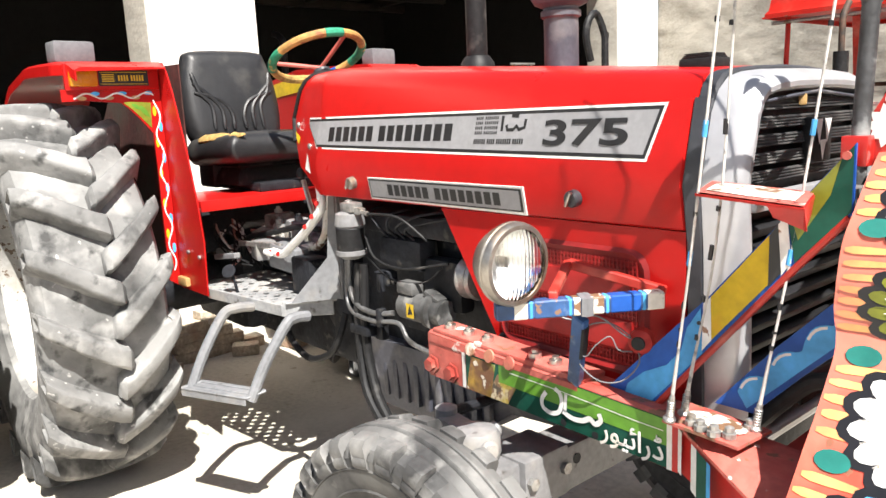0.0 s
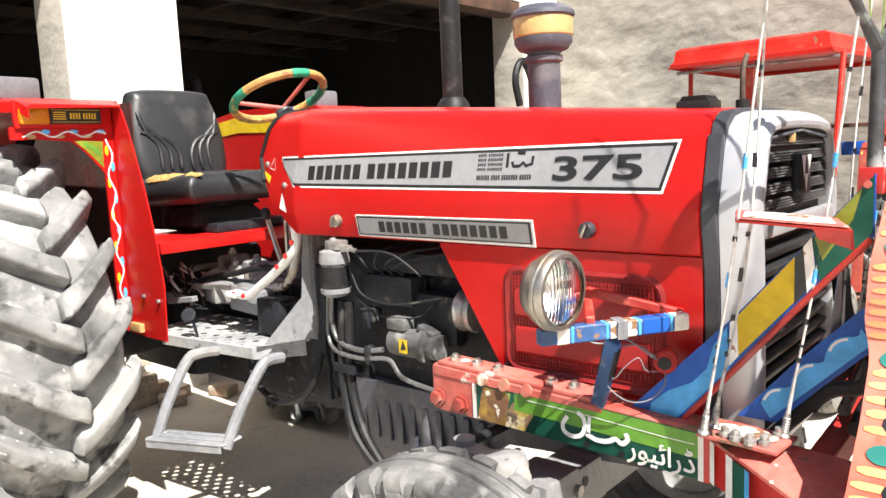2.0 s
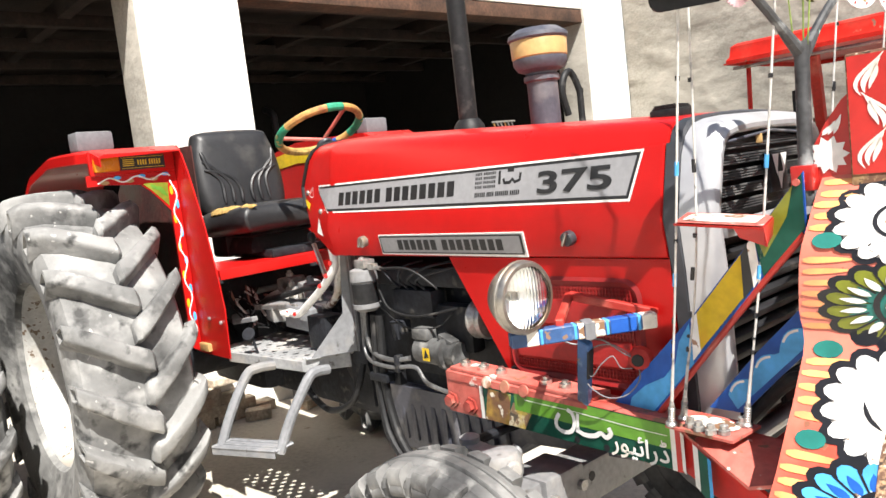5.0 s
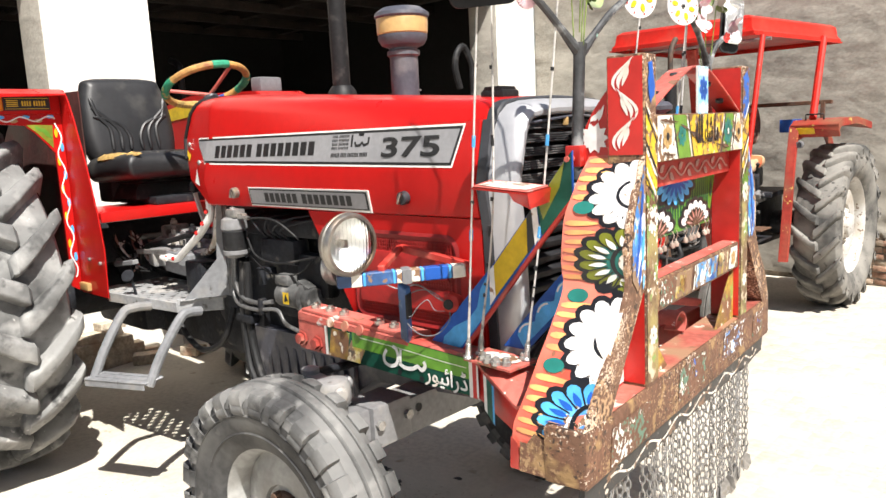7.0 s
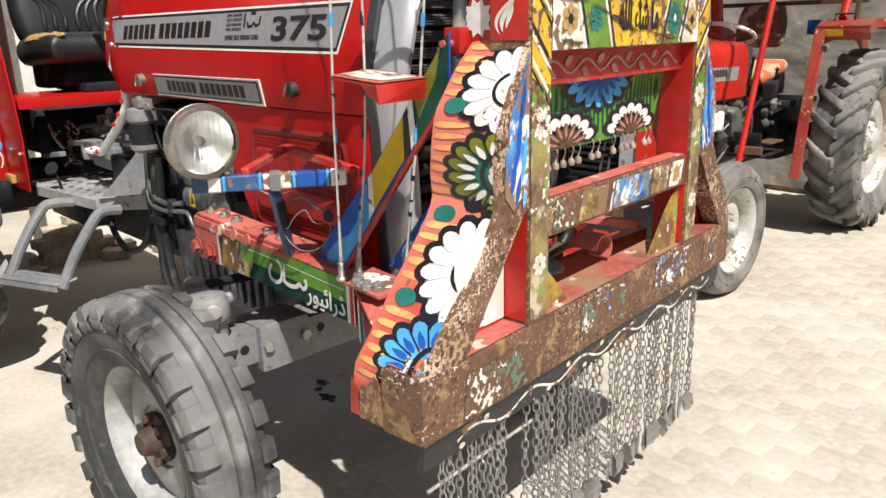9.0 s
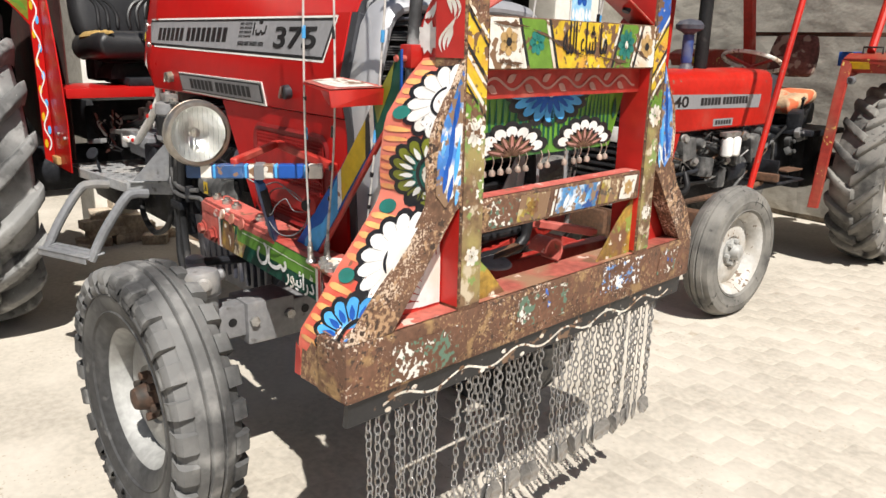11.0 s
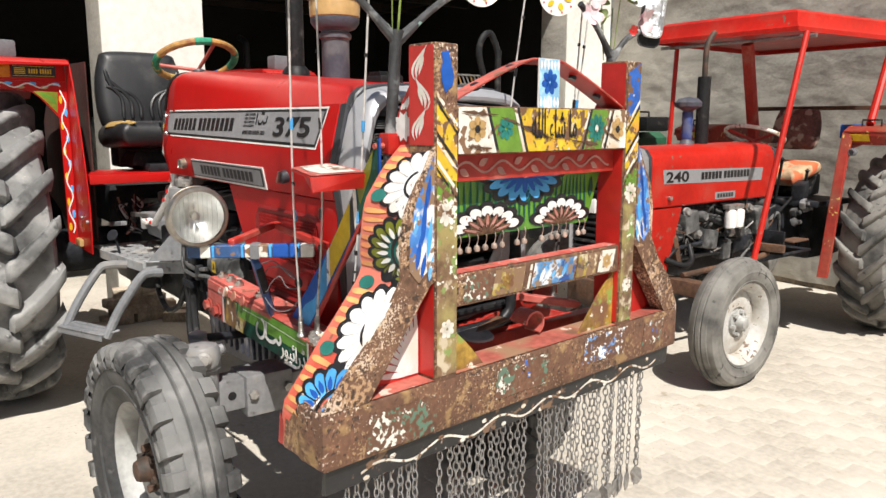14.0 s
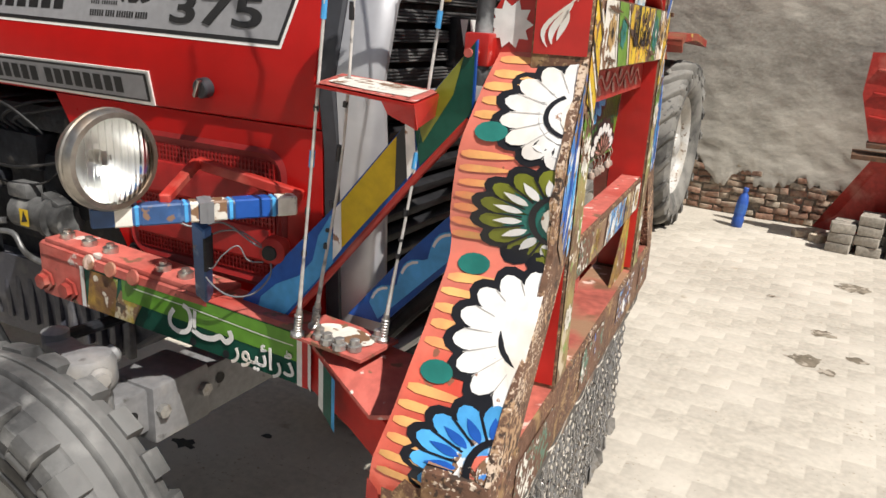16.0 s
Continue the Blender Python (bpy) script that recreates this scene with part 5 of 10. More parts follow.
SC, SN = Vector((-2.3, -0.07, 1.74)), Vector((-0.42, 0.0, 0.9)).normalized()
bm = B()
sx = SN.orthogonal().normalized()
sy = SN.cross(sx)
MR = 10
loops = []
for k in range(49):
    a = 2 * math.pi * k / 48
    rad = sx * math.cos(a) + sy * math.sin(a)
    loops.append([SC + rad * (0.185 + 0.0165 * math.cos(b)) + SN * 0.0165 * math.sin(b) for b in (2 * math.pi * j / MR for j in range(MR))])
loft(bm, loops, cap=False)
sw = part("steering_wheel", bm, "tape_tan", TR, "steering wheel wrapped in coloured tape")
for k0, k1, m in ((2, 8, "tape_teal"), (17, 22, "foam"), (26, 32, "tape_teal"), (11, 13, "p_blue"), (40, 43, "tape_teal")):
    bm = B()
    lp = []
    for k in range(k0, k1 + 1):
        a = 2 * math.pi * k / 48
        rad = sx * math.cos(a) + sy * math.sin(a)
        lp.append([SC + rad * (0.185 + 0.0178 * math.cos(b)) + SN * 0.0178 * math.sin(b) for b in (2 * math.pi * j / MR for j in range(MR))])
    loft(bm, lp)
    part("tape_wrap", bm, m, sw)
bm = B()
for k in range(3):
    a = radians(90 + 120 * k)
    tube(bm, [SC - SN * 0.05, SC + (sx * math.cos(a) + sy * math.sin(a)) * 0.176], 0.0085, 8)
part("spoke", bm, "pink", sw)
bm = B()
tube(bm, [SC - SN * 0.06, SC - SN * 0.5], 0.035, 12)
part("steering_column", bm, "charcoal", TR)
bm = B()
box(bm, (-2.185, YC, 1.53), (0.04, 0.3, 0.2), (0, -14, 0), 0.015)
part("dashboard", bm, "charcoal", TR, "dark instrument panel")

# seat
def cushion(bm, m, outline, depth, puff=0.02, nz=6):
    """A padded slab: an outline in the plane xy of m, thickened with rounded edges."""
    o = [Vector((p[0], p[1])) for p in outline]
    k_ = len(o)
    fine_ = []
    for i in range(k_):
        a, b, c_, d = o[i - 1], o[i], o[(i + 1) % k_], o[(i + 2) % k_]
        for t in (0.0, 0.25, 0.5, 0.75):
            fine_.append(0.5 * ((2 * b) + (c_ - a) * t + (2 * a - 5 * b + 4 * c_ - d) * t * t + (3 * b - a - 3 * c_ + d) * t ** 3))
    c = sum(fine_, Vector((0, 0))) / len(fine_)
    loops = []
    for q in (0.0, 0.3, 0.55, 0.8):
        loops.append((q, 0.0, -depth / 2))
    for k in range(nz + 1):
        a = math.pi * k / nz
        loops.append((1.0, (1 - math.sin(a)) * depth * 0.42, -math.cos(a) * depth / 2))
    for q in (0.86, 0.7, 0.45, 0.2, 0.0):
        loops.append((q, 0.0, depth / 2))
    out = []
    for q, inset, z in loops:
        ring = []
        for p in fine_:
            v = p - c
            ln = v.length
            e = (ln - inset) / ln if q == 1.0 else q * (ln - depth * 0.42) / ln
            sag = puff * (1 - q * q) * (1 if z > 0 else -0.4) if q < 1 else 0.0
            ring.append(m @ Vector((c.x + v.x * e, c.y + v.y * e, z + sag)))
        out.append(ring)
    loft(bm, out, cap=False)
    bmesh.ops.remove_doubles(bm, verts=bm.verts, dist=0.0003)


back = frame_at((-3.0, -0.14, 1.605), (0, 1, 0), (-0.2, 0, 1))
o_back = [(-0.2, -0.22), (-0.1, -0.235), (0.1, -0.235), (0.2, -0.22), (0.235, -0.12), (0.235, 0.05), (0.205, 0.19), (0.17, 0.235), (0.0, 0.245), (-0.17, 0.235), (-0.205, 0.19), (-0.235, 0.05), (-0.235, -0.12)]
bm = B()
cushion(bm, back, [(u, v * 0.93) for u, v in o_back], 0.12, 0.012)
sb = part("seat_back", bm, "seat", TR, "black vinyl seat back with stitched ribs")
for sgn in (-1, 1):
    for k in range(3):
        bm = B()
        line = [(sgn * (0.03 + k * 0.045), -0.17), (sgn * (0.03 + k * 0.045), -0.09 + 0.02 * k), (sgn * (0.075 + k * 0.045), -0.02 + 0.02 * k), (sgn * 0.19, 0.02 + 0.05 * k)]
        tube(bm, [back @ Vector((u, v * 0.9, 0.061 + 0.006 * (1 - (u / 0.2) ** 2))) for u, v in line], [0.006] + [0.011] * 14 + [0.006], 8, 5)
        part("rib", bm, "seat", sb)
cush = frame_at((-2.75, -0.14, 1.38), (0, 1, 0), (-1, 0, -0.05))
o_c = [(-0.24, -0.2), (-0.16, -0.235), (0.16, -0.235), (0.24, -0.2), (0.245, 0.1), (0.21, 0.22), (-0.21, 0.22), (-0.245, 0.1)]
bm = B()
cushion(bm, cush, o_c, 0.12, 0.014)
sc = part("seat_cushion", bm, "seat", TR, "black seat cushion, torn open at the edge")
random.seed(13)
for cu_, cv_, ln_, wd_ in ((-0.216, 0.02, 0.17, 0.04), (-0.2, -0.19, 0.05, 0.026)):
    bm = B()
    loops = []
    for k in range(13):
        t = -1 + k / 6
        r_ = wd_ * max(0.06, 1 - t * t) ** 0.6 * random.uniform(0.8, 1.1)
        loops.append([cush @ Vector((cu_ + r_ * math.cos(a) * 0.75 + 0.03 * t * t, cv_ + ln_ * t, 0.054 - 0.3 * r_ * math.cos(a) * -1 + 0.45 * r_ * math.sin(a))) for a in (2 * math.pi * j / 10 for j in range(10))])
    loft(bm, loops)
    part("tear", bm, "foam", sc, "torn vinyl showing yellow foam")
bm = B()
loft(bm, [[Vector((-2.77 + x * s, y * s - 0.13, z + 0.07 if z > 1.2 else z + 0.1)) for x, y in ((-0.14, -0.17), (0.14, -0.17), (0.14, 0.17), (-0.14, 0.17))] for z, s in ((1.31, 1.0), (1.27, 0.85), (1.24, 1.0), (1.2, 0.85), (1.17, 1.0), (1.13, 1.05))])
part("suspension", bm, "hose", TR, "black rubber seat bellows")
bm = B()
box(bm, (-2.93, -0.14, 1.285), (0.16, 0.36, 0.15), bevel=0.02)
part("seat_bracket", bm, "hose", TR, "black steel seat bracket")
bm = B()
box(bm, (-2.74, -0.05, 1.22), (0.4, 0.4, 0.04), bevel=0.01)
part("seat_base", bm, "engine", TR)
bm = B()
box(bm, (-2.66, -0.04, 1.185), (0.43, 1.03, 0.03), bevel=0.006)
box(bm, (-2.45, -0.04, 1.178), (0.012, 1.03, 0.044), bevel=0.004)
part("seat_platform", bm, "red", TR, "red cross plate under the seat")

# ---- wheels, fenders, front axle ----
def tyre_body(bm, c, axis, r, w, rim, seg=56):
    """A tyre carcass round c: tread radius r, width w, bead radius rim."""
    h = w / 2
    prof = [(rim, -h * 0.62), (rim + 0.02, -h * 0.78), (r * 0.78, -h * 1.0), (r * 0.9, -h * 0.98), (r * 0.955, -h * 0.88), (r * 0.985, -h * 0.6), (r, 0),
            (r * 0.985, h * 0.6), (r * 0.955, h * 0.88), (r * 0.9, h * 0.98), (r * 0.78, h * 1.0), (rim + 0.02, h * 0.78), (rim, h * 0.62)]
    return lathe(bm, prof, c, axis, seg, close=True)


def lug(bm, c, axis, up, r, w, th, a0, sgn, sweep, width, start):
    """One lug: a blunt nose near the tread's middle, a long bar, and a hollow end on the shoulder."""
    z = Vector(axis).normalized()
    x = Vector(up).normalized()
    y = z.cross(x)
    c = Vector(c)
    h = w / 2
    n = 8
    rings = []
    for i in range(-1, n + 1):
        t = max(0, i) / n
        lat = (start + (1.04 - start) * t - (0.07 if i < 0 else 0)) * h
        ang = a0 + sweep * t ** 1.15 - (sweep * 0.05 if i < 0 else 0)
        e = max(0.0, lat / h)
        base_r = r * (1.0 - 0.045 * e ** 3) - 0.012
        top_r = r * (1.0 - 0.035 * e ** 3) + th - (th * 0.3 if i < 0 else 0)
        if i == n:
            base_r, top_r = r * 0.875, top_r - 0.016
        half = (width + 0.7 * 0.004 * math.sin(7.3 * a0 + 3.1 * i)) / r / 2 * (1.08 - 0.2 * t) * (0.72 if i < 0 else 1.0)
        ring = []
        worn = 0.006 * math.sin(5.1 * a0 + 2.3 * i + sgn) + 0.004 * math.sin(11.7 * a0 + 4.1 * i)
        for s, rr, k in ((-1, base_r, 1.34), (-1, top_r - 0.022, 1.13), (-1, top_r - 0.01, 1.03), (-1, top_r - 0.003 + worn * 0.3, 0.88), (-1, top_r, 0.62), (1, top_r, 0.62), (1, top_r - 0.003 - worn * 0.3, 0.88), (1, top_r - 0.01, 1.03), (1, top_r - 0.022, 1.13), (1, base_r, 1.34)):
            ring.append(c + z * lat * sgn + (x * math.cos(ang + s * half * k) + y * math.sin(ang + s * half * k)) * rr)
        rings.append(ring)
    last = rings[-1]
    mid = sum(last, Vector()) / len(last)
    rings.append([mid + (p - mid) * 0.66 + z * sgn * 0.003 for p in last])
    rings.append([mid + (p - mid) * 0.5 - z * sgn * 0.03 for p in last])
    loft(bm, rings)


def tractor_tyre(parent, name, c, r, w, rim, n, mat, label, phase=0.0, lug_t=0.045, flip=1):
    axis = (0, 1, 0)
    bm = B()
    tyre_body(bm, c, axis, r - lug_t, w, rim, 72)
    ty = part(name, bm, mat, parent, label)
    for sgn in (-1, 1):
        for i in range(n):
            bm = B()
            lug(bm, c, axis, (1, 0, 0), r - lug_t, w, lug_t, phase + 2 * math.pi * (i + (0.5 if sgn > 0 else 0)) / n, sgn, flip * (-0.23 if sgn < 0 else -0.27), 0.068 * r / 0.77, -0.14 if sgn < 0 else 0.06)
            part("lug", bm, mat, ty)
    return ty


def disc_rim(parent, name, c, out, rim, w, mat, hubmat, label, bolts=8, dish=0.06):
    """A wheel with a flanged rim and a dished disc; out is -1 or 1, the outer side along y."""
    axis = (0, out, 0)
    h = w * 0.31
    prof = [(rim + 0.035, h + 0.016), (rim + 0.03, h + 0.022), (rim + 0.012, h + 0.012), (rim - 0.005, h), (rim - 0.03, h * 0.55), (rim - 0.035, 0.0), (rim - 0.04, -0.005),
            (rim * 0.78, dish), (rim * 0.6, dish + 0.012), (rim * 0.45, dish), (rim * 0.4, dish - 0.02), (0, dish - 0.02)]
    bm = B()
    lathe(bm, prof, c, axis, 48)
    lathe(bm, [(rim - 0.04, -0.005), (rim - 0.03, -h * 0.55), (rim - 0.005, -h), (rim + 0.03, -h - 0.022)], c, axis, 48)
    rm = part(name, bm, mat, parent, label)
    bm = B()
    lathe(bm, [(rim * 0.36, dish - 0.022), (rim * 0.36, dish), (rim * 0.25, dish + 0.02), (rim * 0.22, dish + 0.045), (rim * 0.15, dish + 0.055), (0, dish + 0.058)], c, axis, 24)
    hub = part("hub", bm, hubmat, rm)
    cv = Vector(c)
    for i in range(bolts):
        a = 2 * math.pi * (i + 0.3) / bolts
        bm = B()
        lathe(bm, [(0.016, 0), (0.016, 0.018), (0.0, 0.02)], cv + Vector((math.cos(a) * rim * 0.3, out * (dish - 0.004 + 0.004), math.sin(a) * rim * 0.3)), axis, 6)
        part("wheel_nut", bm, hubmat, rm)
    return rm


RW = Vector((-3.17, -0.937, 0.8))
tractor_tyre(TR, "rear_tyre", RW, 0.815, 0.465, 0.41, 20, "rubber", "huge dusty rear tyre with chevron lugs", radians(-26), 0.066)
disc_rim(TR, "rear_wheel_disc", RW, -1, 0.41, 0.475, "wheel_white", "wheel_white", "white-painted rear wheel disc", 8, -0.11)
RW2 = Vector((-3.17, 0.77, 0.8))
tractor_tyre(TR, "rear_tyre", RW2, 0.815, 0.475, 0.41, 20, "rubber", "huge dusty rear tyre with chevron lugs", 0.2, 0.066)
disc_rim(TR, "rear_wheel_disc", RW2, 1, 0.41, 0.475, "wheel_white", "wheel_white", "white-painted rear wheel disc", 8, -0.11)


def ribbed_tyre(parent, c, r, w, rim, mat, label, turn=0.0, blocks=True):
    """A front tyre: three ribs parted by grooves and notched shoulder blocks; turn steers it, degrees."""
    axis = Vector((math.sin(-radians(turn)), math.cos(radians(turn)), 0))
    h = w / 2
    g = 0.012
    prof = [(r * 0.86, -h * 0.98), (r * 0.92, -h * 0.9), (r * 0.945, -h * 0.72)]
    for a, b in ((-0.58, -0.25), (-0.17, 0.17), (0.25, 0.58)):
        prof += [((r - g) * 0.985, (a - 0.02) * h), (r - 0.01 * a * a * 4 - 0.003, a * h), (r - 0.01 * (a * 0.9 + b * 0.1) ** 2 * 4, (a * 0.92 + b * 0.08) * h), (r - 0.01 * (b * 0.9 + a * 0.1) ** 2 * 4, (b * 0.92 + a * 0.08) * h), (r - 0.01 * b * b * 4 - 0.003, b * h), ((r - g) * 0.985, (b + 0.02) * h)]
    prof += [(r * 0.945, h * 0.72), (r * 0.92, h * 0.9), (r * 0.86, h * 0.98)]
    bm = B()
    lathe(bm, prof, c, axis, 72)
    ty = part("front_tyre", bm, mat, parent, label)
    for sg in (-1, 1):
        bm = B()
        lathe(bm, [(rr, lat * sg) for rr, lat in ((rim, -h * 0.6), (rim + 0.015, -h * 0.75), (r * 0.655, -h * 0.86), (r * 0.665, -h * 0.93), (r * 0.675, -h * 0.89), (r * 0.76, -h), (r * 0.795, -h * 0.995), (r * 0.8, -h * 1.03), (r * 0.81, -h * 0.995), (r * 0.86, -h * 0.98))], c, axis, 72)
        part("sidewall", bm, "rubber_side" if mat == "rubber_front" else mat, ty, "dark scuffed sidewall")
    x = axis.orthogonal().normalized()
    y = axis.cross(x)
    n = 26
    for sgn in (-1, 1) if blocks else ():
        for i in range(n):
            a = 2 * math.pi * (i + (0.5 if sgn > 0 else 0)) / n
            bm = B()
            da = math.pi / n * (0.62 + 0.06 * math.sin(i * 2.3))
            rg = []
            for lat, r0, r1 in ((0.56, 0.94, 0.988), (0.66, 0.94, 0.992), (0.98, 0.9, 0.975), (1.08, 0.86, 0.94), (1.08, 0.83, 0.895), (1.0, 0.8, 0.85)):
                rg.append([Vector(c) + axis * lat * h * sgn + (x * math.cos(a + s * da) + y * math.sin(a + s * da)) * rr * r for s, rr in ((-1, r0), (-0.85, r1), (0.85, r1), (1, r0))])
            loft(bm, rg)
            part("tread_block", bm, mat, ty)
    return ty, axis


def front_wheel(parent, c, out, r, w, rim, mat, rmat, hmat, turn=0.0, blocks=True):
    ty, axis = ribbed_tyre(parent, c, r, w, rim, mat, "worn dusty ribbed front tyre", turn, blocks)
    axis = axis * out
    bm = B()
    lathe(bm, [(rim + 0.022, 0.06), (rim + 0.02, 0.066), (rim + 0.004, 0.058), (rim - 0.02, 0.03), (rim - 0.024, -0.01), (rim * 0.8, -0.004), (rim * 0.62, 0.012), (rim * 0.42, 0.01), (rim * 0.4, 0.0), (0, 0)], c, axis, 40)
    lathe(bm, [(rim - 0.024, -0.01), (rim - 0.02, -0.03), (rim + 0.02, -0.066)], c, axis, 40)
    rm = part("front_wheel_disc", bm, rmat, parent, "pale painted front wheel disc")
    bm = B()
    lathe(bm, [(0.07, 0.0), (0.07, 0.014), (0.042, 0.02), (0.036, 0.05), (0.03, 0.064), (0.012, 0.07), (0, 0.07)], Vector(c), axis, 20)
    part("hub", bm, hmat, rm, "rusty hub and grease cap")
    x = axis.orthogonal().normalized()
    y = axis.cross(x)
    for i in range(6):
        a = 2 * math.pi * i / 6
        bm = B()
        lathe(bm, [(0.013, 0.01), (0.013, 0.036), (0, 0.038)], Vector(c) + (x * math.cos(a) + y * math.sin(a)) * 0.062, axis, 6)
        part("wheel_nut", bm, hmat, rm)


FW = Vector((-0.9, -0.757, 0.395))
front_wheel(TR, FW, -1, 0.405, 0.188, 0.215, "rubber_front", "wheel_grey", "hub_rust", 4)
FW2 = Vector((-0.9, 0.6, 0.395))
front_wheel(TR, FW2, 1, 0.405, 0.188, 0.215, "rubber_front", "wheel_grey", "hub_rust", 4)

# front axle: beam, sleeves, king pins, steering arms
bm = B()
box(bm, (-0.86, 0, 0.58), (0.12, 0.72, 0.12), bevel=0.008)
ax = part("axle_beam", bm, "axle_grey", TR, "grey boxed front axle beam")
for sgn in (-1, 1):
    XF[0] = Matrix.Translation((0, 0 if sgn < 0 else -0.14, 0))
    bm = B()
    box(bm, (-0.86, sgn * 0.42, 0.59), (0.14, 0.16, 0.135), bevel=0.01)
    box(bm, (-0.86, sgn * 0.54, 0.6), (0.1, 0.2, 0.1), bevel=0.008)
    part("axle_sleeve", bm, "axle_grey", TR)
    bm = B()
    lathe(bm, [(0.045, -0.2), (0.045, 0.1), (0.055, 0.105), (0.055, 0.13), (0.03, 0.14), (0.026, 0.165), (0, 0.168)], (-0.83, sgn * 0.62, 0.6), seg=20)
    part("king_pin", bm, "grey", TR)
    bm = B()
    tube(bm, [(-0.87, sgn * 0.6, 0.44), (-0.89, sgn * 0.66, 0.4)], 0.04, 12)
    part("spindle", bm, "grey", TR)
    bm = B()
    box(bm, (-0.9, sgn * 0.6, 0.745), (0.16, 0.06, 0.036), (0, -4, sgn * 14), 0.012)
    lathe(bm, [(0.028, -0.03), (0.028, 0.028), (0.015, 0.034), (0, 0.035)], (-0.98, sgn * 0.58, 0.745), seg=14)
    lathe(bm, [(0.052, -0.03), (0.056, -0.02), (0.054, 0.02), (0.046, 0.034), (0.02, 0.04), (0, 0.041)], (-0.82, sgn * 0.625, 0.745), seg=20)
    lathe(bm, [(0.022, 0.0), (0.022, 0.03), (0.014, 0.034), (0.014, 0.046), (0, 0.047)], (-0.79, sgn * 0.63, 0.748), (1, -0.35, 0.05), 14)
    lathe(bm, [(0.018, 0.0), (0.02, 0.03), (0.012, 0.036), (0, 0.037)], (-0.83, sgn * 0.585, 0.75), (0.2, -sgn, 0.25), 12)
    part("steering_arm", bm, "axle_grey", TR, "grey cast steering knuckle with clamp bolt")
    bm = B()
    tube(bm, [(-0.98, sgn * 0.58, 0.755), (-1.05, sgn * 0.12, 0.7)], 0.014, 10)
    part("track_rod", bm, "engine", TR)
    for y in (0.36, 0.48):
        bm = B()
        lathe(bm, [(0.016, 0), (0.016, 0.014), (0.0, 0.016)], (-0.79, sgn * y, 0.6), (1, 0, 0), 6)
        part("axle_bolt", bm, "steel", ax)
XF[0] = Matrix.Identity(4)
for y in (-0.3, -0.54):
    bm = B()
    lathe(bm, [(0.014, 0.0), (0, 0.0)], (-0.789 - (0.02 if y < -0.5 else 0.008), y, 0.6), (1, 0, 0), 16)
    part("axle_hole", bm, "hose", ax)
bm = B()
box(bm, (-0.86, 0, 0.72), (0.34, 0.3, 0.2), bevel=0.02)
box(bm, (-0.62, 0, 0.72), (0.5, 0.26, 0.12), bevel=0.02)
part("front_bolster", bm, "engine", TR, "dark front axle support casting")

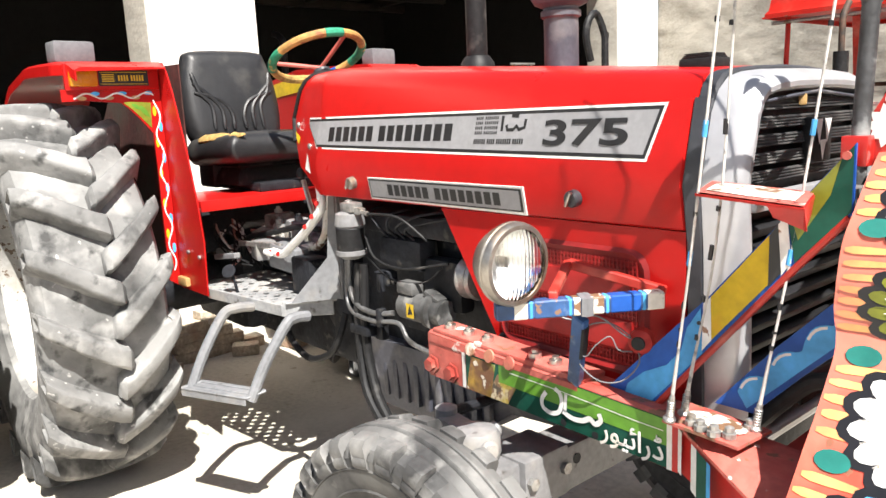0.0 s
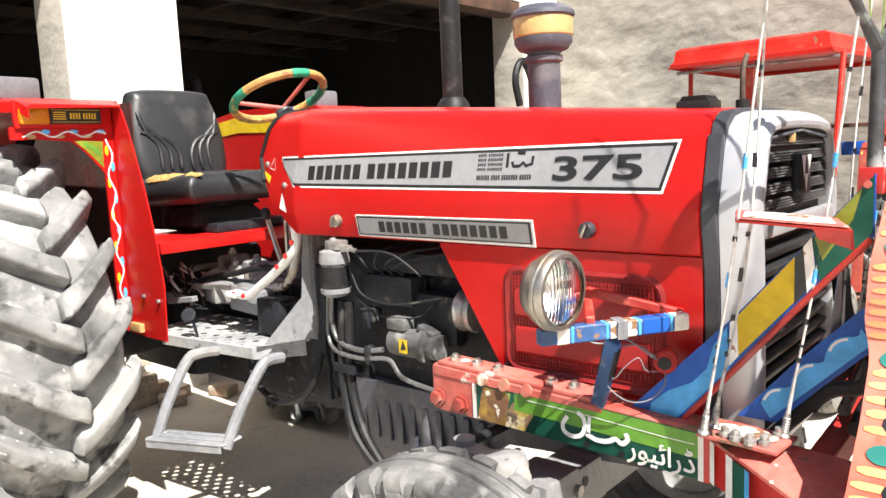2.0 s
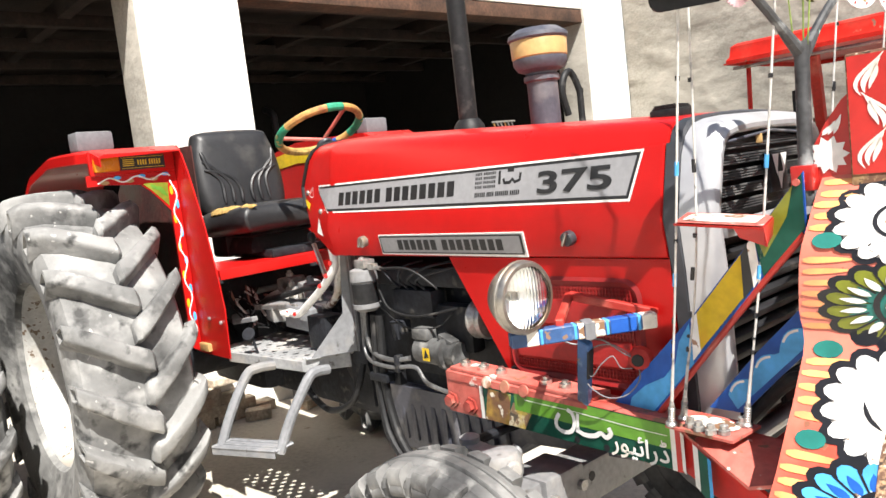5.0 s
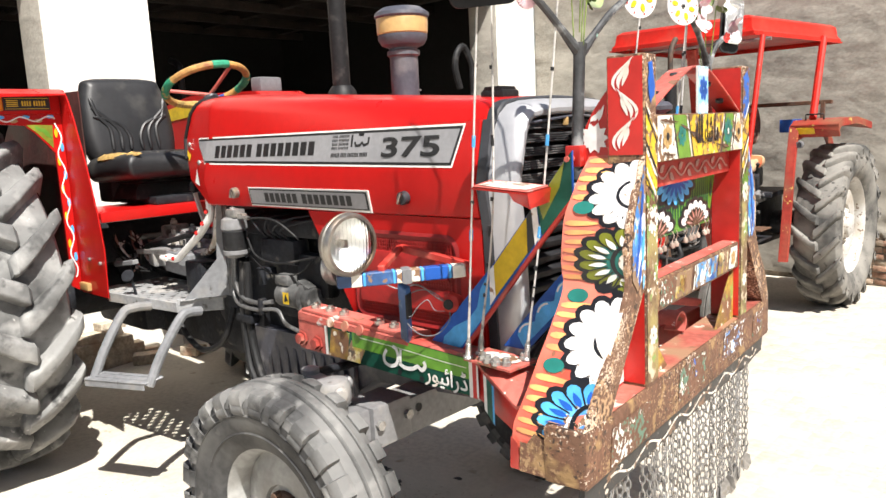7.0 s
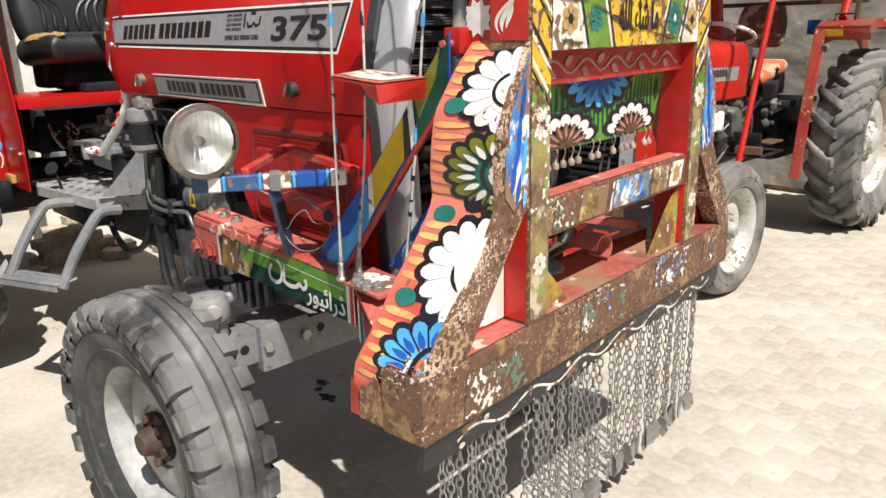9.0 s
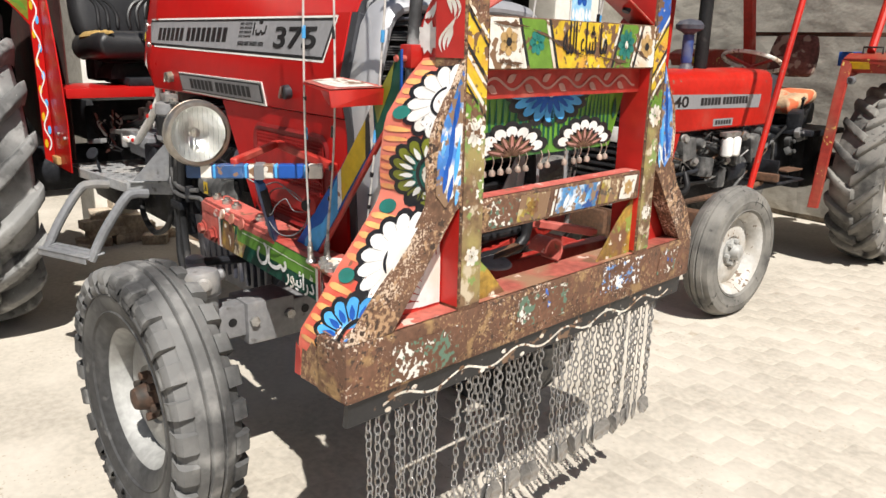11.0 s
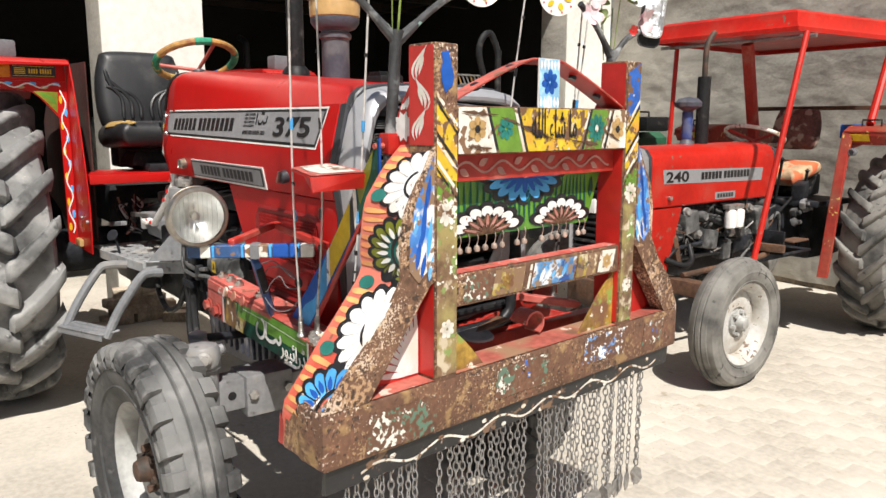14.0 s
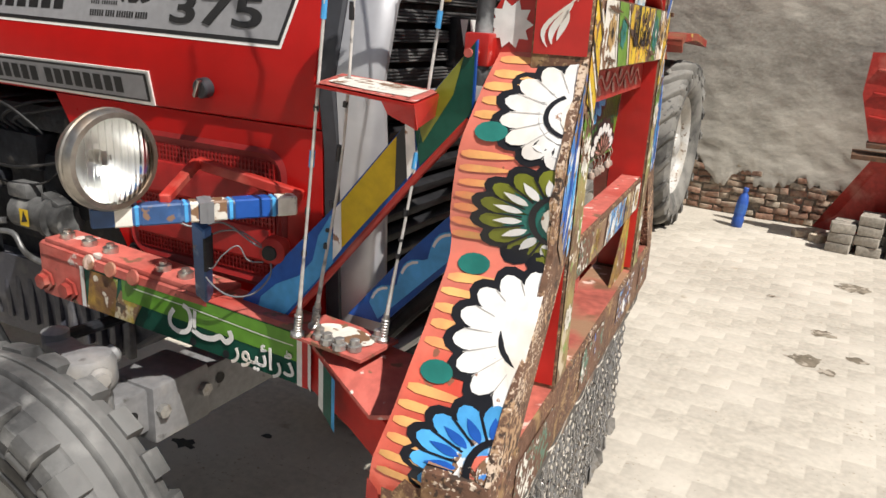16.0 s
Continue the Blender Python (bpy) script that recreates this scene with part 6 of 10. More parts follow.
# rear fenders
for sgn in (-1, 1):
    yi, yo = sgn * (0.57 if sgn < 0 else 0.44), sgn * (0.95 if sgn < 0 else 0.8)
    outer = [(-2.435, 0.825), (-2.42, 1.04), (-2.447, 1.2), (-2.5, 1.4), (-2.58, 1.62), (-2.62, 1.7), (-2.66, 1.742), (-3.2, 1.765), (-3.6, 1.71), (-3.95, 1.46)]
    edge = [(-2.71, 0.835), (-2.73, 1.035), (-2.735, 1.225), (-2.728, 1.335), (-2.755, 1.46), (-2.835, 1.533), (-3.054, 1.6), (-3.45, 1.65), (-3.75, 1.56), (-4.0, 1.35)]
    bm = B()
    n = 24
    def along(pts, t):
        ln = [0.0]
        for a, b in zip(pts, pts[1:]):
            ln.append(ln[-1] + math.hypot(b[0] - a[0], b[1] - a[1]))
        s = t * ln[-1]
        for i in range(len(pts) - 1):
            if s <= ln[i + 1] + 1e-9:
                k = (s - ln[i]) / (ln[i + 1] - ln[i])
                return (pts[i][0] + (pts[i + 1][0] - pts[i][0]) * k, pts[i][1] + (pts[i + 1][1] - pts[i][1]) * k)
        return pts[-1]
    if sgn < 0:
        plate(bm, [(x, yi, z) for x, z in outer[:7]] + [(-2.705, yi, 1.745), (-2.705, yi, 0.825)], (0, -1, 0), 0.006)
    else:
        loft(bm, [[Vector((along(outer, i / n)[0], yi, along(outer, i / n)[1])), Vector((along(edge, i / n)[0], yi, along(edge, i / n)[1])),
                   Vector((along(edge, i / n)[0], yi - sgn * 0.006, along(edge, i / n)[1])), Vector((along(outer, i / n)[0], yi - sgn * 0.006, along(outer, i / n)[1]))] for i in range(n + 1)])
    fen = part("fender", bm, "red", TR, "red rear fender with hand-painted border")
    # top flange over the tyre
    bm = B()
    top = [(-2.62, 1.722), (-2.66, 1.745), (-3.0, 1.76), (-3.2, 1.765), (-3.55, 1.71), (-3.75, 1.59)]
    loops = []
    for i in range(19):
        x, z = along(top, i / 18)
        w = yo if i > 1 else yi + (yo - yi) * (0.9 if i else 0.88)
        dz = 0.016
        loops.append([Vector((x, yi, z)), Vector((x, w - sgn * 0.02, z)), Vector((x, w, z - 0.012)), Vector((x, w, z - 0.05)), Vector((x, w - sgn * 0.006, z - 0.05)), Vector((x, w - sgn * 0.006, z - dz)), Vector((x, yi, z - 0.006))])
    loft(bm, loops)
    # front lip that carries the lamp
    box(bm, (-2.698, (yi + yo) / 2 - sgn * 0.01, 1.69), (0.02, abs(yo - yi) - 0.03, 0.1), (0, 0, 0), 0.004)
    part("flange", bm, "red", fen)
    lip = flat_map((-2.688, yi, 1.684), (0.0, 1, 0), (0, 0, 1))
    u0 = 0.02 if sgn > 0 else -0.02
    if sgn < 0:
        bm = B()
        box(bm, (-2.68, -0.862, 1.684), (0.03, 0.1, 0.06), (0, 0, 0), 0.008)
        part("indicator_lamp", bm, "amber", fen, "scuffed amber indicator lamp")
        painted("sticker", [[(-0.235, -0.028), (-0.048, -0.028), (-0.048, 0.03), (-0.235, 0.03)]], lip, 0.003, "ink", fen, "black and yellow printed sticker")
        painted("sticker_line", [[(-0.229, -0.022), (-0.054, -0.022), (-0.054, -0.02), (-0.229, -0.02)], [(-0.229, 0.022), (-0.054, 0.022), (-0.054, 0.024), (-0.229, 0.024)]], lip, 0.004, "sticker", fen)
        painted("print_bar", bars(-0.165, -0.065, -0.01, 0.012, [4, 5], 0.4, 0.6) + [[(-0.223, z), (-0.177, z), (-0.177, z + 0.004), (-0.223, z + 0.004)] for z in (-0.012, -0.004, 0.004, 0.012)], lip, 0.004, "sticker", fen)
        # front face of the arch with its painted border
        bm = B()
        plate(bm, [(-2.7, y, z) for y, z in ((-0.572, 0.83), (-0.572, 1.64), (-0.94, 1.645), (-0.94, 1.6), (-0.853, 1.602), (-0.725, 1.591), (-0.688, 1.559), (-0.655, 1.521), (-0.614, 1.468), (-0.613, 1.34), (-0.615, 0.86))], (1, 0, 0), 0.012)
        arch_face = part("arch_face", bm, "red", fen, "front of the arch with a painted wave border")
        mpf = lambda y, z, h: Vector((-2.7 + h, y, z))
        painted("wavy_line", ribbon([(-0.594 + 0.011 * math.sin(i * 0.42), 0.9 + 0.7 * i / 70) for i in range(71)], 0.006), mpf, 0.004, "p_white", arch_face, joined=True)
        painted("wavy_line", ribbon([(-0.6 - 0.3 * i / 40, 1.619 + 0.01 * math.sin(i * 0.42)) for i in range(41)], 0.006), mpf, 0.004, "p_white", arch_face, joined=True)
        for i in range(11):
            z = 0.933 + i * 0.0623
            painted("leaf_dab", [ellipse(-0.594 + (0.0095 if i % 2 else -0.0095), z, 0.0075, 0.021, 0, 10)], mpf, 0.0032, "p_sky" if i % 2 else "p_yellow", arch_face)
        for i in range(6):
            painted("leaf_dab", [ellipse(-0.62 - 0.05 * i, 1.619 + (0.009 if i % 2 == 0 else -0.008), 0.017, 0.008, 0, 10)], mpf, 0.0032, "p_sky" if i % 2 == 0 else "tan", arch_face)
        painted("corner_field", [[(-0.62, 1.49), (-0.614, 1.59), (-0.7, 1.595), (-0.72, 1.592), (-0.684, 1.562), (-0.65, 1.524)]], mpf, 0.0025, "p_olive", arch_face)
        painted("corner_leaf", [leafshape(-0.66, 1.58, -0.622, 1.53, 0.02), leafshape(-0.69, 1.588, -0.65, 1.56, 0.016)], mpf, 0.0036, "p_green", arch_face)
        bm = B()
        box(bm, (-2.64, -0.58, 0.86), (0.09, 0.02, 0.035), bevel=0.004)
        part("fender_bracket", bm, "tan", fen)
        for z in (0.99, 1.0):
            bm = B()
            lathe(bm, [(0.008, 0), (0.008, 0.01), (0, 0.012)], (-2.46 - (0.11 if z > 0.995 else 0), -0.572, z - 0.01), (0, -1, 0), 8)
            part("fender_bolt", bm, "steel", fen)
    # inner splash plate
    bm = B()
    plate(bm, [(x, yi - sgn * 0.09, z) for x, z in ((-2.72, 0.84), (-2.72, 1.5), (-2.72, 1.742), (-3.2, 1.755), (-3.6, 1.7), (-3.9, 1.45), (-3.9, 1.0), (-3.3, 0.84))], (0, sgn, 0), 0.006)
    # near plate in the darker red-brown, far plate in plain red
    spl = part("splash_plate", bm, "red_brown_dark" if sgn < 0 else "red", fen, "red inner splash plate")
    if sgn > 0:
        painted("yellow_band", [[(-3.7, 1.6), (-3.2, 1.64), (-2.7, 1.62), (-2.7, 1.7), (-3.2, 1.72), (-3.65, 1.67)]], lambda a, b, h: Vector((a, yi - 0.096 - h, b)), 0.004, "p_yellow", spl)
    # work lamp on the fender
    bm = B()
    box(bm, (-2.92, yo - sgn * 0.12, 1.8), (0.09, 0.16, 0.085), (0, 0, 6), 0.014)
    wl = part("tail_lamp", bm, "plastic_grey", fen, "grey boxy lamp on the fender top")
    bm = B()
    box(bm, (-2.965, yo - sgn * 0.12, 1.8), (0.01, 0.13, 0.06), bevel=0.004)
    part("lens", bm, "p_red", wl)

# ---- painted front guard ----
G = pose(0.0165, 0.005, 0, 0, 0, 5.2)
XF[0] = G


bm = B()
box(bm, (-0.05, -0.0205, 0.797), (0.1, 1.367, 0.125), bevel=0.008)
GD = part("front_guard", bm, "rust", TR, "rusty hand-painted steel front guard hung with chains")
bm = B()
loft(bm, [[Vector((u, v, z)) for u, z in ((-0.012, 0.737), (-0.016, 0.676), (-0.03, 0.672), (-0.034, 0.678), (-0.022, 0.737))] for v in (-0.69, -0.2, 0.2, 0.638)])
part("lower_lip", bm, "g_black", GD, "black lower lip with a painted vine")
top = flat_map((-0.05, 0, 0.8605), (0, 1, 0), (-1, 0, 0))
painted("top_face", [[(-0.69, -0.046), (0.635, -0.046), (0.635, 0.046), (-0.69, 0.046)]], top, 0.002, "ledge", GD)
lip = flat_map((-0.0145, 0, 0.732), (0, 1, 0), (0.066, 0, 1.0))
vine = [(-0.6 + 1.17 * i / 90, -0.034 + 0.013 * math.sin(i * 0.42)) for i in range(91)]
painted("vine", ribbon(vine, 0.006), lip, 0.003, "cream", GD, joined=True)
painted("bud", [ellipse(-0.585 + 0.0735 * i, -0.034 + (0.012 if i % 2 else -0.012) * 1.2, 0.009, 0.006) for i in range(16)], lip, 0.003, "cream", GD)

# front paint of the bumper: patches of old lettering and flowers
fr = flat_map((0, 0, 0), (0, 1, 0), (0, 0, 1))
random.seed(11)
def scraps(n, v0, v1, z0, z1, mats, size):
    for i in range(n):
        v, z = random.uniform(v0, v1), random.uniform(z0, z1)
        pts = []
        a0 = random.uniform(0, 6.3)
        for k in range(9):
            a = a0 + 2 * math.pi * k / 9
            r = size * random.uniform(0.35, 1.2)
            pts.append((v + r * 0.6 * math.cos(a), z + r * 1.1 * math.sin(a)))
        painted("paint_scrap", [pts], fr, 0.002 + 0.0003 * (i % 4), random.choice(mats), GD)
for v0, v1, z0, z1, m in ((-0.6, -0.4, 0.745, 0.83, "scrap_teal"), (-0.2, 0.0, 0.765, 0.845, "scrap_teal"), (0.16, 0.36, 0.775, 0.85, "scrap_blue"), (0.46, 0.56, 0.77, 0.84, "scrap_teal")):
    painted("paint_trace", [[(v0, z0), (v1, z0 - 0.004), (v1 + 0.02, z1), (v0 + 0.015, z1)]], fr, 0.002, m, GD)
scraps(4, -0.12, -0.05, 0.79, 0.84, ("g_blue", "p_blue"), 0.012)
scraps(3, 0.5, 0.55, 0.8, 0.85, ("g_blue", "rail_blue"), 0.01)

for sgn in (-1, 1):
    def S(v):
        return v * sgn
    bm = B()
    box(bm, (-0.045, S(0.361), 1.238), (0.09, 0.068, 0.765), bevel=0.005)
    post = part("post", bm, "rust", GD, "square guard post with layers of chipped paint")
    pf = flat_map((0, S(0.361), 0), (0, 1, 0), (0, 0, 1))
    w = 0.031
    pr = [(1.545, 1.617, "g_blue"), (1.49, 1.545, "g_blue"), (1.4, 1.49, "g_yellow"), (1.335, 1.4, "g_yellow"), (1.245, 1.32, "g_green"), (0.87, 1.245, "g_trace")]
    if sgn < 0:
        pr = pr[2:]
        painted("paint_patch", [[(-0.018, 1.6), (0.004, 1.604), (0.012, 1.575), (0.02, 1.55), (0.016, 1.53), (0.004, 1.522), (-0.006, 1.512), (-0.016, 1.535), (-0.02, 1.56), (-0.014, 1.58)]], pf, 0.0022, "p_blue", post)
    for z0, z1, m in pr:
        k = 0.03 if z0 > 1.3 else 0
        painted("paint_field", [[(-w, z0 - k * (1 if sgn > 0 else 0)), (w, z0 - k * (0 if sgn > 0 else 1)), (w, z1 - k * (0 if sgn > 0 else 1)), (-w, z1 - k * (1 if sgn > 0 else 0))]], pf, 0.0018, m, post)
    for z, m, hgt in ((1.47, "cream", 0.012), (1.455, "g_black", 0.009), (1.385, "g_black", 0.012), (1.37, "cream", 0.012), (1.31, "g_black", 0.008), (1.325, "cream", 0.012)):
        d = 0.035 * sgn
        painted("stripe", [[(-w, z - d), (w, z + d), (w, z + d + hgt), (-w, z - d + hgt)]], pf, 0.0026, m, post)
    painted("petal", flower(0.0, 1.25, 0.03, 9, 0, 360, 0.2), pf, 0.003, "cream", post)
    painted("leaf", [leafshape(-0.02 + 0.014 * i, 1.285, -0.03 + 0.018 * i, 1.315, 0.008) for i in range(4)], pf, 0.0028, "g_green", post)
    painted("petal", flower(0.0, 0.98, 0.022, 7, 0, 360, 0.2), pf, 0.003, "cream", post)
    # inner and outer faces, red
    for vv, d, nm in ((S(0.327), -sgn, "inner_face"), (S(0.395), sgn, "outer_face")):
        m = lambda a, b, h, vv=vv, d=d: Vector((a, vv + d * h, b))
        painted(nm, [[(-0.086, 0.87 if nm == "inner_face" else 1.4), (-0.004, 0.87 if nm == "inner_face" else 1.4), (-0.004, 1.615), (-0.086, 1.615)]], m, 0.0016, "p_red", post)
        if nm == "outer_face":
            painted("outer_face", [[(-0.086, 0.87), (-0.004, 0.87), (-0.004, 1.09), (-0.086, 1.09)]], m, 0.0016, "p_red", post)
            for k in range(3):
                zb, s_ = 1.41 + k * 0.066, (1, -1)[k % 2]
                for lag, bow, wd in ((0.0, 0.02, 0.009), (0.012, 0.008, 0.0125), (0.026, -0.003, 0.011)):
                    mid = [(-0.045 - s_ * (0.022 - 0.6 * lag) * math.cos(math.pi * t) * 0.9 - s_ * bow * math.sin(math.pi * t), zb + lag * 0.4 + (0.072 - lag) * t) for t in (i / 9 for i in range(10))]
                    lobe = [(u + wd * 0.5 * math.sin(math.pi * (i + 0.4) / 10), z) for i, (u, z) in enumerate(mid)] + [(u - wd * 0.5 * math.sin(math.pi * (i + 0.4) / 10), z) for i, (u, z) in reversed(list(enumerate(mid)))]
                    painted("swirl", [[lobe[i], lobe[i + 1], lobe[18 - i], lobe[19 - i]] for i in range(9)], m, 0.003, "p_white", post, joined=True)
    # gusset fin behind the post
    bm = B()
    plate(bm, [(-0.088, S(0.375), 1.555), (-0.105, S(0.375), 1.54), (-0.135, S(0.375), 1.5), (-0.162, S(0.375), 1.452), (-0.182, S(0.375), 1.4), (-0.178, S(0.375), 1.385), (-0.135, S(0.375), 1.385), (-0.112, S(0.375), 1.395), (-0.088, S(0.375), 1.395)], (0, sgn, 0), 0.006)
    fin = part("fin", bm, "p_red", GD, "red gusset with a white flower")
    if sgn < 0:
        mfin = lambda a, b, h: Vector((a, -0.375 - h, b))
        painted("flower", [[(-0.131 + (0.037, 0.026)[k % 2] * math.cos(math.pi * k / 10), 1.44 + (0.037, 0.026)[k % 2] * math.sin(math.pi * k / 10)) for k in range(20)]], mfin, 0.002, "p_white", fin)
        painted("petal", [leafshape(-0.12 - 0.01 * i, 1.478, -0.105 - 0.01 * i, 1.515 - 0.01 * i, 0.009) for i in range(3)], mfin, 0.002, "p_white", fin)
    # front flange with the diagonal brace
    OUT = 0.695 if sgn < 0 else 0.655
    bm = B()
    for lip_, deep, u_ in ((0.007, 0.007, -0.001), (-0.007, 0.045, -0.004)):
        plate(bm, [(u_, S(v), z) for v, z in ((0.39, 1.405), (0.4 + lip_, 1.375), (0.43 + lip_, 1.325), (0.468 + lip_, 1.27), (0.484 + lip_, 1.2), (0.484 + lip_, 1.11), (0.53 + lip_, 1.04), (0.605 + lip_, 0.96), (OUT + lip_, 0.86), (0.585, 0.86), (0.41, 1.088), (0.39, 1.1))], (1, 0, 0), deep)
    fl = part("brace", bm, "brace_rust", GD, "rusty diagonal brace with scraps of blue paint")
    ff_ = flat_map((-0.001, 0, 0), (0, 1, 0), (0, 0, 1))
    painted("paint_field", [[(S(0.398), 1.385), (S(0.424), 1.33), (S(0.456), 1.27), (S(0.47), 1.2), (S(0.472), 1.13), (S(0.445), 1.1), (S(0.4), 1.14)]], ff_, 0.002, "flange_blue", fl)
    for v_, z_, ln_, m in ((0.412, 1.2, 0.05, "p_sky"), (0.428, 1.24, 0.06, "p_blue"), (0.444, 1.17, 0.04, "p_blue"), (0.416, 1.3, 0.04, "p_blue"), (0.408, 1.13, 0.03, "p_worn_sky"), (0.45, 1.235, 0.03, "p_worn_sky"), (0.43, 1.14, 0.03, "p_blue")):
        painted("dab", [leafshape(S(v_ + 0.008), z_ - ln_, S(v_ - 0.006), z_ + ln_, 0.014)], ff_, 0.003, m, fl)
    # red triangle between brace, post and bumper
    bm = B()
    plate(bm, [(-0.058, S(v), z) for v, z in ((0.397, 1.1), (0.62, 0.8615), (0.397, 0.8615))], (1, 0, 0), 0.005)
    tri = part("corner_panel", bm, "p_red", GD, "red corner panel with half a white flower")
    mt = flat_map((-0.058, 0, 0), (0, 1, 0), (0, 0, 1))
    a0, a1 = (90, 180) if sgn < 0 else (0, 90)
    kf = 1.0 if sgn < 0 else 0.62
    painted("petal", [[(S(0.4) + 0.72 * u, 0.87 + 1.05 * v) for u, v in q] for q in flower(0, 0, 0.15 * kf, 10, a0, a1, 0.5, 0.8)], mt, 0.002, "p_white", tri)
    painted("heart", [[(S(0.4), 0.87)] + [(S(0.4) + 0.064 * kf * math.cos(radians(a0 + 90 * i / 10)), 0.87 + 0.115 * kf * math.sin(radians(a0 + 90 * i / 10))) for i in range(11)]], mt, 0.003, "p_white", tri)
    # wing
    FK = [(1.40, -0.387), (1.375, -0.4), (1.325, -0.43), (1.27, -0.468), (1.2, -0.484), (1.11, -0.484), (1.04, -0.53), (0.96, -0.605), (0.86, -OUT), (0.72, -OUT - 0.005)]
    RK = [(1.40, -0.372), (1.35, -0.42), (1.275, -0.466), (1.2, -0.475), (1.115, -0.478), (1.065, -0.516), (0.966, -0.595), (0.894, -0.645), (0.835, 0.01 - OUT), (0.72, 0.0 - OUT)]
    UK = [(1.40, -0.145), (1.33, -0.155), (1.25, -0.168), (1.15, -0.172), (1.09, -0.16), (1.0, -0.165), (0.9, -0.175), (0.84, -0.185), (0.72, -0.19)]
    def wing(a, z, h):
        ru = lerp_knots(z, UK)
        s = max(0.0, min(1.05, a / ru))
        v = lerp_knots(z, FK) * (1 - s) + lerp_knots(z, RK) * s
        return Vector((a, S(-(v - h)), z))
    bm = B()
    zs = [1.40 - 0.02 * i for i in range(34)]
    grid = [[wing(min(-0.012, lerp_knots(z, UK) * k / 8), z, 0.0) for k in range(9)] for z in zs]
    back_ = [[p - Vector((0, sgn * 0.006, 0)) for p in row] for row in grid]
    loft(bm, [row + bk[::-1] for row, bk in zip(grid, back_)])
    wg = part("wing_plate", bm, "p_orange", GD, "orange side plate painted with half flowers")
    # lower end and front edge, worn bare
    random.seed(8)
    upper = [(-0.002, 0.9)] + [(-0.018 - 0.018 * k, 0.872 - 0.0085 * k + random.uniform(-0.011, 0.011)) for k in range(9)]
    painted("worn_end", [[upper[k], upper[k + 1], (upper[k + 1][0], 0.742), (upper[k][0], 0.742)] for k in range(9)], wing, 0.0066, "rust", wg, joined=True)
    painted("red_edge", [[(-0.186, 0.745), (-0.186, 0.815), (-0.168, 0.8), (-0.163, 0.77), (-0.166, 0.745)]], wing, 0.0072, "red_dull", wg)
    for u_, z_, w_ in ((-0.03, 0.84, 0.014), (-0.05, 0.855, 0.01), (-0.022, 0.81, 0.01), (-0.042, 0.82, 0.008), (-0.015, 0.87, 0.009)):
        painted("paint_scrap", [[(u_ + w_ * random.uniform(0.4, 1.1) * math.cos(a), z_ + 1.6 * w_ * random.uniform(0.4, 1.1) * math.sin(a)) for a in (math.pi * k / 4 for k in range(8))]], wing, 0.0072, random.choice(("p_worn_sky", "p_sky", "p_white")), wg)
    seam = [(1.39 - 0.0236 * k, 0.009 + random.uniform(0.0, 0.006)) for k in range(23)]
    painted("worn_edge", [[(-0.001, z0), (-w0, z0), (-w1, z1), (-0.001, z1)] for (z0, w0), (z1, w1) in zip(seam, seam[1:])], wing, 0.0066, "brace_rust", wg, joined=True)
    random.seed(3)
    strokes = []
    z = 1.388
    while z > 0.83:
        ru = lerp_knots(z, UK)
        if all(abs(z - d) > 0.02 for d in (1.287, 1.092, 0.957)):
            a, b, hw, dz = ru * random.uniform(0.94, 0.98), ru * random.uniform(0.36, 0.5), random.uniform(0.0048, 0.0062), random.uniform(-0.004, 0.004)
            up_ = [(a + (b - a) * t, z + dz * t + hw * min(1.0, (t + 0.03) * 9) ** 0.5 * (1 - t ** 3 * 0.75)) for t in (k / 7 for k in range(8))]
            strokes.append(up_ + [(u, z + dz * (u - a) / (b - a) - (v - z - dz * (u - a) / (b - a))) for u, v in up_[::-1]])
        z -= random.uniform(0.0175, 0.0215)
    painted("stroke", strokes, wing, 0.0018, "p_stroke", wg)
    painted("dot", [ellipse(lerp_knots(z, UK) * 0.74, z, 0.026, 0.014) for z in (1.287, 1.092, 0.957)], wing, 0.003, "p_teal", wg)
    for zc, m1, m2, ht in ((1.318, "p_white", "p_white", 0.072), (1.172, "p_olive", "p_teal", 0.07), (1.015, "p_white", "p_white", 0.08), (0.872, "p_sky", "p_worn_sky", 0.066)):
        ru = -lerp_knots(zc, UK)
        sx_ = ru * 0.7 / 0.1
        sy_ = ht / 0.1
        sh = lambda shapes: [[(max(-ru, min(-0.002, u * sx_)), zc + v * sy_) for u, v in s] for s in shapes]
        painted("scallop", sh(flower(0, 0, 0.113, 8, 86, 274, 0.5, 1.42)), wing, 0.0022, "p_black", wg)
        painted("backing", sh([[(0, 0.1)] + [(0.08 * math.cos(radians(a)), 0.08 * math.sin(radians(a))) for a in range(90, 271, 15)] + [(0, -0.1)]]), wing, 0.0024, m1, wg)
        painted("petal", sh(flower(0, 0, 0.1, 8, 88, 272, 0.5, 1.14)), wing, 0.0032, m1, wg)
        painted("heart", sh([[(0, 0.045)] + [p for k_ in range(9) for p in ((0.036 * math.cos(radians(92 + 20 * k_)), 0.04 * math.sin(radians(92 + 20 * k_))), (0.076 * math.cos(radians(100 + 20 * k_)), 0.076 * math.sin(radians(100 + 20 * k_))))] + [(0, -0.045)]] if m1 == "p_olive" else [[(0, 0.055)] + [(0.05 * math.cos(radians(a)), 0.055 * math.sin(radians(a))) for a in range(90, 271, 20)] + [(0, -0.055)]]), wing, 0.004, m2, wg)
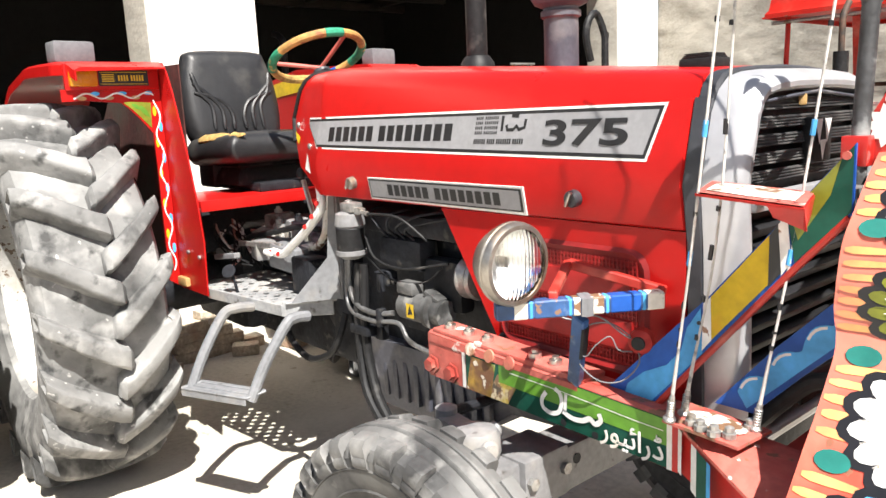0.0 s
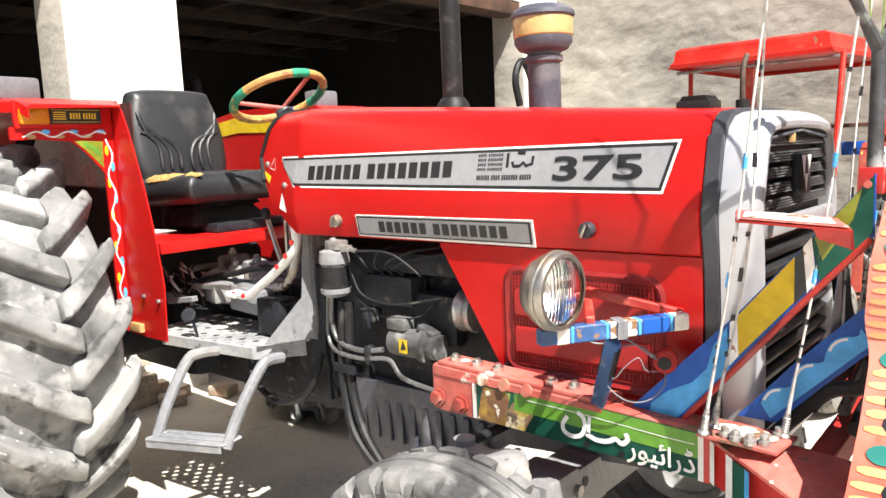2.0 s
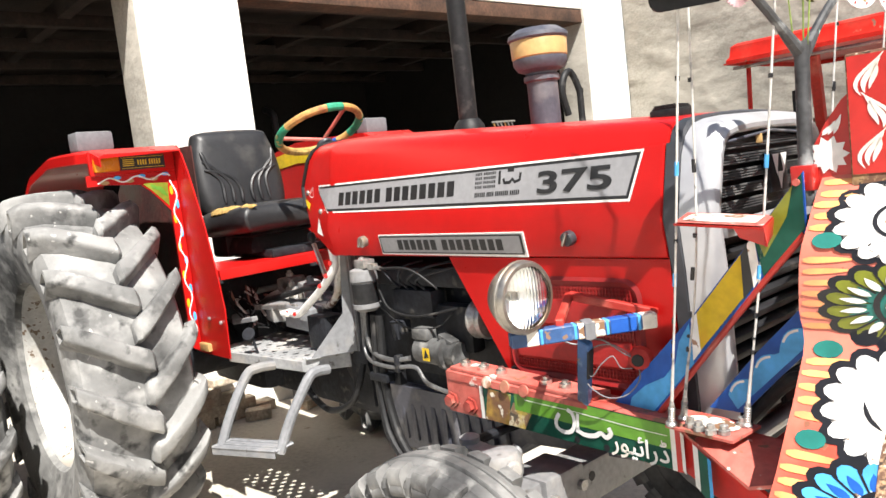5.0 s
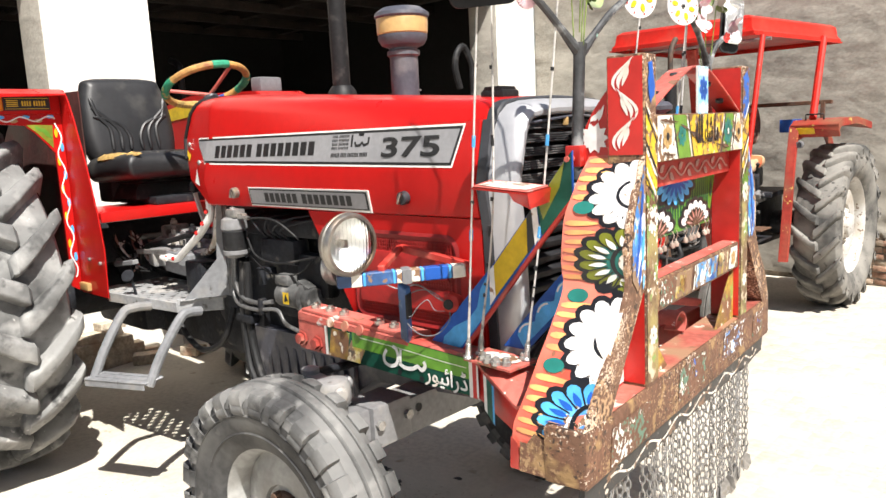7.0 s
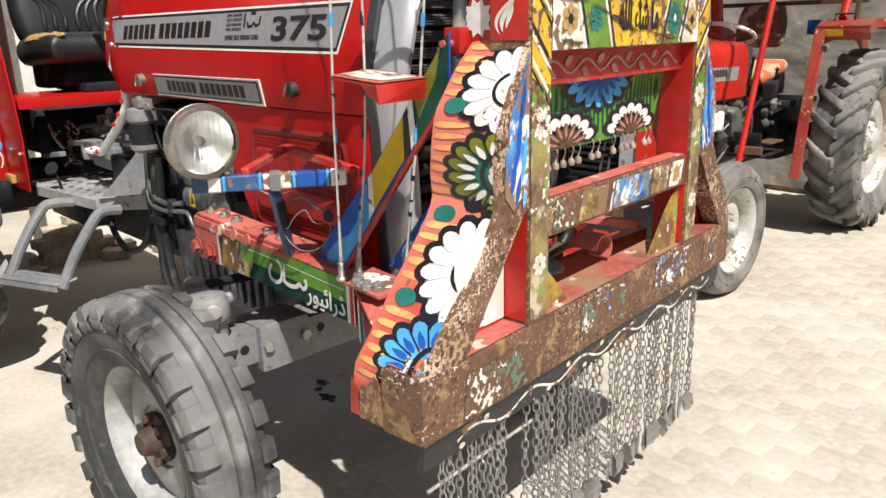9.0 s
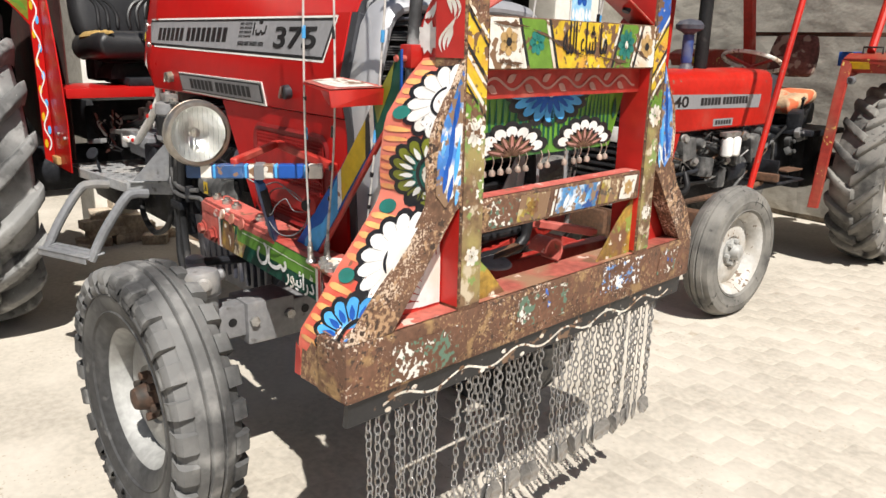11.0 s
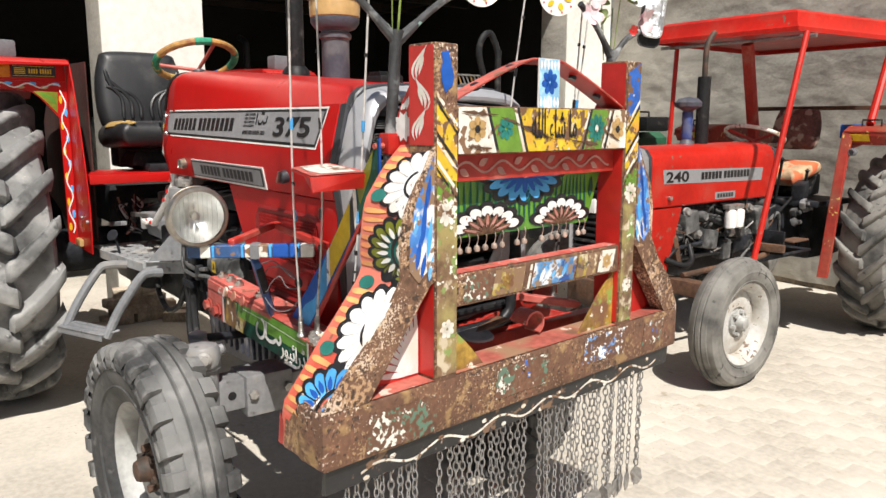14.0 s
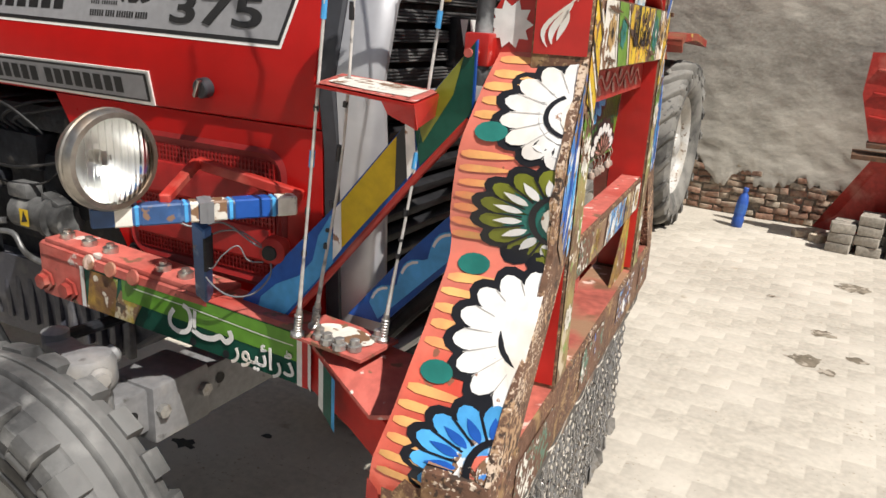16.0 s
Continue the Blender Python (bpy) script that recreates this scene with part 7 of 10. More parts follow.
        for a in (112, 135, 158, 181, 203, 226, 249):
            painted("petal_line", sh(ribbon([(0.045 * math.cos(radians(a)), 0.045 * math.sin(radians(a))), (0.091 * math.cos(radians(a + 0.4)), 0.091 * math.sin(radians(a + 0.4)))], 0.0013 if m1 == "p_white" else 0.0035)), wing, 0.0044, "p_black" if m1 != "p_white" else "petal_grey", wg, joined=True)
        if m1 != "p_white":
            painted("vein", sh([leafshape(0.045 * math.cos(radians(a)), 0.045 * math.sin(radians(a)), 0.085 * math.cos(radians(a)), 0.085 * math.sin(radians(a)), 0.014) for a in (101, 124, 147, 169, 192, 215, 238, 260)]), wing, 0.0048, "p_white" if m1 == "p_olive" else "p_blue", wg)
        if m1 != "p_white":
            painted("arc", sh(ribbon([(0.032 * math.cos(radians(a)), 0.05 * math.sin(radians(a))) for a in range(95, 266, 17)], 0.009)), wing, 0.0054, "p_black", wg, joined=True)
        else:
            painted("arc", sh(ribbon([(0.04 * math.cos(radians(a)), 0.04 * math.sin(radians(a))) for a in range(120, 262, 14)], 0.007)), wing, 0.0054, "p_black", wg, joined=True)
        painted("eye", sh([[(0, 0.03)] + [(0.02 * math.cos(radians(a)), 0.03 * math.sin(radians(a))) for a in range(90, 271, 20)] + [(0, -0.03)]]), wing, 0.006, "cream", wg)

# cross beam
bm = B()
box(bm, (-0.026, 0, 1.432), (0.052, 0.654, 0.11), bevel=0.004)
cb = part("cross_beam", bm, "rust", GD, "painted cross beam, yellow, green and white fields")
flds = [(-0.327, -0.228, "cream"), (-0.21, -0.125, "g_green"), (-0.108, 0.135, "g_yellow"), (0.15, 0.228, "g_green"), (0.25, 0.327, "cream")]
for v0, v1, m in flds:
    k = 0.018
    lo_, hi_ = (0.0 if v0 < -0.3 else k * (-1 if v0 > 0 else 1)), (0.0 if v1 > 0.3 else k * (-1 if v1 > 0.1 else 1))
    painted("paint_field", [[(v0 + lo_, 1.38), (v1 + hi_, 1.38), (v1 - hi_, 1.484), (v0 - lo_, 1.484)]], fr, 0.002, m, cb)
for v, d in ((-0.22, 1), (-0.116, 1), (0.142, -1), (0.24, -1)):
    for off, m in ((-0.006, "cream"), (0.004, "g_black")):
        k = 0.018 * d
        painted("stripe", [[(v + off + k - 0.005, 1.38), (v + off + k + 0.005, 1.38), (v + off - k + 0.005, 1.484), (v + off - k - 0.005, 1.484)]], fr, 0.003, m, cb)
painted("petal", flower(-0.268, 1.435, 0.028, 6, 0, 360, 0.2), fr, 0.0032, "tan", cb)
painted("eye", [ellipse(-0.268, 1.435, 0.009, 0.009)], fr, 0.004, "g_black", cb)
painted("petal", flower(0.187, 1.435, 0.036, 9, 0, 360, 0.2), fr, 0.0032, "p_teal", cb)
painted("eye", [ellipse(0.187, 1.435, 0.007, 0.01)], fr, 0.004, "cream", cb)
painted("petal", flower(0.285, 1.432, 0.03, 6, 0, 360, 0.2), fr, 0.0032, "tan", cb)
painted("eye", [ellipse(0.285, 1.432, 0.01, 0.01)], fr, 0.004, "g_black", cb)
painted("petal", flower(-0.172, 1.435, 0.026, 7, 0, 360, 0.2), fr, 0.0032, "p_teal", cb)
WORDS = "\ufeea\ufee0\ufedf\ufe8d \ufe80\ufe8e\ufeb7 \ufe8e\ufee3"
lettering("writing", WORDS, frame_at((0.0045, 0.01, 1.442), (0, 1, 0), (0, 0, 1)), 0.1, "p_black", cb, 0.44, bold=0.0006)
# bare scrapes through the paint of the beam
random.seed(23)
for v0, z0, v1, z1, wd in ((-0.19, 1.462, 0.02, 1.405, 0.012), (-0.1, 1.44, -0.02, 1.415, 0.02), (0.06, 1.408, 0.2, 1.392, 0.01), (-0.32, 1.474, -0.2, 1.468, 0.008), (0.22, 1.43, 0.3, 1.398, 0.008), (-0.3, 1.396, -0.22, 1.39, 0.009)):
    up = [(v0 + (v1 - v0) * i / 9, z0 + (z1 - z0) * i / 9 + wd * random.uniform(0.0, 0.75) * math.sin(math.pi * (i + 0.3) / 9.6)) for i in range(10)]
    dn = [(v0 + (v1 - v0) * i / 9, z0 + (z1 - z0) * i / 9 - wd * random.uniform(0.05, 0.75) * math.sin(math.pi * (i + 0.3) / 9.6)) for i in range(10)]
    painted("scrape", [[up[i], up[i + 1], dn[i + 1], dn[i]] for i in range(9)], fr, 0.0044, "rust_plain", cb, joined=True)
bm = B()
box(bm, (-0.05, 0, 1.345), (0.03, 0.654, 0.064), bevel=0.003)
rb = part("lower_board", bm, "red_dull", GD, "dark red board with a white vine")
mb = flat_map((-0.035, 0, 1.345), (0, 1, 0), (0, 0, 1))
painted("vine", ribbon([(-0.3 + 0.6 * i / 60, 0.013 * math.sin(i * 0.5)) for i in range(61)], 0.006), mb, 0.002, "vine_pink", rb, joined=True)
painted("bud", [leafshape(-0.29 + 0.063 * i, 0.004 if i % 2 else -0.004, -0.258 + 0.063 * i, 0.02 if i % 2 else -0.02, 0.018) for i in range(9)], mb, 0.0026, "vine_pink", rb)

# hanging painted panel with pendants
bm = B()
pv = [(-0.325, 1.325), (0.322, 1.325), (0.262, 1.168), (-0.325, 1.172)]
plate(bm, [(-0.075, v, z) for v, z in pv], (1, 0, 0), 0.004)
pnl = part("hanging_panel", bm, "p_green", GD, "green painted panel with blue and white flowers")
mpn = flat_map((-0.075, 0, 0), (0, 1, 0), (0, 0, 1))
painted("blade", [leafshape(-0.312 + 0.02 * i, 1.185, -0.305 + 0.02 * i - 0.012 * math.sin(i * 0.5), 1.318, 0.009) for i in range(29)], mpn, 0.0015, "p_dkgreen", pnl)
def half_flower(cu, cz, ru, rz, a0, a1, n, rings):
    """Petals in rings round (cu, cz), squashed to ru by rz."""
    for k, (r, hole, wide, m) in enumerate(rings):
        painted("scallop" if k == 0 else "petal", [[(cu + u * ru, cz + v * rz) for u, v in q] for q in flower(0, 0, r, n, a0, a1, hole, wide)], mpn, 0.002 + 0.001 * k, m, pnl)


half_flower(-0.015, 1.325, 0.15, 0.078, 178, 362, 9, ((1.12, 0.5, 1.5, "p_black"), (0.97, 0.45, 1.12, "p_sky"), (0.7, 0.1, 1.05, "p_blue")))
painted("eye", [[(-0.05, 1.325), (-0.035, 1.312), (-0.015, 1.307), (0.005, 1.312), (0.02, 1.325)]], mpn, 0.006, "p_white", pnl)
for c_, r_ in ((-0.155, 0.125), (0.139, 0.118)):
    half_flower(c_, 1.174, r_, 0.07, 8, 172, 7, ((1.14, 0.5, 1.5, "p_black"), (0.98, 0.66, 1.0, "p_white"), (0.7, 0.1, 1.3, "rust_plain"), (0.66, 0.2, 0.5, "vine_pink"), (0.34, 0.1, 0.9, "rust_plain")))
painted("eye", [leafshape(0.0, 1.24, 0.0, 1.285, 0.02), leafshape(0.27, 1.24, 0.275, 1.3, 0.02)], mpn, 0.003, "p_dkgreen", pnl)
for v in (-0.25, -0.22, -0.19, -0.16, -0.127, -0.098, -0.04, -0.012, 0.06, 0.1, 0.125, 0.16, 0.22, 0.245):
    bm = B()
    tube(bm, [(-0.073, v, 1.178), (-0.068, v, 1.168), (-0.073, v + 0.003, 1.155), (-0.073, v, 1.148)], 0.0014, 6, 3)
    lathe(bm, [(0, -0.012), (0.007, -0.01), (0.0085, -0.004), (0.006, 0.003), (0, 0.006)], (-0.073, v, 1.143), seg=10)
    part("pendant", bm, "tan_dull", pnl, "small tin bell")

bm = B()
tube(bm, [(-0.2, -0.3, 0.885), (-0.2, -0.0, 0.885), (-0.2, 0.055, 0.897), (-0.2, 0.08, 0.94), (-0.2, 0.085, 1.06)], 0.016, 12, 5)
part("hoop", bm, "grille", GD, "bent black tube behind the rail")
tube_z = 0.93
bm = B()
tube(bm, [(-0.22, -0.32, tube_z), (-0.22, 0.07, tube_z)], 0.013, 10)
part("hoop", bm, "grille", GD)

# middle rail
bm = B()
box(bm, (-0.03, 0, 1.062), (0.05, 0.654, 0.078), bevel=0.005)
rl = part("middle_rail", bm, "rust", GD, "painted middle rail, chipped to rust")
painted("top_face", [[(-0.32, -0.022), (0.32, -0.022), (0.32, 0.022), (-0.32, 0.022)]], flat_map((-0.03, 0, 1.101), (0, 1, 0), (-1, 0, 0)), 0.002, "pink", rl)
mr = flat_map((-0.005, 0, 1.062), (0, 1, 0), (0, 0, 1))
for v0, v1, m in ((-0.3, -0.2, "scrap_teal"), (-0.2, -0.09, "rail_yellow"), (-0.055, 0.12, "rail_blue"), (0.13, 0.22, "rail_yellow"), (0.23, 0.3, "cream")):
    painted("paint_field", [[(v0 - 0.008, -0.03), (v1 - 0.008, -0.032), (v1 + 0.008, 0.03), (v0 + 0.008, 0.032)]], mr, 0.002, m, rl)
painted("dab", [leafshape(-0.03 + 0.045 * i, -0.02, 0.0 + 0.045 * i, 0.022, 0.014) for i in range(3)], mr, 0.003, "p_worn_sky", rl)
painted("stripe", [[(-0.08, -0.031), (-0.071, -0.031), (-0.056, 0.031), (-0.065, 0.031)]], mr, 0.003, "cream", rl)
painted("petal", flower(-0.15, 0.0, 0.022, 6, 0, 360, 0.2), mr, 0.003, "g_yellow_worn", rl)
painted("petal", flower(0.265, 0.0, 0.02, 6, 0, 360, 0.2), mr, 0.003, "tan", rl)

# arch and centre plate
def arch_z(v):
    return 1.607 - 0.48 * max(0.0, abs(v + 0.01) - 0.05) ** 1.15


bm = B()
arc = [(-0.327 + 0.654 * i / 30) for i in range(31)]
loft(bm, [[Vector((-0.008, v, arch_z(v))), Vector((-0.07, v, arch_z(v) - 0.006)), Vector((-0.07, v, arch_z(v) - 0.009)), Vector((-0.008, v, arch_z(v) - 0.003))] for v in arc])
ar = part("arch", bm, "pink", GD, "bent red strap arched between the posts")
bm = B()
loft(bm, [[Vector((-0.009, v, arch_z(v) - 0.0035)), Vector((-0.069, v, arch_z(v) - 0.0095)), Vector((-0.069, v, arch_z(v) - 0.0115)), Vector((-0.009, v, arch_z(v) - 0.0055))] for v in arc])
part("underside", bm, "p_red", ar, "red painted underside of the strap")
for v in (-0.24, -0.12, 0.13, 0.24):
    bm = B()
    slope = (arch_z(v + 0.01) - arch_z(v - 0.01)) / 0.02
    nrm_a = Vector((0.1, -slope, 1.0)).normalized()
    lathe(bm, [(0, 0.0), (0.011, 0.0), (0.011, -0.014), (0, -0.014)], Vector((-0.036, v, arch_z(v) - 0.0015)), nrm_a, 14)
    part("strap_hole", bm, "p_black", ar)
bm = B()
plate(bm, [(-0.002, v, z) for v, z in ((-0.05, 1.484), (0.03, 1.484), (0.03, 1.606), (-0.05, 1.606))], (1, 0, 0), 0.004)
cp = part("centre_plate", bm, "p_white", GD, "white plate with blue flowers")
mcp = flat_map((-0.002, -0.01, 1.545), (0, 1, 0), (0, 0, 1))
painted("wash", [[(-0.038, -0.06), (0.038, -0.06), (0.038, 0.06), (-0.038, 0.06)]], mcp, 0.0012, "p_pale", cp)
painted("petal", flower(0, 0.004, 0.03, 7, 10, 370, 0.15), mcp, 0.002, "p_blue", cp)
painted("leaf", [leafshape(-0.033 + 0.013 * i, -0.058, -0.033 + 0.013 * i, -0.03, 0.01) for i in range(6)] + [leafshape(-0.033 + 0.013 * i, 0.058, -0.033 + 0.013 * i, 0.032, 0.01) for i in range(6)], mcp, 0.002, "p_white", cp)

# corner gussets inside the frame
for sgn, sz in ((-1, 0.11), (1, 0.16)):
    bm = B()
    plate(bm, [(-0.02, sgn * 0.327, 0.862), (-0.02, sgn * 0.327, 0.862 + sz), (-0.02, sgn * (0.327 - sz * 0.45), 0.862 + sz * 0.6), (-0.02, sgn * (0.327 - sz), 0.862)], (1, 0, 0), 0.006)
    part("gusset", bm, "g_yellow_worn", GD, "rusty yellow corner gusset")

# chains
def chain_mesh(bm, n):
    for k in range(n):
        m = Matrix.Translation((0, 0, -0.021 * k)) @ Matrix.Rotation(radians(90 * (k % 2) + 12 * (k % 3)), 4, "Z")
        loop = []
        for i in range(10):
            a = 2 * math.pi * i / 10
            loop.append(Vector((0.0068 * math.cos(a), 0, 0.0135 * math.sin(a))))
        rings = []
        for i, p in enumerate(loop):
            d = (loop[(i + 1) % 10] - loop[i - 1]).normalized()
            side_ = Vector((0, 1, 0))
            nn = d.cross(side_)
            rings.append([bm.verts.new(m @ (p + (side_ * math.cos(b) + nn * math.sin(b)) * 0.002)) for b in (0, 1.57, 3.14, 4.71)])
        for i in range(10):
            for j in range(4):
                bm.faces.new((rings[i][j], rings[i][(j + 1) % 4], rings[(i + 1) % 10][(j + 1) % 4], rings[(i + 1) % 10][j]))


XF[0] = Matrix.Identity(4)
bm = B()
chain_mesh(bm, 16)
first = part("chain", bm, "chain_steel", GD, "hanging steel chain")
bm = B()
lathe(bm, [(0, 0.002), (0.02, 0.002), (0.02, -0.002), (0, -0.002)], (0, 0, 0), (1, 0, 0), 6)
for v in bm.verts:
    v.co.z *= 1.7
leafp = part("chain_leaf", bm, "chain_steel", first, "small steel plate on the chain end")
meshc, meshl = first.data, leafp.data
random.seed(9)
n_chain = 47
for i in range(n_chain):
    v = -0.625 + 1.145 * i / (n_chain - 1) + random.uniform(-0.004, 0.004)
    if i in (9, 10, 24, 25):
        continue
    ob = first if i == 0 else new("chain", meshc)
    lf = leafp if i == 0 else new("chain_leaf", meshl)
    if i:
        ob["label"] = "hanging steel chain"
    m = G @ Matrix.Translation((-0.028 + random.uniform(-0.008, 0.004), v, 0.674 + random.uniform(-0.004, 0.004))) @ Matrix.Rotation(radians(random.uniform(-2.0, 2.0)), 4, "X") @ Matrix.Rotation(radians(random.uniform(0, 180)), 4, "Z")
    ob.parent = GD
    ob.matrix_parent_inverse = world_of(GD).inverted()
    ob.matrix_basis = m
    lf.parent = ob
    lf.matrix_parent_inverse = Matrix.Identity(4)
    lf.matrix_basis = Matrix.Translation((0, 0, -0.36)) @ Matrix.Rotation(random.uniform(0, 3), 4, "Z")
XF[0] = Matrix.Identity(4)

# ---- side rails, lamp, rods and straps in front of the bonnet ----
bm = B()
loft(bm, [[Vector((x, y, z)) for y, z in ((-0.47, zb), (-0.47, zt), (-0.462, zt + 0.006), (-0.39, zt + 0.006), (-0.385, zt), (-0.385, zb))] for x, zb, zt in ((-1.175, 0.785, 0.902), (-1.17, 0.782, 0.904), (-0.8, 0.776, 0.888), (-0.395, 0.765, 0.872))])
rail = part("side_rail", bm, "pink", TR, "painted steel side rail bolted along the engine")
mr = lambda x, z, h: Vector((x, -0.47 - h, z))
def rail_top(x):
    return 0.903 + (x + 1.17) * (0.872 - 0.903) / 0.775
def rail_bot(x):
    return 0.783 + (x + 1.17) * (0.765 - 0.783) / 0.775
def rfield(x0, x1, t0, t1, skew=0.0):
    f = lambda x, t: rail_bot(x) + (rail_top(x) - rail_bot(x)) * t
    return [[(x0, f(x0, t0)), (x1, f(x1, t0)), (x1 + skew, f(x1, t1)), (x0 + skew, f(x0, t1))]]
painted("dark_field", rfield(-1.022, -0.41, 0.01, 0.985), mr, 0.001, "p_dkgreen", rail)
painted("white_edge", rfield(-1.035, -1.022, 0.02, 0.9), mr, 0.0025, "p_white", rail)
painted("top_band", [[(-1.165, rail_top(-1.165) - 0.022), (-1.165, rail_top(-1.165)), (-0.65, rail_top(-0.65)), (-0.65, rail_top(-0.65) - 0.012)]], mr, 0.0028, "pink", rail)
painted("yellow_field", rfield(-1.02, -0.93, 0.02, 0.8, 0.02), mr, 0.0024, "g_yellow_worn", rail)
painted("rust_field", rfield(-0.945, -0.87, 0.02, 0.6, 0.04), mr, 0.0018, "rail_yellow", rail)
painted("green_field", rfield(-0.9, -0.42, 0.45, 0.97, 0.0), mr, 0.002, "p_green", rail)
painted("white_edge", rfield(-0.422, -0.41, 0.0, 0.95), mr, 0.003, "p_white", rail)
painted("red_end", rfield(-0.41, -0.396, 0.0, 0.95), mr, 0.003, "p_red", rail)
painted("thin_line", ribbon([(-0.86, 0.862), (-0.7, 0.858), (-0.5, 0.847), (-0.43, 0.845)], 0.002), mr, 0.0032, "p_white", rail, joined=True)
# plain strokes where the hand-lettered words stand
for line, w in (([(-0.742, 0.845), (-0.755, 0.825), (-0.752, 0.806), (-0.73, 0.798), (-0.705, 0.806), (-0.695, 0.83), (-0.7, 0.852), (-0.715, 0.86)], 0.011), ([(-0.692, 0.812), (-0.665, 0.803), (-0.635, 0.806), (-0.615, 0.816), (-0.6, 0.808), (-0.585, 0.82), (-0.59, 0.835)], 0.012), ([(-0.682, 0.855), (-0.686, 0.812)], 0.009)):
    painted("writing_bar", ribbon([(p.x, p.z) for p in smooth_path([(x, 0, z) for x, z in line], 5)], w), mr, 0.004, "p_white", rail, joined=True)
lettering("writing", "\ufead\ufeee\ufbff\ufe8b\ufe8d\ufead\ufb88", frame_at((-0.505, -0.475, 0.8), (1, 0, -0.02), (0, 0, 1)), 0.062, "p_white", rail, 1.0, bold=0.0006)
painted("rail_hole", [ellipse(-0.69, 0.786, 0.009, 0.009), ellipse(-0.6, 0.782, 0.009, 0.009)], mr, 0.0045, "p_black", rail)
bm = B()
box(bm, (-0.9, -0.425, 0.902), (0.52, 0.082, 0.012), (0, 2.2, 0), 0.003)
part("top_flange", bm, "pink", rail, "sun-bleached red top flange")
for x in (-1.12, -1.045, -0.975, -0.81, -0.745):
    bm = B()
    z = rail_top(x) + 0.006
    lathe(bm, [(0.024, 0.0), (0.024, 0.006), (0.0165, 0.007), (0.0165, 0.022), (0.009, 0.023), (0.009, 0.03), (0, 0.031)], (x, -0.435, z), seg=12)
    part("rail_bolt", bm, "bolt_steel", rail, "bright steel bolt with washer")
for x, z in ((-1.155, 0.818), (-1.075, 0.812)):
    bm = B()
    lathe(bm, [(0.026, 0.0), (0.026, 0.006), (0.018, 0.007), (0.018, 0.02), (0.0, 0.021)], (x, -0.472, z), (0, -1, 0), 6)
    part("rail_bolt", bm, "bolt_red", rail, "hexagon bolt painted red")
for x in (-1.0, -0.93, -0.86):
    bm = B()
    lathe(bm, [(0, 0.004), (0.016, 0.004), (0.018, 0.0), (0, -0.002)], (x, -0.473, rail_top(x) - 0.004), (0, -1, 0.25), 16)
    part("bent_washer", bm, "ledge", rail)
bm = B()
loft(bm, [[Vector((x, y, z)) for y, z in ((0.235, 0.78), (0.235, 0.9), (0.32, 0.9), (0.32, 0.78))] for x in (-1.17, -0.39)])
part("side_rail", bm, "red_dull", TR)
# arms from the rails down to the guard
for y0, y1, m in ((-0.44, -0.55, "p_red"), (0.28, 0.5, "red_dull")):
    bm = B()
    plate(bm, [(-0.4, y0 - 0.028 if y0 < 0 else y0, 0.866), (-0.17, y1, 0.8), (-0.13, y1, 0.74), (-0.16, y1, 0.69), (-0.25, (y0 + y1) / 2, 0.71), (-0.4, y0 - 0.028 if y0 < 0 else y0, 0.77)], (0, -1, 0), 0.012)
    arm = part("guard_arm", bm, m, TR, "red steel arm carrying the guard")
    if y0 < 0:
        bm = B()
        plate(bm, [(-0.4, -0.47, 0.868), (-0.2, -0.56, 0.815), (-0.12, -0.56, 0.84), (-0.12, -0.4, 0.85), (-0.4, -0.39, 0.868)], (0, 0, 1), 0.008)
        part("top_gusset", bm, "pink", arm)
        ad = Vector((0.23, -0.11, 0)).normalized()
        an = Vector((-ad.y, ad.x, 0))
        an = an if an.y < 0 else -an
        mar = lambda a, b, h: Vector((-0.4, -0.468, 0)) + ad * a + an * h + Vector((0, 0, b))
        for a0_, a1_, m_ in ((0.0, 0.018, "p_white"), (0.05, 0.068, "p_white"), (0.068, 0.1, "p_dkgreen"), (0.1, 0.112, "p_sky")):
            painted("stripe", [[(a0_, 0.772 - a0_ * 0.4), (a1_, 0.772 - a1_ * 0.4), (a1_, 0.862 - a1_ * 0.28), (a0_, 0.862 - a0_ * 0.28)]], mar, 0.003, m_, arm)
# cross members seen through the guard
bm = B()
beam(bm, (-0.2, -0.42, 0.82), (-0.22, 0.46, 0.82), 0.05, 0.06)
part("cross_member", bm, "red_dull", TR, "red cross tube behind the guard")
bm = B()
beam(bm, (-0.17, -0.2, 0.86), (-0.3, 0.35, 0.93), 0.04, 0.05)
part("cross_member", bm, "red_dull", TR)
hook_c = Vector((-0.1, 0.05, 0.9))
bm = B()
loft(bm, [[hook_c + Vector((w_, r_ * math.cos(a), r_ * math.sin(a))) for w_, r_ in ((-0.03, 0.036), (0.03, 0.036), (0.03, 0.03), (-0.03, 0.03))] for a in (radians(-60 + 24 * k) for k in range(11))])
part("tow_hook", bm, "pink", TR, "faded red curled tow hook")
bm = B()
beam(bm, (-0.13, -0.26, 0.868), (-0.17, 0.02, 0.9), 0.04, 0.008)
part("bracket_bar", bm, "rust_plain", TR, "rusty flat bar behind the guard")
bm = B()
lathe(bm, [(0, 0.004), (0.05, 0.004), (0.054, 0.0), (0, -0.003)], (-0.13, -0.12, 0.884), (0.15, 0.0, 1), 20)
part("cover_disc", bm, "axle_grey", TR, "dusty grey round cover")
bm = B()
beam(bm, (-0.22, 0.08, 0.95), (-0.12, 0.28, 0.91), 0.03, 0.022)
part("cross_member", bm, "pink", TR)
bm = B()
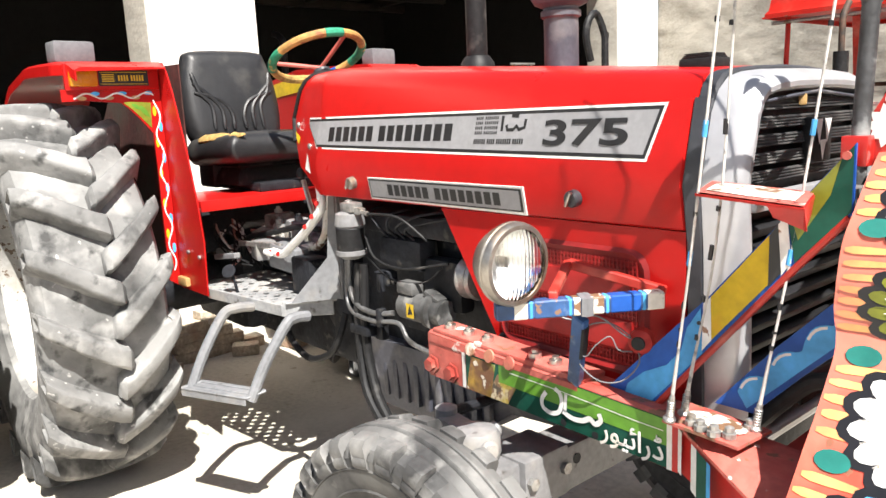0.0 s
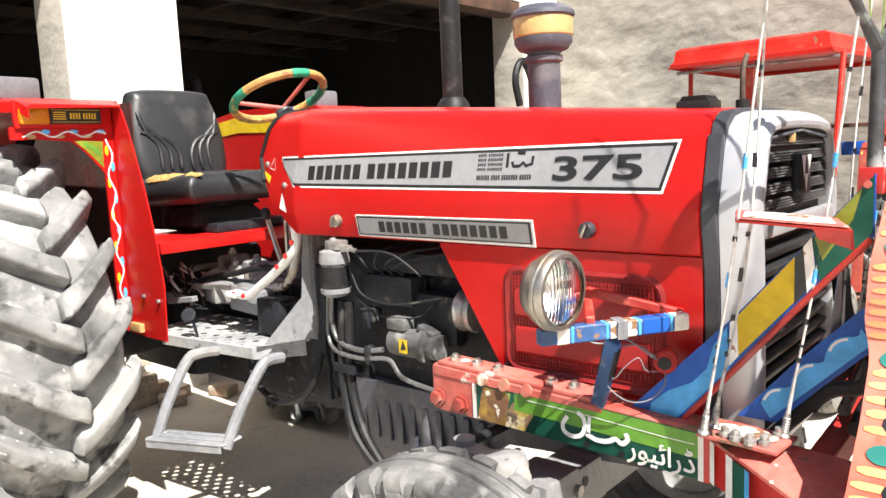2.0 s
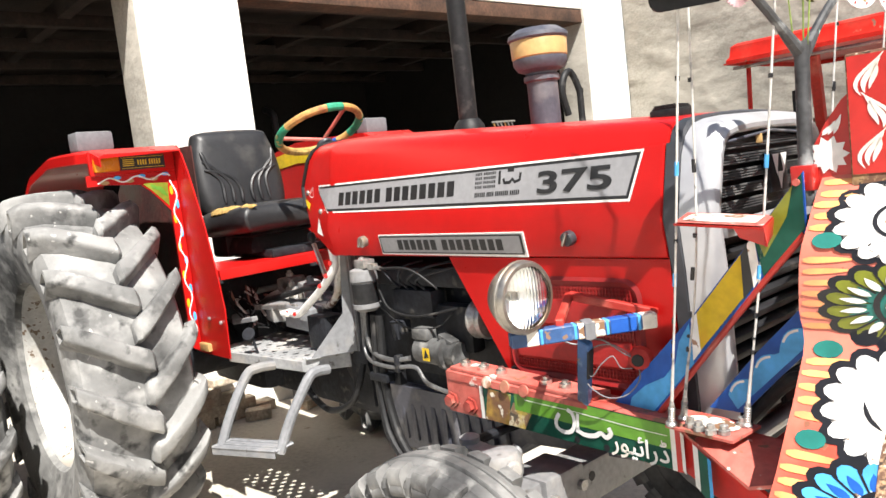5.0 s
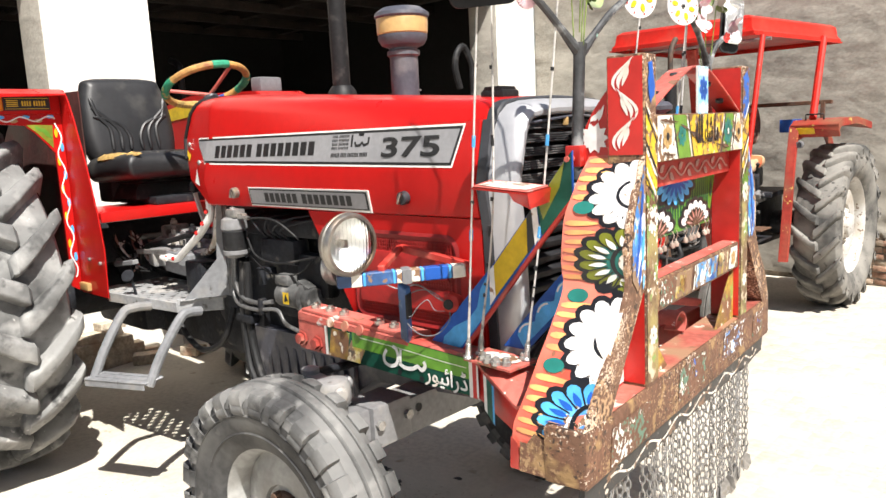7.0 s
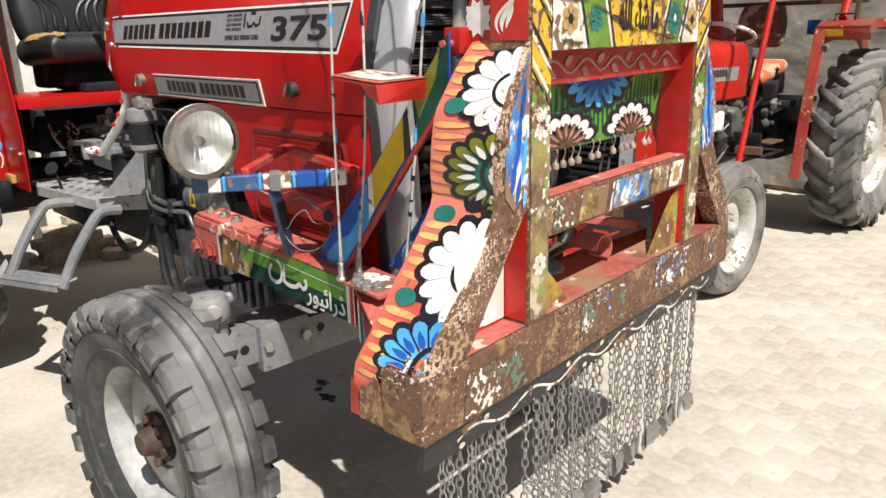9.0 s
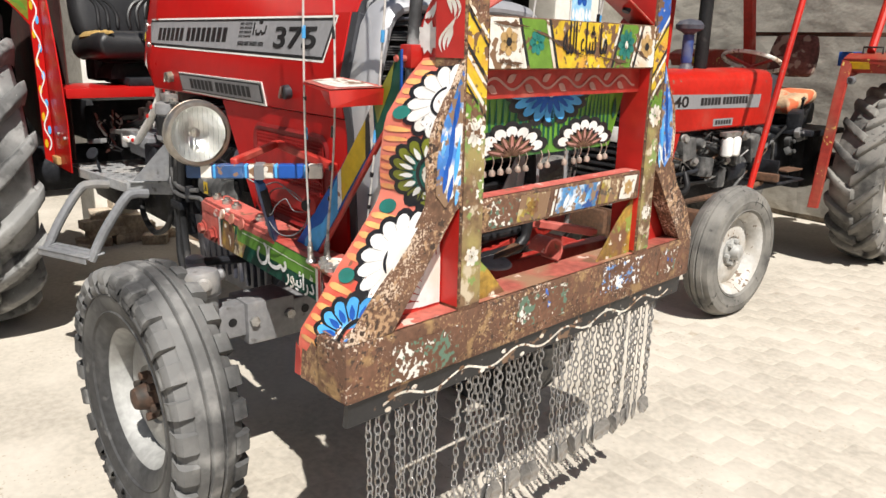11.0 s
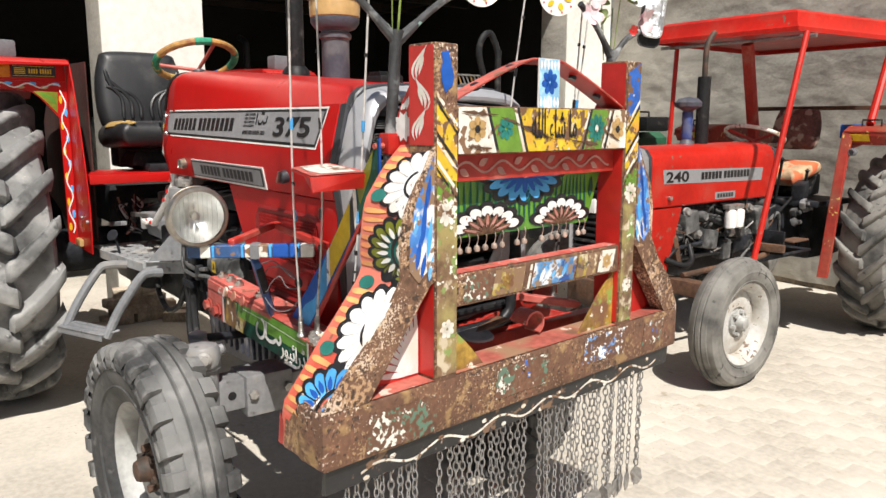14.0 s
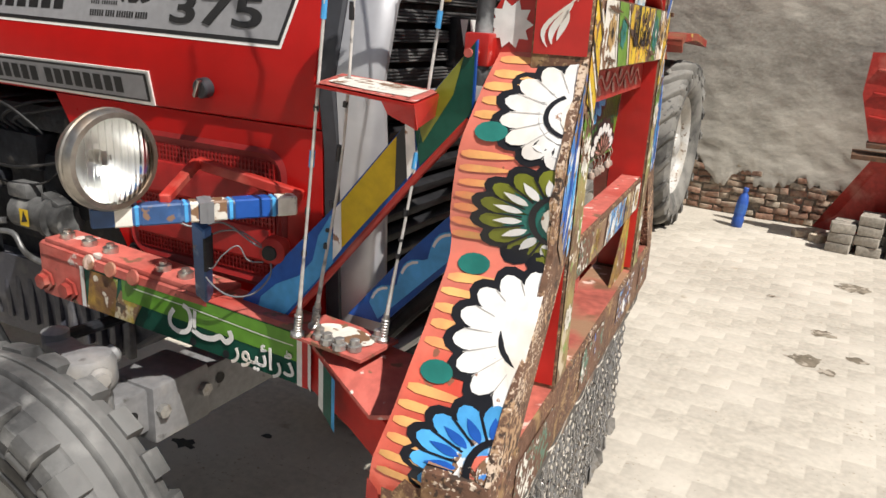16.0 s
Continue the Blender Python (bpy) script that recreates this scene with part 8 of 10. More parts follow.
tube(bm, [(-0.27, -0.28, 0.97), (-0.26, 0.0, 0.985), (-0.27, 0.14, 0.99), (-0.29, 0.17, 1.04), (-0.3, 0.17, 1.14)], 0.022, 12, 5)
part("hose_run", bm, "hose", TR, "black rubber hose in front of the radiator")
bm = B()
beam(bm, (-0.24, -0.3, 0.93), (-0.24, 0.2, 0.94), 0.012, 0.06)
part("cooler_bar", bm, "grille", TR)
bm = B()
plate(bm, [(-0.29, 0.02, 0.95), (-0.29, 0.13, 0.95), (-0.29, 0.19, 1.2), (-0.29, 0.16, 1.2)], (1, 0, 0), 0.004)
part("loose_plate", bm, "silver", TR)

# straps from rail to guard
def strap(name, upper, lower, y, label, mat):
    bm = B()
    plate(bm, [(x, y, z) for x, z in upper] + [(x, y, z) for x, z in lower[::-1]], (0, -1, 0), 0.005)
    return part(name, bm, mat, TR, label)
s1 = strap("brace_strap", [(-0.615, 0.866), (-0.36, 1.125), (-0.235, 1.27), (-0.11, 1.415)], [(-0.485, 0.872), (-0.37, 1.01), (-0.2, 1.205), (-0.11, 1.3)], -0.43, "diagonal strap painted blue, yellow and green", "p_blue")
ms = lambda x, z, h: Vector((x, -0.43 - h, z))
low_ = [(-0.492 + 0.121 * k / 6, 0.874 + 0.136 * k / 6) for k in range(7)]
crv_ = [(-0.555, 0.874), (-0.545, 0.905), (-0.505, 0.94), (-0.45, 0.968), (-0.418, 1.005), (-0.405, 1.055), (-0.376, 1.1)]
painted("wave", [[crv_[k], low_[k], low_[k + 1], crv_[k + 1]] for k in range(6)], ms, 0.002, "p_sky", s1, joined=True)
painted("yellow_field", [[(-0.355, 1.125), (-0.362, 1.03), (-0.245, 1.165), (-0.245, 1.255)]], ms, 0.002, "p_yellow", s1)
painted("white_edge", [[(-0.37, 1.11), (-0.355, 1.125), (-0.352, 1.04), (-0.372, 1.015)]], ms, 0.003, "p_white", s1)
painted("black_edge", [[(-0.245, 1.255), (-0.23, 1.275), (-0.222, 1.19), (-0.245, 1.16)]], ms, 0.003, "p_black", s1)
painted("white_edge", [[(-0.23, 1.275), (-0.215, 1.295), (-0.205, 1.21), (-0.222, 1.185)]], ms, 0.003, "p_white", s1)
painted("green_field", [[(-0.215, 1.29), (-0.112, 1.412), (-0.112, 1.305), (-0.2, 1.21)]], ms, 0.002, "p_dkgreen", s1)
painted("olive_field", [[(-0.21, 1.295), (-0.13, 1.39), (-0.145, 1.33), (-0.195, 1.25)]], ms, 0.003, "p_olive", s1)
bm = B()
tube(bm, [(-0.48, -0.428, 0.87), (-0.2, -0.428, 1.2), (-0.115, -0.428, 1.295)], 0.007, 8)
part("strap_edge", bm, "red_dull", s1)
s2 = strap("brace_strap", [(-0.37, 0.895), (-0.25, 1.035), (-0.115, 1.175)], [(-0.29, 0.895), (-0.2, 0.99), (-0.115, 1.075)], -0.385, "diagonal strap painted with blue waves", "p_blue")
ms2 = lambda x, z, h: Vector((x, -0.385 - h, z))
along_ = lambda t, k: (-0.3 + 0.185 * t - 0.03 * k, 0.9 + 0.185 * t + 0.045 * k)
edge_u = [(t / 24, 0.5 + 0.42 * abs(math.sin(t / 24 * 3 * math.pi + 0.5))) for t in range(25)]
painted("wave", [[along_(edge_u[i][0], 0.05), along_(edge_u[i + 1][0], 0.05), along_(edge_u[i + 1][0], edge_u[i + 1][1]), along_(edge_u[i][0], edge_u[i][1])] for i in range(24)], ms2, 0.002, "p_sky", s2, joined=True)
painted("crest", [q for i, q in enumerate(ribbon([along_(t, k - 0.1) for t, k in edge_u], 0.005)) if i % 8 in (1, 2, 3, 4)], ms2, 0.003, "p_white", s2)
bm = B()
tube(bm, [(-0.3, -0.36, 0.86), (-0.2, -0.36, 0.97), (-0.13, -0.38, 1.0), (-0.11, -0.4, 1.06)], 0.016, 10, 5)
part("hose_run", bm, "hose", TR)

# lower mounting plate, shelf and antenna rods
bm = B()
plate(bm, [(-0.415, -0.5, 0.882), (-0.25, -0.515, 0.882), (-0.24, -0.41, 0.884), (-0.42, -0.392, 0.884)], (0, 0, 1), 0.006)
lp = part("rod_plate", bm, "pink", TR, "red bolted plate carrying the rods")
painted("white_dab", [ellipse(-0.33, -0.45, 0.066 + 0.0, 0.034, -8, 18)], lambda a, b, h: Vector((a, b, 0.883 + h)), 0.003, "cream", lp)
for x, y in ((-0.36, -0.485), (-0.335, -0.495), (-0.305, -0.5), (-0.28, -0.49), (-0.27, -0.43)):
    bm = B()
    lathe(bm, [(0.013, 0), (0.013, 0.01), (0.009, 0.011), (0.009, 0.02), (0, 0.024)], (x, y, 0.883), seg=8)
    part("plate_bolt", bm, "steel", lp)
sh = [Vector(v) for v in ((-0.317, -0.556, 1.337), (-0.107, -0.612, 1.331), (-0.178, -0.41, 1.329), (-0.362, -0.425, 1.343))]
bm = B()
plate(bm, sh, (0, 0, 1), 0.004)
shf = part("rod_shelf", bm, "p_red", TR, "small red shelf that steadies the rods")
bm = B()
a_ = sh[0].lerp(sh[1], 0.68)
plate(bm, [a_, sh[1], sh[1] + Vector((0.002, 0.006, -0.034)), a_ + Vector((0.01, 0.006, -0.022))], (0.2, -1, 0), 0.003)
part("front_fold", bm, "p_red", shf)
bm = B()
plate(bm, [sh[1], sh[2], sh[2] + Vector((-0.004, -0.004, -0.036)), sh[1] + Vector((0.0, 0.004, -0.034))], (1, -0.6, 0), 0.003)
part("end_fold", bm, "p_red", shf)
shelf_map = lambda s, t, h: (sh[0].lerp(sh[1], s)).lerp(sh[3].lerp(sh[2], s), t) + Vector((0, 0, h))
painted("top_wash", [[(0.01, 0.02), (0.99, 0.02), (0.99, 0.98), (0.01, 0.98)]], shelf_map, 0.003, "pink", shf)
painted("white_wash", [[(0.08, 0.2), (0.5, 0.14), (0.9, 0.2), (0.92, 0.8), (0.5, 0.9), (0.1, 0.8)]], shelf_map, 0.0045, "cream", shf)
painted("rivet_hole", [ellipse(0.08 + 0.14 * i, 0.09, 0.022, 0.02) for i in range(7)], shelf_map, 0.0052, "p_black", shf)


def rod(base, mid, tip, seed):
    bm = B()
    base, mid, tip = Vector(base), Vector(mid), Vector(tip)
    tube(bm, [base + (mid - base) * 0.1, mid, tip], [0.0042, 0.0036, 0.0026], 8, 6)
    r = part("rod", bm, "rod_white", TR, "thin white whip rod with painted bands")
    bm = B()
    d = (mid - base)
    tube(bm, [base, base + d * 0.01, base + d * 0.02, base + d * 0.115], [0.013, 0.013, 0.008, 0.0055], 10)
    sb_ = part("spring_base", bm, "steel", r, "coiled steel rod base")
    for k in range(6):
        bm = B()
        lathe(bm, [(0.006, -0.002), (0.0085, 0.0), (0.006, 0.002)], base + d * (0.03 + 0.012 * k), d, 10)
        part("coil_turn", bm, "steel", sb_)
    for a, b, m in ((0.35, 0.37, "p_black"), (0.42, 0.43, "p_black"), (0.52, 0.545, "p_black"), (0.7, 0.76, "p_sky" if seed % 2 else "p_black"), (0.9, 0.92, "p_black"), (1.1, 1.13, "p_sky" if seed % 2 else "p_black"), (1.3, 1.31, "p_black")):
        f = lambda t: base + d * t if t <= 1 else mid + (tip - mid) * (t - 1)
        bm = B()
        tube(bm, [f(a), f(b)], 0.0046, 8)
        part("band", bm, m, r)


rod((-0.4, -0.498, 0.885), (-0.312, -0.553, 1.342), (-0.19, -0.6, 2.25), 1)
rod((-0.395, -0.455, 0.885), (-0.315, -0.47, 1.342), (-0.25, -0.52, 2.25), 2)
rod((-0.262, -0.43, 0.885), (-0.19, -0.43, 1.342), (-0.08, -0.44, 2.2), 1)
rod((-0.3, 0.33, 0.9), (-0.24, 0.36, 1.4), (-0.16, 0.4, 2.3), 1)
rod((-0.25, 0.3, 0.9), (-0.2, 0.31, 1.4), (-0.14, 0.32, 2.3), 2)
rod((-0.28, 0.1, 0.9), (-0.26, 0.12, 1.5), (-0.2, 0.2, 2.3), 2)

# head lamp on its painted arm
LC = Vector((-0.642, -0.682, 1.197))
LD = Vector((0.985, -0.06, -0.03)).normalized()
bm = B()
lathe(bm, [(0, -0.05704), (0.04005, -0.05152), (0.06052, -0.03864), (0.07298, -0.0184), (0.07743, 0), (0.08366, 0.00276), (0.0841, 0.0092), (0.0801, 0.01196), (0.08366, 0.01472), (0.08321, 0.02208), (0.07832, 0.02944), (0.07031, 0.03036)], LC, LD, 40)
hl = part("head_lamp", bm, "lamp_rim", TR, "round chrome head lamp with ribbed glass")
bm = B()
lathe(bm, [(0, -0.0414), (0.0267, -0.03864), (0.04895, -0.02576), (0.0623, -0.0046), (0.0712, 0.02024)], LC, LD, 40)
part("reflector", bm, "reflector", hl, "shiny reflector bowl")
bm = B()
lathe(bm, [(0, 0.03312), (0.0267, 0.0322), (0.0534, 0.02944), (0.07209, 0.02392)], LC, LD, 40)
gl = part("lens", bm, "lens", hl, "clear ribbed lamp glass")
gl.visible_shadow = False
lx = LD.cross(Vector((0, 0, 1))).normalized()
lz = lx.cross(LD)
for k in range(9):
    bm = B()
    t = -0.05 + 0.0125 * k
    hh = math.sqrt(max(0.0, 0.066 ** 2 - t * t))
    tube(bm, [LC + lx * t + lz * (hh * s) + LD * (0.0285 - 0.0037 * abs(s)) for s in (-1, -0.5, 0, 0.5, 1)], 0.0008, 5)
    part("lens_rib", bm, "lens", gl).visible_shadow = False
bm = B()
lathe(bm, [(0, -0.0184), (0.01246, -0.0138), (0.01246, 0.0092), (0, 0.01288)], LC, LD, 12)
part("bulb", bm, "chrome", hl)
AA, AB = Vector((-0.668, -0.7, 1.098)), Vector((-0.472, -0.415, 1.1))
bm = B()
beam(bm, AA, AB, 0.03, 0.034)
la = part("lamp_arm", bm, "lamp_blue", TR, "lamp arm banded blue and white")
for t0, t1, m in ((0.1, 0.19, "cream"), (0.19, 0.22, "p_sky"), (0.22, 0.42, "lamp_blue"), (0.42, 0.45, "p_sky"), (0.45, 0.5, "cream"), (0.55, 0.64, "cream"), (0.64, 0.67, "p_sky"), (0.67, 0.86, "p_blue"), (0.86, 0.89, "p_sky"), (0.89, 1.0, "cream")):
    bm = B()
    beam(bm, AA + (AB - AA) * t0, AA + (AB - AA) * t1, 0.032, 0.036)
    part("band", bm, m, la)
bm = B()
beam(bm, (-0.6, -0.605, 1.122), (-0.715, -0.42, 1.145), 0.02, 0.018)
br = part("lamp_bracket", bm, "red_dull", TR, "red folded lamp bracket")
bm = B()
beam(bm, (-0.715, -0.42, 1.145), (-0.5, -0.36, 1.1), 0.02, 0.022)
part("side_fold", bm, "red_dull", br)
bm = B()
beam(bm, (-0.578, -0.545, 1.07), (-0.665, -0.462, 0.885), 0.034, 0.02, up=(0, 1, 0))
bp = part("bracket_post", bm, "lamp_blue", TR, "blue and black bracket post")
bm = B()
beam(bm, (-0.585, -0.537, 1.055), (-0.625, -0.499, 0.97), 0.036, 0.022, up=(0, 1, 0))
part("tape_wrap", bm, "hose", bp, "black tape wound round the post")
bm = B()
tube(bm, [(-0.63, -0.5, 0.985), (-0.6, -0.5, 1.035), (-0.56, -0.475, 1.045), (-0.53, -0.45, 1.02), (-0.515, -0.44, 1.0)], 0.0017, 6, 6)
tube(bm, [(-0.63, -0.505, 0.975), (-0.61, -0.5, 0.94), (-0.57, -0.49, 0.918), (-0.53, -0.47, 0.925), (-0.505, -0.45, 0.96), (-0.512, -0.44, 0.995)], 0.0017, 6, 6)
tube(bm, [(-0.625, -0.505, 0.985), (-0.6, -0.505, 0.97), (-0.575, -0.5, 1.0), (-0.55, -0.485, 1.02), (-0.54, -0.47, 0.99), (-0.52, -0.45, 0.985)], 0.0014, 6, 6)
part("cable", bm, "plastic_grey", TR)
bm = B()
tube(bm, [(-0.7, -0.6, 1.12), (-0.64, -0.52, 1.05), (-0.58, -0.49, 1.06), (-0.53, -0.46, 1.02), (-0.515, -0.43, 1.005)], 0.002, 6, 6)
part("cable", bm, "plastic_grey", TR)
bm = B()
lathe(bm, [(0, 0.03), (0.016, 0.03), (0.026, 0.02), (0.028, 0.0), (0.016, -0.01), (0.016, -0.03)], (-0.515, -0.42, 1.005), (0.3, -1, 0), 18)
hn = part("horn", bm, "red_dull", TR, "small red horn with wires")
bm = B()
lathe(bm, [(0, 0.034), (0.014, 0.034), (0.016, 0.028)], (-0.515, -0.42, 1.005), (0.3, -1, 0), 12)
part("horn_mouth", bm, "hose", hn)
bm = B()
for k in range(3):
    lathe(bm, [(0.026 + 0.001 * k, -0.006), (0.027, 0.0), (0.026, 0.006)], AA + (AB - AA) * (0.515 + 0.018 * k), AB - AA, 4)
part("tape", bm, "plastic_grey", la)

# ---- the smaller tractor ----
M240 = pose(-1.5, 3.37, 0, 0, 0, -90)
XF[0] = M240
T2 = thing("tractor", (0, 0, 0), "smaller orange-red farm tractor under a red sun canopy", "tractor", "parked tractors")


def hood2(x, s=0.0):
    zt = 1.315 - 0.03 * x * 0.3
    hp = [(0.24 - s, 0.965 + s), (0.252 - s, 0.975 + s), (0.252 - s, 1.2), (0.246 - s, 1.255), (0.225 - s, zt - 0.02 - s), (0.19 - s, zt - 0.004 - s), (0.08, zt + 0.004 - s), (0, zt + 0.006 - s)]
    return [Vector((x, y, z)) for y, z in hp] + [Vector((x, -y, z)) for y, z in hp[-2::-1]]


bm = B()
loft(bm, [hood2(-0.03, 0.006), hood2(-0.02), hood2(0.4), hood2(0.9), hood2(1.262), hood2(1.266, 0.006)])
h2 = part("bonnet", bm, "orange_red", T2, "orange-red bonnet with a grey decal")
ms2_ = lambda x, z, h: Vector((x, 0.252 + h, z))
mirror_map = lambda a, b, h: ms2_(1.2 - a, b, h)
painted("decal", [[(0.03, 1.185), (1.09, 1.165), (1.075, 1.083), (0.045, 1.103)]], lambda a, b, h: ms2_(1.2 - a, b + 0.0, h), 0.002, "decal", h2, "grey bonnet decal")
painted("letter_bar", bars(0.4, 0.93, 1.114, 1.158, [6, 8], 0.22, 0.5), mirror_map, 0.003, "ink", h2)
lettering("decal_number", "240", frame_at((1.03, 0.2555, 1.137), (-1, 0, 0), (0, 0, 1)), 0.084, "ink", h2, 1.75, bold=0.0016)
painted("small_plate", [[(0.56, 0.985), (0.78, 0.985), (0.78, 1.03), (0.56, 1.03)]], mirror_map, 0.002, "decal", h2)
painted("letter_bar", bars(0.58, 0.76, 0.995, 1.02, [6], 0.26), mirror_map, 0.003, "ink", h2)
bm = B()
lathe(bm, [(0.012, 0), (0.012, 0.02), (0, 0.022)], (1.1, 0.252, 1.02), (0, 1, 0), 12)
part("latch", bm, "steel", T2)
bm = B()
plate(bm, [(1.29, 0.245, 0.96), (0.96, 0.245, 0.96), (1.08, 0.245, 0.58), (1.12, 0.245, 0.54), (1.29, 0.245, 0.54)], (0, 1, 0), 0.02)
part("flank_panel", bm, "orange_red", T2, "orange-red flank panel")
bm = B()
plate(bm, [(1.29, -0.245, 0.96), (0.96, -0.245, 0.96), (1.08, -0.245, 0.58), (1.12, -0.245, 0.54), (1.29, -0.245, 0.54)], (0, -1, 0), 0.02)
part("flank_panel", bm, "orange_red", T2, "orange-red flank panel")


def nose2(x, s):
    hp = [(0.25 - s, 0.55 + s), (0.256 - s, 0.8), (0.256 - s, 1.2), (0.25 - s, 1.26 - s), (0.22 - s, 1.302 - s), (0.18 - s * 0.6, 1.312 - s), (0, 1.316 - s)]
    return [Vector((x, y, z)) for y, z in hp] + [Vector((x, -y, z)) for y, z in hp[-2::-1]]


bm = B()
loft(bm, [nose2(1.3, 0.004), nose2(1.302, 0.0), nose2(1.36, 0.003), nose2(1.395, 0.012), nose2(1.4, 0.022), nose2(1.39, 0.03), nose2(1.35, 0.032)], cap=False)
part("nose_cowl", bm, "silver_worn", T2, "worn silver nose surround")
bm = B()
loft(bm, [nose2(1.266, 0.006), nose2(1.27, 0.002), nose2(1.296, 0.002), nose2(1.3, 0.006)])
part("nose_band", bm, "charcoal", T2, "dark band behind the nose")
bm = B()
fan(bm, nose2(1.352, 0.03))
g2 = part("grille", bm, "grille", T2, "black slatted grille")
for i in range(17):
    z = 0.64 + i * 0.037
    if 0.9 < z < 1.03:
        continue
    bm = B()
    box(bm, (1.37, 0, z), (0.024, 0.44, 0.018), (0, -22, 0), 0.003)
    part("slat", bm, "grille", g2)
for sgn in (-1, 1):
    bm = B()
    box(bm, (1.38, sgn * 0.115, 0.965), (0.02, 0.13, 0.085), bevel=0.008)
    hd = part("head_lamp", bm, "white", g2, "rectangular head lamp")
bm = B()
tube(bm, [(0.44, 0.0, 1.29), (0.44, 0.0, 1.74)], 0.042, 16)
part("exhaust_pipe", bm, "hose", T2, "black exhaust muffler")
bm = B()
tube(bm, [(0.44, 0, 1.72), (0.44, 0, 1.84), (0.435, 0, 1.92), (0.41, 0, 1.97), (0.36, 0, 2.02)], 0.018, 12, 5)
part("exhaust_tip", bm, "hub_rust", T2, "bent sooty exhaust tip")
bm = B()
lathe(bm, [(0.05, 0.0), (0.04, 0.03), (0.029, 0.05), (0.029, 0.22), (0.036, 0.225), (0.05, 0.235), (0.082, 0.25), (0.085, 0.275), (0.06, 0.3), (0, 0.312)], (0.6, 0.0, 1.3), seg=24)
part("pre_cleaner", bm, "slate", T2, "dark air pre-cleaner with a domed cap")
bm = B()
lathe(bm, [(0.033, 0.05), (0.036, 0.075), (0.033, 0.1), (0.036, 0.125), (0.033, 0.15), (0.036, 0.175), (0.033, 0.2), (0.035, 0.215)], (0.6, 0, 1.3), seg=16)
part("blue_sleeve", bm, "sleeve_blue", T2)
# engine and running gear
bm = B()
box(bm, (0.6, 0, 0.78), (0.85, 0.3, 0.34), bevel=0.02)
part("engine_block", bm, "engine", T2, "grimy grey engine block")
bm = B()
box(bm, (0.7, 0, 0.57), (1.1, 0.26, 0.16), bevel=0.03)
part("sump", bm, "engine", T2)
bm = B()
box(bm, (-0.2, 0, 0.68), (0.9, 0.32, 0.4), bevel=0.05)
part("gearbox", bm, "engine", T2)
bm = B()
box(bm, (-0.95, 0, 0.66), (0.5, 0.42, 0.42), bevel=0.06)
tube(bm, [(-0.98, -0.6, 0.62), (-0.98, 0.6, 0.62)], 0.1, 14)
part("rear_axle", bm, "engine", T2, "grimy rear axle casing")
for nm_, c_, s_, r_, m_ in (("alternator", (0.86, 0.2, 0.86), (0.14, 0.12, 0.13), (0, 10, 0), "pump_grey"), ("fuel_pump", (0.66, 0.21, 0.74), (0.16, 0.1, 0.12), (0, -8, 0), "pump_grey"), ("starter", (0.28, 0.2, 0.68), (0.22, 0.1, 0.1), (0, 4, 0), "engine"),
                            ("oil_filter", (0.48, 0.22, 0.66), (0.09, 0.09, 0.13), (0, 0, 0), "pump_grey"), ("side_cover", (0.55, 0.16, 0.82), (0.36, 0.04, 0.2), (0, 0, 0), "pump_grey"), ("steering_box", (0.08, 0.2, 0.82), (0.16, 0.12, 0.18), (0, 12, 0), "pump_grey"),
                            ("bracket", (0.98, 0.2, 0.7), (0.05, 0.1, 0.2), (0, 20, 0), "rust_plain"), ("cover_plate", (0.36, 0.19, 0.86), (0.14, 0.05, 0.12), (0, -10, 0), "engine"), ("sump_flange", (0.62, 0.16, 0.63), (0.8, 0.06, 0.03), (0, 0, 0), "pump_grey")):
    bm = B()
    box(bm, c_, s_, r_, 0.02)
    part(nm_, bm, m_, T2)
for x, z in ((0.9, 0.92), (0.78, 0.78), (0.42, 0.76), (0.22, 0.9)):
    bm = B()
    lathe(bm, [(0, 0.05), (0.018, 0.05), (0.02, 0.04), (0.03, 0.03), (0.03, 0.0)], (x, 0.22, z), (0.3, 1, 0.2), 12)
    part("engine_plug", bm, "steel", T2)
for x, z, r, d in ((0.72, 0.88, 0.035, 0.07), (0.6, 0.72, 0.04, 0.06), (0.34, 0.76, 0.045, 0.09), (0.2, 0.72, 0.05, 0.05), (0.93, 0.8, 0.05, 0.04), (0.05, 0.92, 0.03, 0.08)):
    bm = B()
    lathe(bm, [(0, d), (r * 0.7, d), (r, d * 0.7), (r, d * 0.3), (r * 1.2, d * 0.25), (r * 1.2, 0)], (x, 0.19, z), (0.1, 1, 0.1), 14)
    part("pump_housing", bm, "pump_grey", T2)
bm = B()
tube(bm, [(1.1, 0.24, 0.66), (1.0, 0.3, 0.62), (0.9, 0.29, 0.64), (0.86, 0.24, 0.72)], 0.018, 12, 5)
part("radiator_hose", bm, "hose", T2, "black lower radiator hose")
for x in (0.53, 0.44):
    bm = B()
    lathe(bm, [(0, 0.05), (0.02, 0.05), (0.034, 0.04), (0.036, 0.03), (0.036, -0.06), (0.025, -0.07), (0, -0.07)], (x, 0.3, 0.87), seg=18)
    part("fuel_filter", bm, "white", T2, "white fuel filter canister")
bm = B()
box(bm, (0.485, 0.29, 0.935), (0.17, 0.05, 0.03), bevel=0.006)
part("filter_head", bm, "steel", T2)
random.seed(21)
